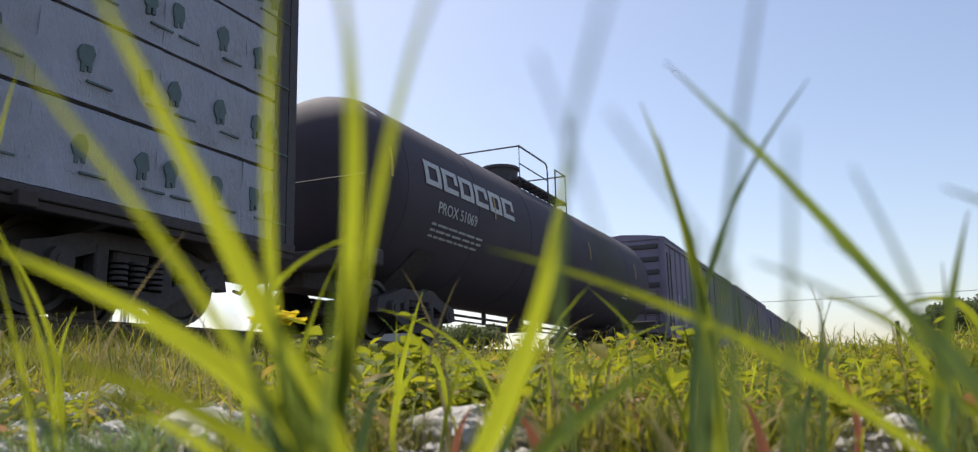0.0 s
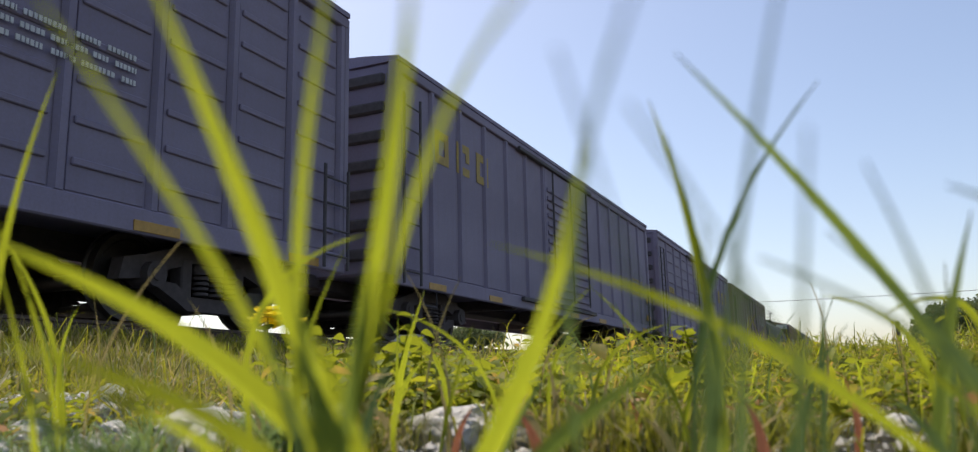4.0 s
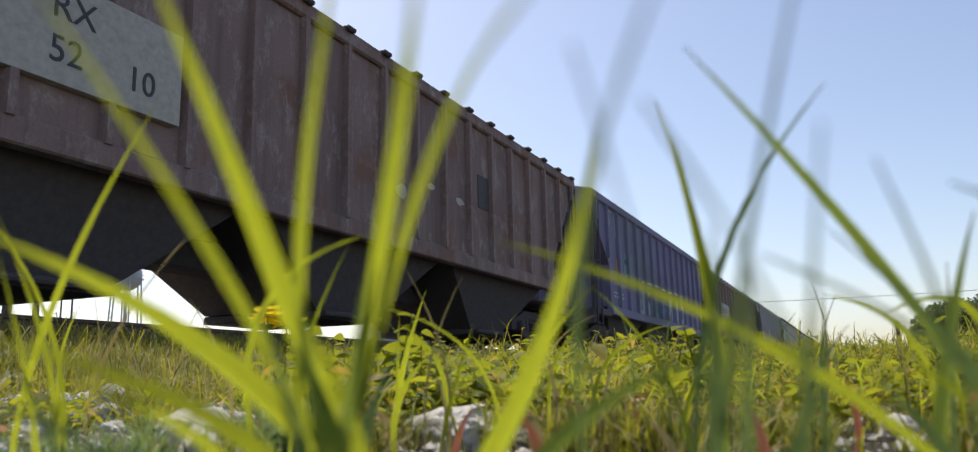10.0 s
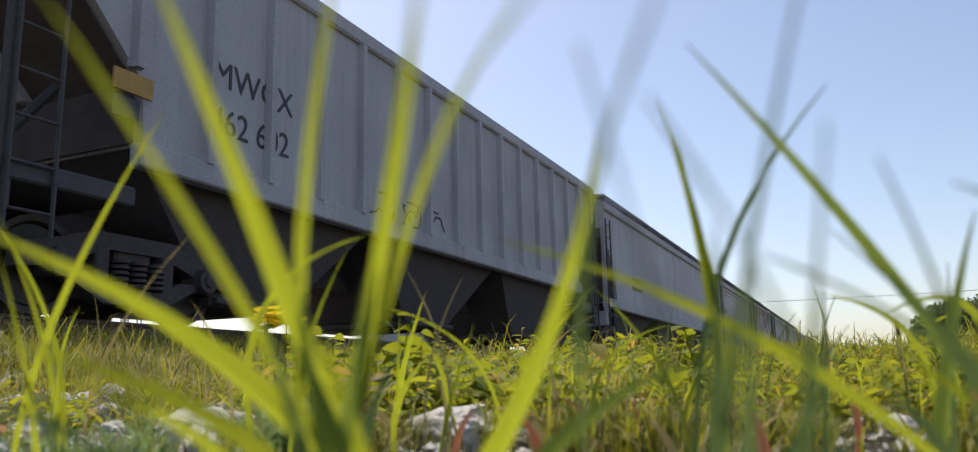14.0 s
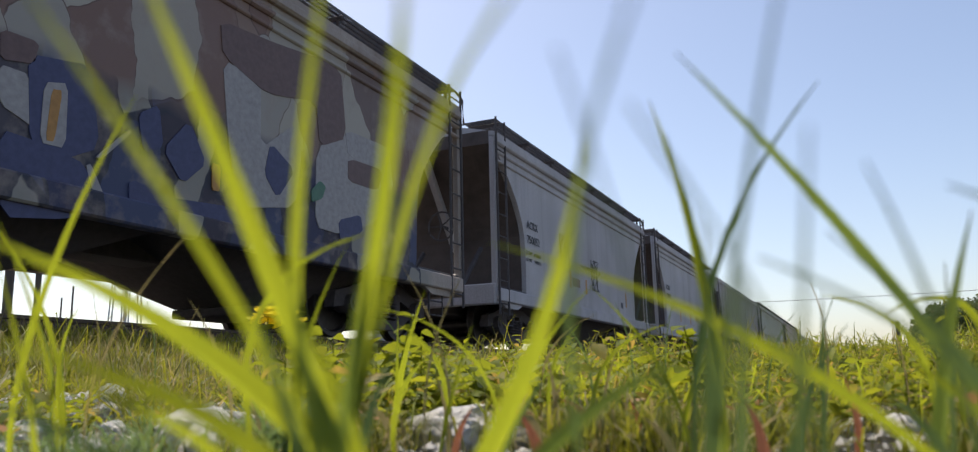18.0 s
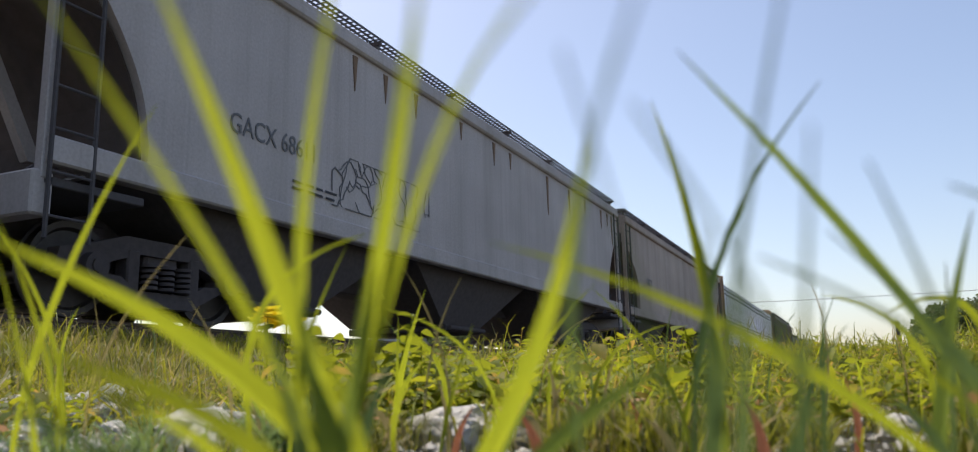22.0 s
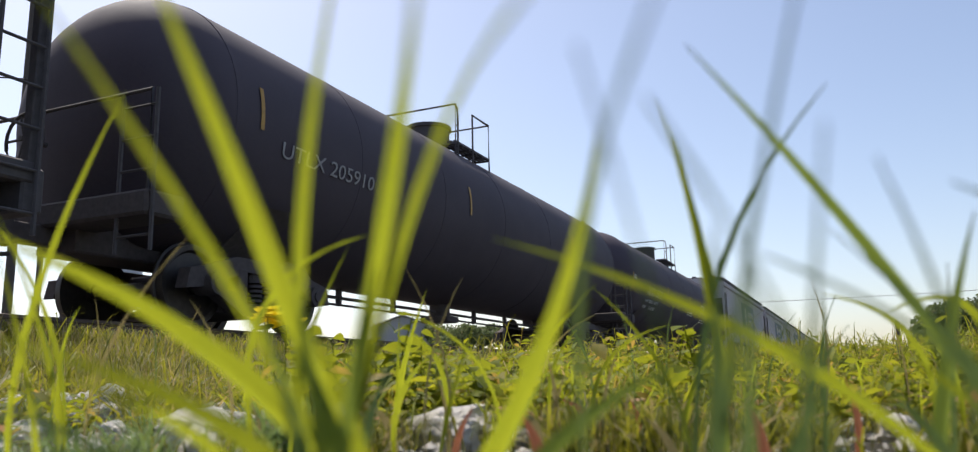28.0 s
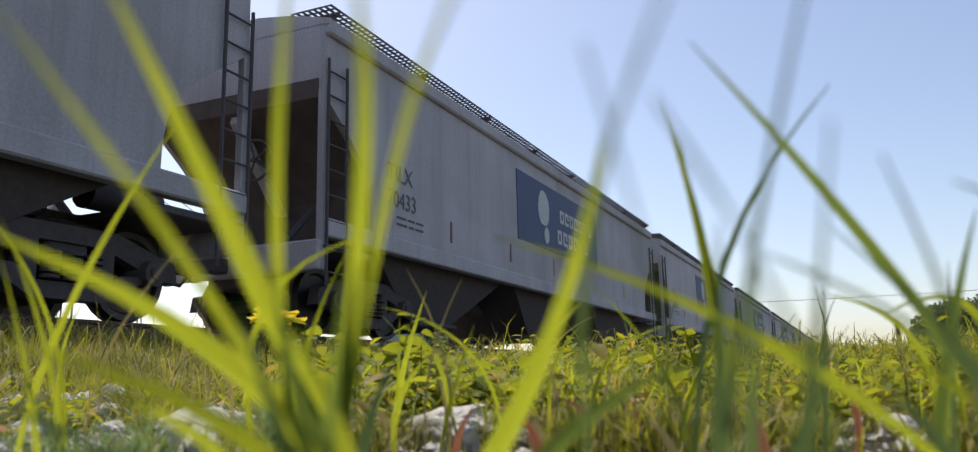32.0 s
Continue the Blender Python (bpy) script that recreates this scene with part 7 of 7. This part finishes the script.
blade((0.733, 0.147, 0.000), (0.723, 0.123, 0.099), (0.714, 0.093, 0.129), 0.0050, "s")
blade((0.633, 0.372, 0.000), (0.621, 0.359, 0.084), (0.613, 0.330, 0.109), 0.0060, "s")
blade((0.829, -0.068, 0.000), (0.808, -0.067, 0.094), (0.779, -0.049, 0.120), 0.0050, "s")
blade((0.819, 0.955, 0.000), (0.794, 0.931, 0.166), (0.768, 0.914, 0.213), 0.0016, "s", DRY)
blade((0.848, 0.890, 0.000), (0.825, 0.864, 0.165), (0.799, 0.849, 0.202), 0.0015, "s", BLADE_SHADED)
blade((0.881, 1.066, 0.000), (0.848, 1.060, 0.166), (0.830, 1.023, 0.203), 0.0015, "s", BLADE_SHADED)
blade((0.955, 0.899, 0.000), (0.921, 0.900, 0.162), (0.903, 0.859, 0.204), 0.0016, "s", DRY)
blade((1.013, 0.269, 0.000), (0.987, 0.259, 0.145), (0.955, 0.263, 0.180), 0.0018, "s", BLADE_SHADED)
blade((1.038, 0.214, 0.000), (1.008, 0.213, 0.143), (0.985, 0.197, 0.180), 0.0018, "s", BLADE_SHADED)
blade((0.997, 0.055, 0.000), (0.977, 0.034, 0.141), (0.943, 0.042, 0.186), 0.0022, "s", DRY)
blade((1.005, 0.036, 0.000), (0.978, 0.037, 0.127), (0.957, 0.019, 0.172), 0.0020, "s", BLADE_SHADED)
blade((1.067, 0.648, 0.000), (1.049, 0.616, 0.155), (1.012, 0.625, 0.185), 0.0020, "s", BLADE_SHADED)
blade((0.972, 0.360, 0.000), (0.955, 0.332, 0.139), (0.949, 0.286, 0.163), 0.0024, "s", DRY)
blade((0.991, 0.318, 0.000), (0.966, 0.312, 0.131), (0.928, 0.330, 0.167), 0.0024, "s", BLADE_SHADED)
blade((1.084, 0.109, 0.000), (1.065, 0.089, 0.133), (1.047, 0.067, 0.161), 0.0020, "s", BLADE_SHADED)
blade((1.153, -0.044, 0.000), (1.126, -0.043, 0.122), (1.091, -0.032, 0.159), 0.0020, "s", DRY)
blade((0.647, 0.840, 0.000), (0.631, 0.814, 0.132), (0.606, 0.806, 0.168), 0.0020, "s", BLADE_SHADED)
blade((0.577, 0.220, 0.000), (0.576, 0.227, 0.051), (0.573, 0.236, 0.066), 0.0090, "s", WITHERED, root=0.6)
blade((0.615, 0.237, 0.000), (0.611, 0.247, 0.057), (0.606, 0.259, 0.044), 0.0060, "s", DRY, root=0.6)
blade((0.583, 0.129, 0.000), (0.584, 0.133, 0.050), (0.582, 0.145, 0.060), 0.0070, "s", DRY, root=0.6)
blade((0.613, 0.072, 0.000), (0.615, 0.072, 0.055), (0.615, 0.078, 0.070), 0.0080, "s", WITHERED, root=0.6)
blade((0.799, 0.015, 0.000), (0.800, 0.014, 0.078), (0.800, 0.017, 0.087), 0.0060, "s", WITHERED, root=0.6)
blade((0.811, 0.254, 0.000), (0.807, 0.267, 0.060), (0.802, 0.282, 0.068), 0.0100, "s", WITHERED, root=0.6)
blade((0.751, 0.271, 0.000), (0.752, 0.272, 0.087), (0.750, 0.277, 0.116), 0.0045, "s", DRY, root=0.6)
blade((0.749, 0.276, 0.000), (0.753, 0.269, 0.069), (0.756, 0.261, 0.092), 0.0045, "s", DRY, root=0.6)
blade((0.812, 0.246, 0.000), (0.816, 0.238, 0.079), (0.819, 0.225, 0.116), 0.0040, "s", DRY, root=0.6)
blade((0.824, 0.203, 0.000), (0.823, 0.211, 0.054), (0.822, 0.216, 0.067), 0.0080, "s", WITHERED, root=0.6)
blade((0.617, -0.037, 0.000), (0.618, -0.036, 0.049), (0.619, -0.033, 0.059), 0.0070, "s", DRY, root=0.6)
blade((0.686, 0.410, 0.000), (0.677, 0.425, 0.064), (0.665, 0.445, 0.073), 0.0070, "s", DRY, root=0.6)
blade((0.653, 0.543, 0.000), (0.649, 0.549, 0.075), (0.643, 0.556, 0.087), 0.0060, "s", DRY, root=0.6)
blade((0.754, 0.388, 0.000), (0.755, 0.391, 0.070), (0.751, 0.397, 0.096), 0.0040, "s", DRY, root=0.6)
blade((0.589, 0.293, 0.000), (0.592, 0.290, 0.054), (0.596, 0.282, 0.068), 0.0060, "s", WITHERED, root=0.6)

# broad-leaved weeds
def leaf_mesh(k, mat):
    rows, n, rng = [], 7, random.Random(k)
    fold, droop = rng.uniform(0.1, 0.35), rng.uniform(0.1, 0.5)
    for i in range(n + 1):
        s = i / n
        w = 0.5 * math.sin(math.pi * (0.04 + 0.94 * s) ** 0.8) * (0.75 + 0.2 * k % 2)
        z = -droop * s * s + 0.05 * math.sin(5 * s + k)
        rows.append([(s, -w, z + fold * w), (s, 0, z), (s, w, z + fold * w)])
    return Shape().loft(rows, caps=False, closed=False).mesh("leaf", mat, 80)


LEAVES = [leaf_mesh(k, WEED) for k in range(4)]
PETALS = [leaf_mesh(k + 7, PETAL) for k in range(2)]


def weed(x, y, height, leaves, size, rng, flower=False):
    z = ground_z(x, y)
    ob = thing("weed", "low broad-leaved green weed in the turf" if not flower else "small weed with yellow flower heads", "weed", "weeds in the turf")
    ob.location = (x, y, z)
    lean = (0.0, 0.0) if flower else (rng.uniform(-0.3, 0.3) * height, rng.uniform(-0.3, 0.3) * height)
    part("stem", Shape().tube([(0, 0, -0.01), (lean[0] * 0.4, lean[1] * 0.4, height * 0.55), (lean[0], lean[1], height)], 0.0018, 5, 0.0010), WEED, ob)
    for i in range(leaves):
        s = (0.35 + 0.65 * (i + 1) / leaves)
        lf = part("leaf", rng.choice(LEAVES), None, ob, "", (lean[0] * s, lean[1] * s, height * s))
        q = size * rng.uniform(0.7, 1.25)
        lf.rotation_euler = (rng.uniform(-0.4, 0.4), rng.uniform(-0.7, 0.2), i * 2.4 + rng.uniform(-0.4, 0.4))
        lf.scale = (q, q, q)
    if flower:
        for j in range(3):
            for i in range(5):
                lf = part("petal", PETALS[i % 2], None, ob, "", (lean[0] + 0.012 * j - 0.012, lean[1] + 0.026 * (j - 1), height + 0.014 * (j % 2)))
                lf.rotation_euler = (0, rng.uniform(-0.5, 0.25), i * 1.257 + j)
                q = size * 0.75
                lf.scale = (q, q, q)


rng = random.Random(77)
for i in range(115):
    r = rng.uniform(1.15, 2.6)
    a = radians(rng.uniform(23, 38) if i < 80 else rng.uniform(-8, 23))
    weed(r * math.cos(a), r * math.sin(a), rng.uniform(0.07, 0.14) + (0.04 if i % 3 == 0 else 0), rng.randint(8, 13), rng.uniform(0.022, 0.037) * (1.0 if i < 80 else 0.75), rng)
weed(1.239, 1.012, 0.217 - ground_z(1.239, 1.012), 6, 0.030, random.Random(5), True)
weed(1.276, 0.998, 0.212 - ground_z(1.276, 0.998), 5, 0.030, random.Random(6), True)

# limestone lumps


def stone_material():
    m, nt, b = material("white_limestone", 0.85)
    n, g = noise_node(nt, 22, 8, (1, 1, 1), 0.7), noise_node(nt, 90, 3)
    c = mix(nt, ramp(nt, n.outputs[0], 0.55, 0.72), (0.82, 0.77, 0.70), (0.36, 0.31, 0.27))
    c = mix(nt, ramp(nt, g.outputs[0], 0.5, 0.8), c, (0.88, 0.84, 0.77))
    nt.links.new(c, b.inputs["Base Color"])
    bump(nt, b, n.outputs[0], 1.0, 0.035)
    return m


LIME = stone_material()


def stone(x, y, size, flat, seed):
    bm = bmesh.new()
    bmesh.ops.create_icosphere(bm, subdivisions=4 if size > 0.026 else 2, radius=1)
    rng = random.Random(seed)
    cuts = [Vector((rng.gauss(0, 1), rng.gauss(0, 1), rng.gauss(0, 0.7))).normalized() for _ in range(9)]
    for v in bm.verts:
        p = v.co.copy()
        for q in cuts:
            d = p.dot(q)
            if d > 0.62:
                p -= q * (d - 0.62) * 0.9
        p *= 1 + 0.16 * noise.noise(p * 2.3 + Vector((seed, 0, 0))) + 0.09 * noise.noise(p * 6 + Vector((0, seed, 0))) - 0.06 * abs(noise.noise(p * 15 + Vector((0, 0, seed)))) + 0.03 * noise.noise(p * 34)
        v.co = Vector((p.x * size, p.y * size * 0.8, p.z * size * flat))
    me = bpy.data.meshes.new("stone")
    bm.to_mesh(me)
    bm.free()
    me.materials.append(LIME)
    me.shade_smooth()
    me.set_sharp_from_angle(angle=radians(20))
    ob = tagged(new("stone", me), "rough pale limestone lump lying in the grass", "stone", "limestone lumps")
    ob.matrix_basis = pose(x, y, ground_z(x, y) + size * flat * 0.45, rng.uniform(-8, 8), rng.uniform(-8, 8), rng.uniform(0, 360))


for i, (x, y, q, fl) in enumerate(LUMPS):
    stone(x, y, q, fl, i + 1)
for i in range(70):
    r, a = rng.uniform(0.8, 1.9), radians(rng.uniform(40, 60) if i < 52 else rng.uniform(-10, 1) if i < 62 else rng.uniform(14, 30))
    stone(r * math.cos(a), r * math.sin(a), rng.uniform(0.012, 0.038), rng.uniform(0.5, 0.9), 100 + i)

rg = np.random.default_rng(31)
gv, gf = [], []
for i in range(2600):
    r, a = rg.uniform(0.75, 2.3), math.radians(rg.uniform(-14, 62))
    x, y, q = r * math.cos(a), r * math.sin(a), 0.0022 + 0.010 * rg.random() ** 3
    z, k = ground_z(x, y) + q * 0.3, len(gv)
    gv += [(x + q * rg.uniform(0.6, 1.3) * cx, y + q * rg.uniform(0.6, 1.3) * cy, z + q * rg.uniform(0.4, 1.0) * cz) for cx, cy, cz in ((1, 0, 0), (0, 1, 0), (-1, 0, 0), (0, -1, 0), (0.2, 0.1, 1), (0, 0, -1))]
    gf += [(k + p, k + (p + 1) % 4, k + 4) for p in range(4)] + [(k + (p + 1) % 4, k + p, k + 5) for p in range(4)]
me = bpy.data.meshes.new("gravel")
me.from_pydata(gv, [], gf)
me.materials.append(LIME)
tagged(new("gravel", me), "scattered small pale limestone chips", "gravel", kind="stuff")


# ---- the far side and the distance ----
def place(az, dist, z=None):
    x, y = dist * math.cos(radians(az)), dist * math.sin(radians(az))
    return x, y, ground_z(x, y) if z is None else z


def tree(az, dist, height, spread, seed, label="dark leafy tree in the distance", low=0.3):
    rng = random.Random(seed)
    ob = thing("tree", label, "tree", "trees in the distance")
    ob.location = place(az, dist)
    s = Shape().tube([(0, 0, -0.2), (0.1, 0, height * 0.3), (0.0, 0.1, height * 0.6)], height * 0.035, 9, height * 0.015)
    tips = []
    for k in range(9):
        a, e = rng.uniform(0, 6.3), rng.uniform(0.35, 1.1)
        z0 = height * rng.uniform(0.25, 0.55)
        L = spread * rng.uniform(0.6, 1.0)
        p = (L * math.cos(a) * math.cos(e), L * math.sin(a) * math.cos(e), z0 + L * math.sin(e))
        s.tube([(0, 0, z0), (p[0] * 0.5, p[1] * 0.5, z0 + (p[2] - z0) * 0.6), p], height * 0.012, 6, height * 0.004)
        tips.append(p)
    part("trunk", s, BARK, ob, smooth=50)
    rg = np.random.default_rng(seed)
    n = 2600
    pts = []
    for i in range(n):
        p = tips[i % len(tips)]
        q = rg.normal(0, 1, 3)
        q = q / np.linalg.norm(q) * rg.uniform(0.2, 1.0) ** 0.5 * spread * 0.42
        pts.append((p[0] + q[0], p[1] + q[1], max(height * low, min(height, p[2] + q[2] * 0.7))))
    c = np.array(pts)
    sz = spread * 0.055 * rg.uniform(0.6, 1.5, n)
    u = rg.normal(0, 1, (n, 3))
    u /= np.linalg.norm(u, axis=1)[:, None]
    w = np.cross(u, rg.normal(0, 1, (n, 3)))
    w /= np.linalg.norm(w, axis=1)[:, None]
    v = np.stack([c - u * sz[:, None], c + w * sz[:, None] * 0.6, c + u * sz[:, None], c - w * sz[:, None] * 0.6], 1).reshape(-1, 3)
    k = np.arange(n)[:, None] * 4
    crown = new("crown", fast_mesh("crown", v, k + np.array([[0, 1, 2, 3]]), np.zeros((0, 3), int), TREE_LEAF))
    crown.parent = ob


for az, dist, hh, sp, sd in ((-4.2, 62, 4.4, 1.9, 1), (-5.2, 58, 4.5, 2.2, 2), (-6.2, 60, 5.1, 2.4, 3), (-7.4, 66, 5.2, 2.6, 4), (-8.8, 64, 5.0, 2.6, 5), (47.6, 52, 4.6, 1.1, 6), (49.0, 56, 4.4, 0.9, 7), (46.6, 60, 4.6, 0.9, 8), (26.0, 66, 5.9, 2.4, 9), (24.7, 70, 6.1, 2.6, 10), (27.3, 72, 6.2, 2.3, 11), (51.9, 50, 4.2, 0.8, 12)):
    tree(az, dist, hh, sp, sd, low=0.2)


def utility_pole(az, dist, height, arms, lean=0.0, thick=0.13):
    ob = thing("utility_pole", "weathered wooden utility pole with crossarms" if arms else "plain weathered wooden pole", "utility pole", "poles beyond the track")
    ob.matrix_basis = Matrix.Translation(place(az, dist)) @ Matrix.Rotation(radians(lean), 4, "Y")
    part("pole", Shape().tube([(0, 0, -0.3), (0, 0, height)], thick, 12, thick * 0.75), WEATHERED, ob, smooth=40)
    for k in range(arms):
        z = height - 0.35 - 0.75 * k
        arm = part("crossarm", Shape().slab(-1.0, 1.0, -0.16, -0.06, z - 0.06, z + 0.06, 0.01), WEATHERED, ob)
        for x in (-0.9, -0.45, 0.45, 0.9):
            part("insulator", Shape().tube([(x, -0.11, z + 0.06), (x, -0.11, z + 0.2)], 0.05, 8, 0.035), SHADE, arm, smooth=40)
    return ob


utility_pole(54.65, 26.0, 12.5, 1, 0.0, 0.13)
utility_pole(53.1, 35.0, 11.2, 2, 0.0, 0.12)
utility_pole(39.4, 60.0, 9.5, 1, 0.0, 0.14)
utility_pole(51.15, 30.0, 3.35, 0, 0.0, 0.04)
utility_pole(51.75, 30.0, 2.95, 0, 0.0, 0.035)
utility_pole(-2.2, 40.0, 2.2, 0, 0.0, 0.12)


def cable(a, b, sag, r=0.018):
    a, b = Vector(a), Vector(b)
    pts = [a.lerp(b, i / 24) - Vector((0, 0, 4 * sag * (i / 24) * (1 - i / 24))) for i in range(25)]
    tagged(new("overhead_wire", Shape().tube(pts, r, 5).mesh("overhead_wire", SHADE, 60)), "thin sagging overhead wire against the sky", "wire", "overhead wires")


def high(az, dist, z):
    return (dist * math.cos(radians(az)), dist * math.sin(radians(az)), z)


cable(high(16, 84, 7.4), high(-14, 80, 6.9), 0.28, 0.022)
utility_pole(16, 84.2, 7.6, 1, 0.0, 0.14)
utility_pole(-14, 80.2, 7.1, 1, 0.0, 0.14)
cable(high(54.65, 25.9, 9.3), high(39.4, 59.9, 9.1), 0.5, 0.02)
cable(high(54.65, 25.9, 9.0), high(75, 24, 8.4), 0.4, 0.02)
cable(high(53.1, 34.9, 10.8), high(39.4, 59.8, 8.8), 0.5, 0.015)

# water tower on lattice legs
TANK_WHITE = plain("pale_tank_paint", (0.5, 0.52, 0.55), 0.5)
wt = thing("water_tower", "pale water tower on slender steel legs", "water tower")
wt.location = place(48.1, 250.0)
n = 28
prof = [(0.1, 27.6), (1.6, 28.0), (3.0, 28.9), (3.9, 30.2), (3.95, 33.2), (3.5, 34.0), (2.0, 34.9), (0.1, 35.4)]
part("tank", Shape().loft([[(q * math.cos(2 * math.pi * k / n), q * math.sin(2 * math.pi * k / n), z) for k in range(n)] for q, z in prof]), TANK_WHITE, wt, smooth=40)
part("riser", Shape().tube([(0, 0, 0), (0, 0, 28)], 0.5, 12), TANK_WHITE, wt, smooth=40)
for k in range(6):
    a = 2 * math.pi * k / 6
    part("leg", Shape().tube([(5.4 * math.cos(a), 5.4 * math.sin(a), -0.5), (3.85 * math.cos(a), 3.85 * math.sin(a), 31)], 0.22, 8), TANK_WHITE, wt, smooth=40)
    b = 2 * math.pi * (k + 1) / 6
    for z in (9.0, 18.5):
        q = 5.4 - 1.55 * z / 31
        part("strut", Shape().tube([(q * math.cos(a), q * math.sin(a), z), (q * math.cos(b), q * math.sin(b), z)], 0.1, 6), TANK_WHITE, wt)
ring = [(4.4 * math.cos(2 * math.pi * k / n), 4.4 * math.sin(2 * math.pi * k / n), 31.0) for k in range(n + 1)]
part("walkway", Shape().tube(ring, 0.12, 6, caps=False).tube([(x, y, 32.0) for x, y, _ in ring], 0.06, 6, caps=False), TANK_WHITE, wt)

# grey shed
SHED = plain("grey_sheet_metal", (0.42, 0.42, 0.44), 0.6)
sh = thing("shed", "low grey metal shed with gabled roof", "shed")
sh.matrix_basis = Matrix.Translation(place(30.2, 72.0)) @ Matrix.Rotation(radians(30), 4, "Z")
part("wall", Shape().extrude([(-2.6, 0), (2.6, 0), (2.6, 4.9), (0, 5.9), (-2.6, 4.9)], "x", 0, 9), SHED, sh)
for s in (-1, 1):
    part("roof", Shape().extrude([(s * -0.05, 5.95), (s * 2.85, 4.85), (s * 2.85, 4.93), (s * -0.05, 6.03)], "x", -0.3, 9.3), SHED, sh)


def motions():
    """The whole train rolls past at one speed; the grass sways a little."""
    for ob, u, y, z in moving:
        walk(ob, [(t, pose(u - SPEED * t, y, z)) for t in (0.0, 8.0, 16.0, 24.0, 32.0)])
    axis = Vector(AIM) - Vector(EYE)
    left = ((0, -3.2), (1, -1.2), (2, 0), (3, 0), (6, -0.4), (8, 0.1), (10, 0.1), (11, -0.6), (12, 0.2), (14, 0.2), (17, 0), (18, -0.4), (19, -1.8), (20, 0), (23, 0.2), (25, 0), (28, 0.1), (29, -0.4), (30, 0), (31, -0.7), (32, -2.4))
    right = ((0, -2.0), (1, -1.2), (2, 0.4), (3, -0.3), (6, -1.2), (7, -0.3), (9, -0.7), (11, 0.5), (14, 0.2), (17, -0.8), (18, -0.9), (20, 1.0), (22, -0.7), (25, -0.2), (28, 0.1), (29, 0.5), (32, 0.5))
    lone = ((0, -17), (1, -15.2), (2, -3), (3, -9.7), (6, -14), (7, -9.1), (8, -2.4), (9, 0.6), (10, -1.2), (11, -2.4), (12, 1.2), (14, 0), (17, -1.8), (18, -3.7), (19, -6.7), (20, -7.9), (21, -8.5), (22, -1.2), (23, 0), (25, -2.4), (28, -4.9), (29, -0.6), (30, 1.2), (31, -6.1), (32, 1.8))
    for k, (ob, base, group, length) in enumerate(blade_things):
        rows = {"a": left, "b": right, "w": lone, "s": right}[group]
        gain = 0.45 if group == "s" else 1.0
        walk(ob, [(t, Matrix.Translation(base) @ Matrix.Rotation(radians(a * gain), 4, axis)) for t, a in rows])


motions()
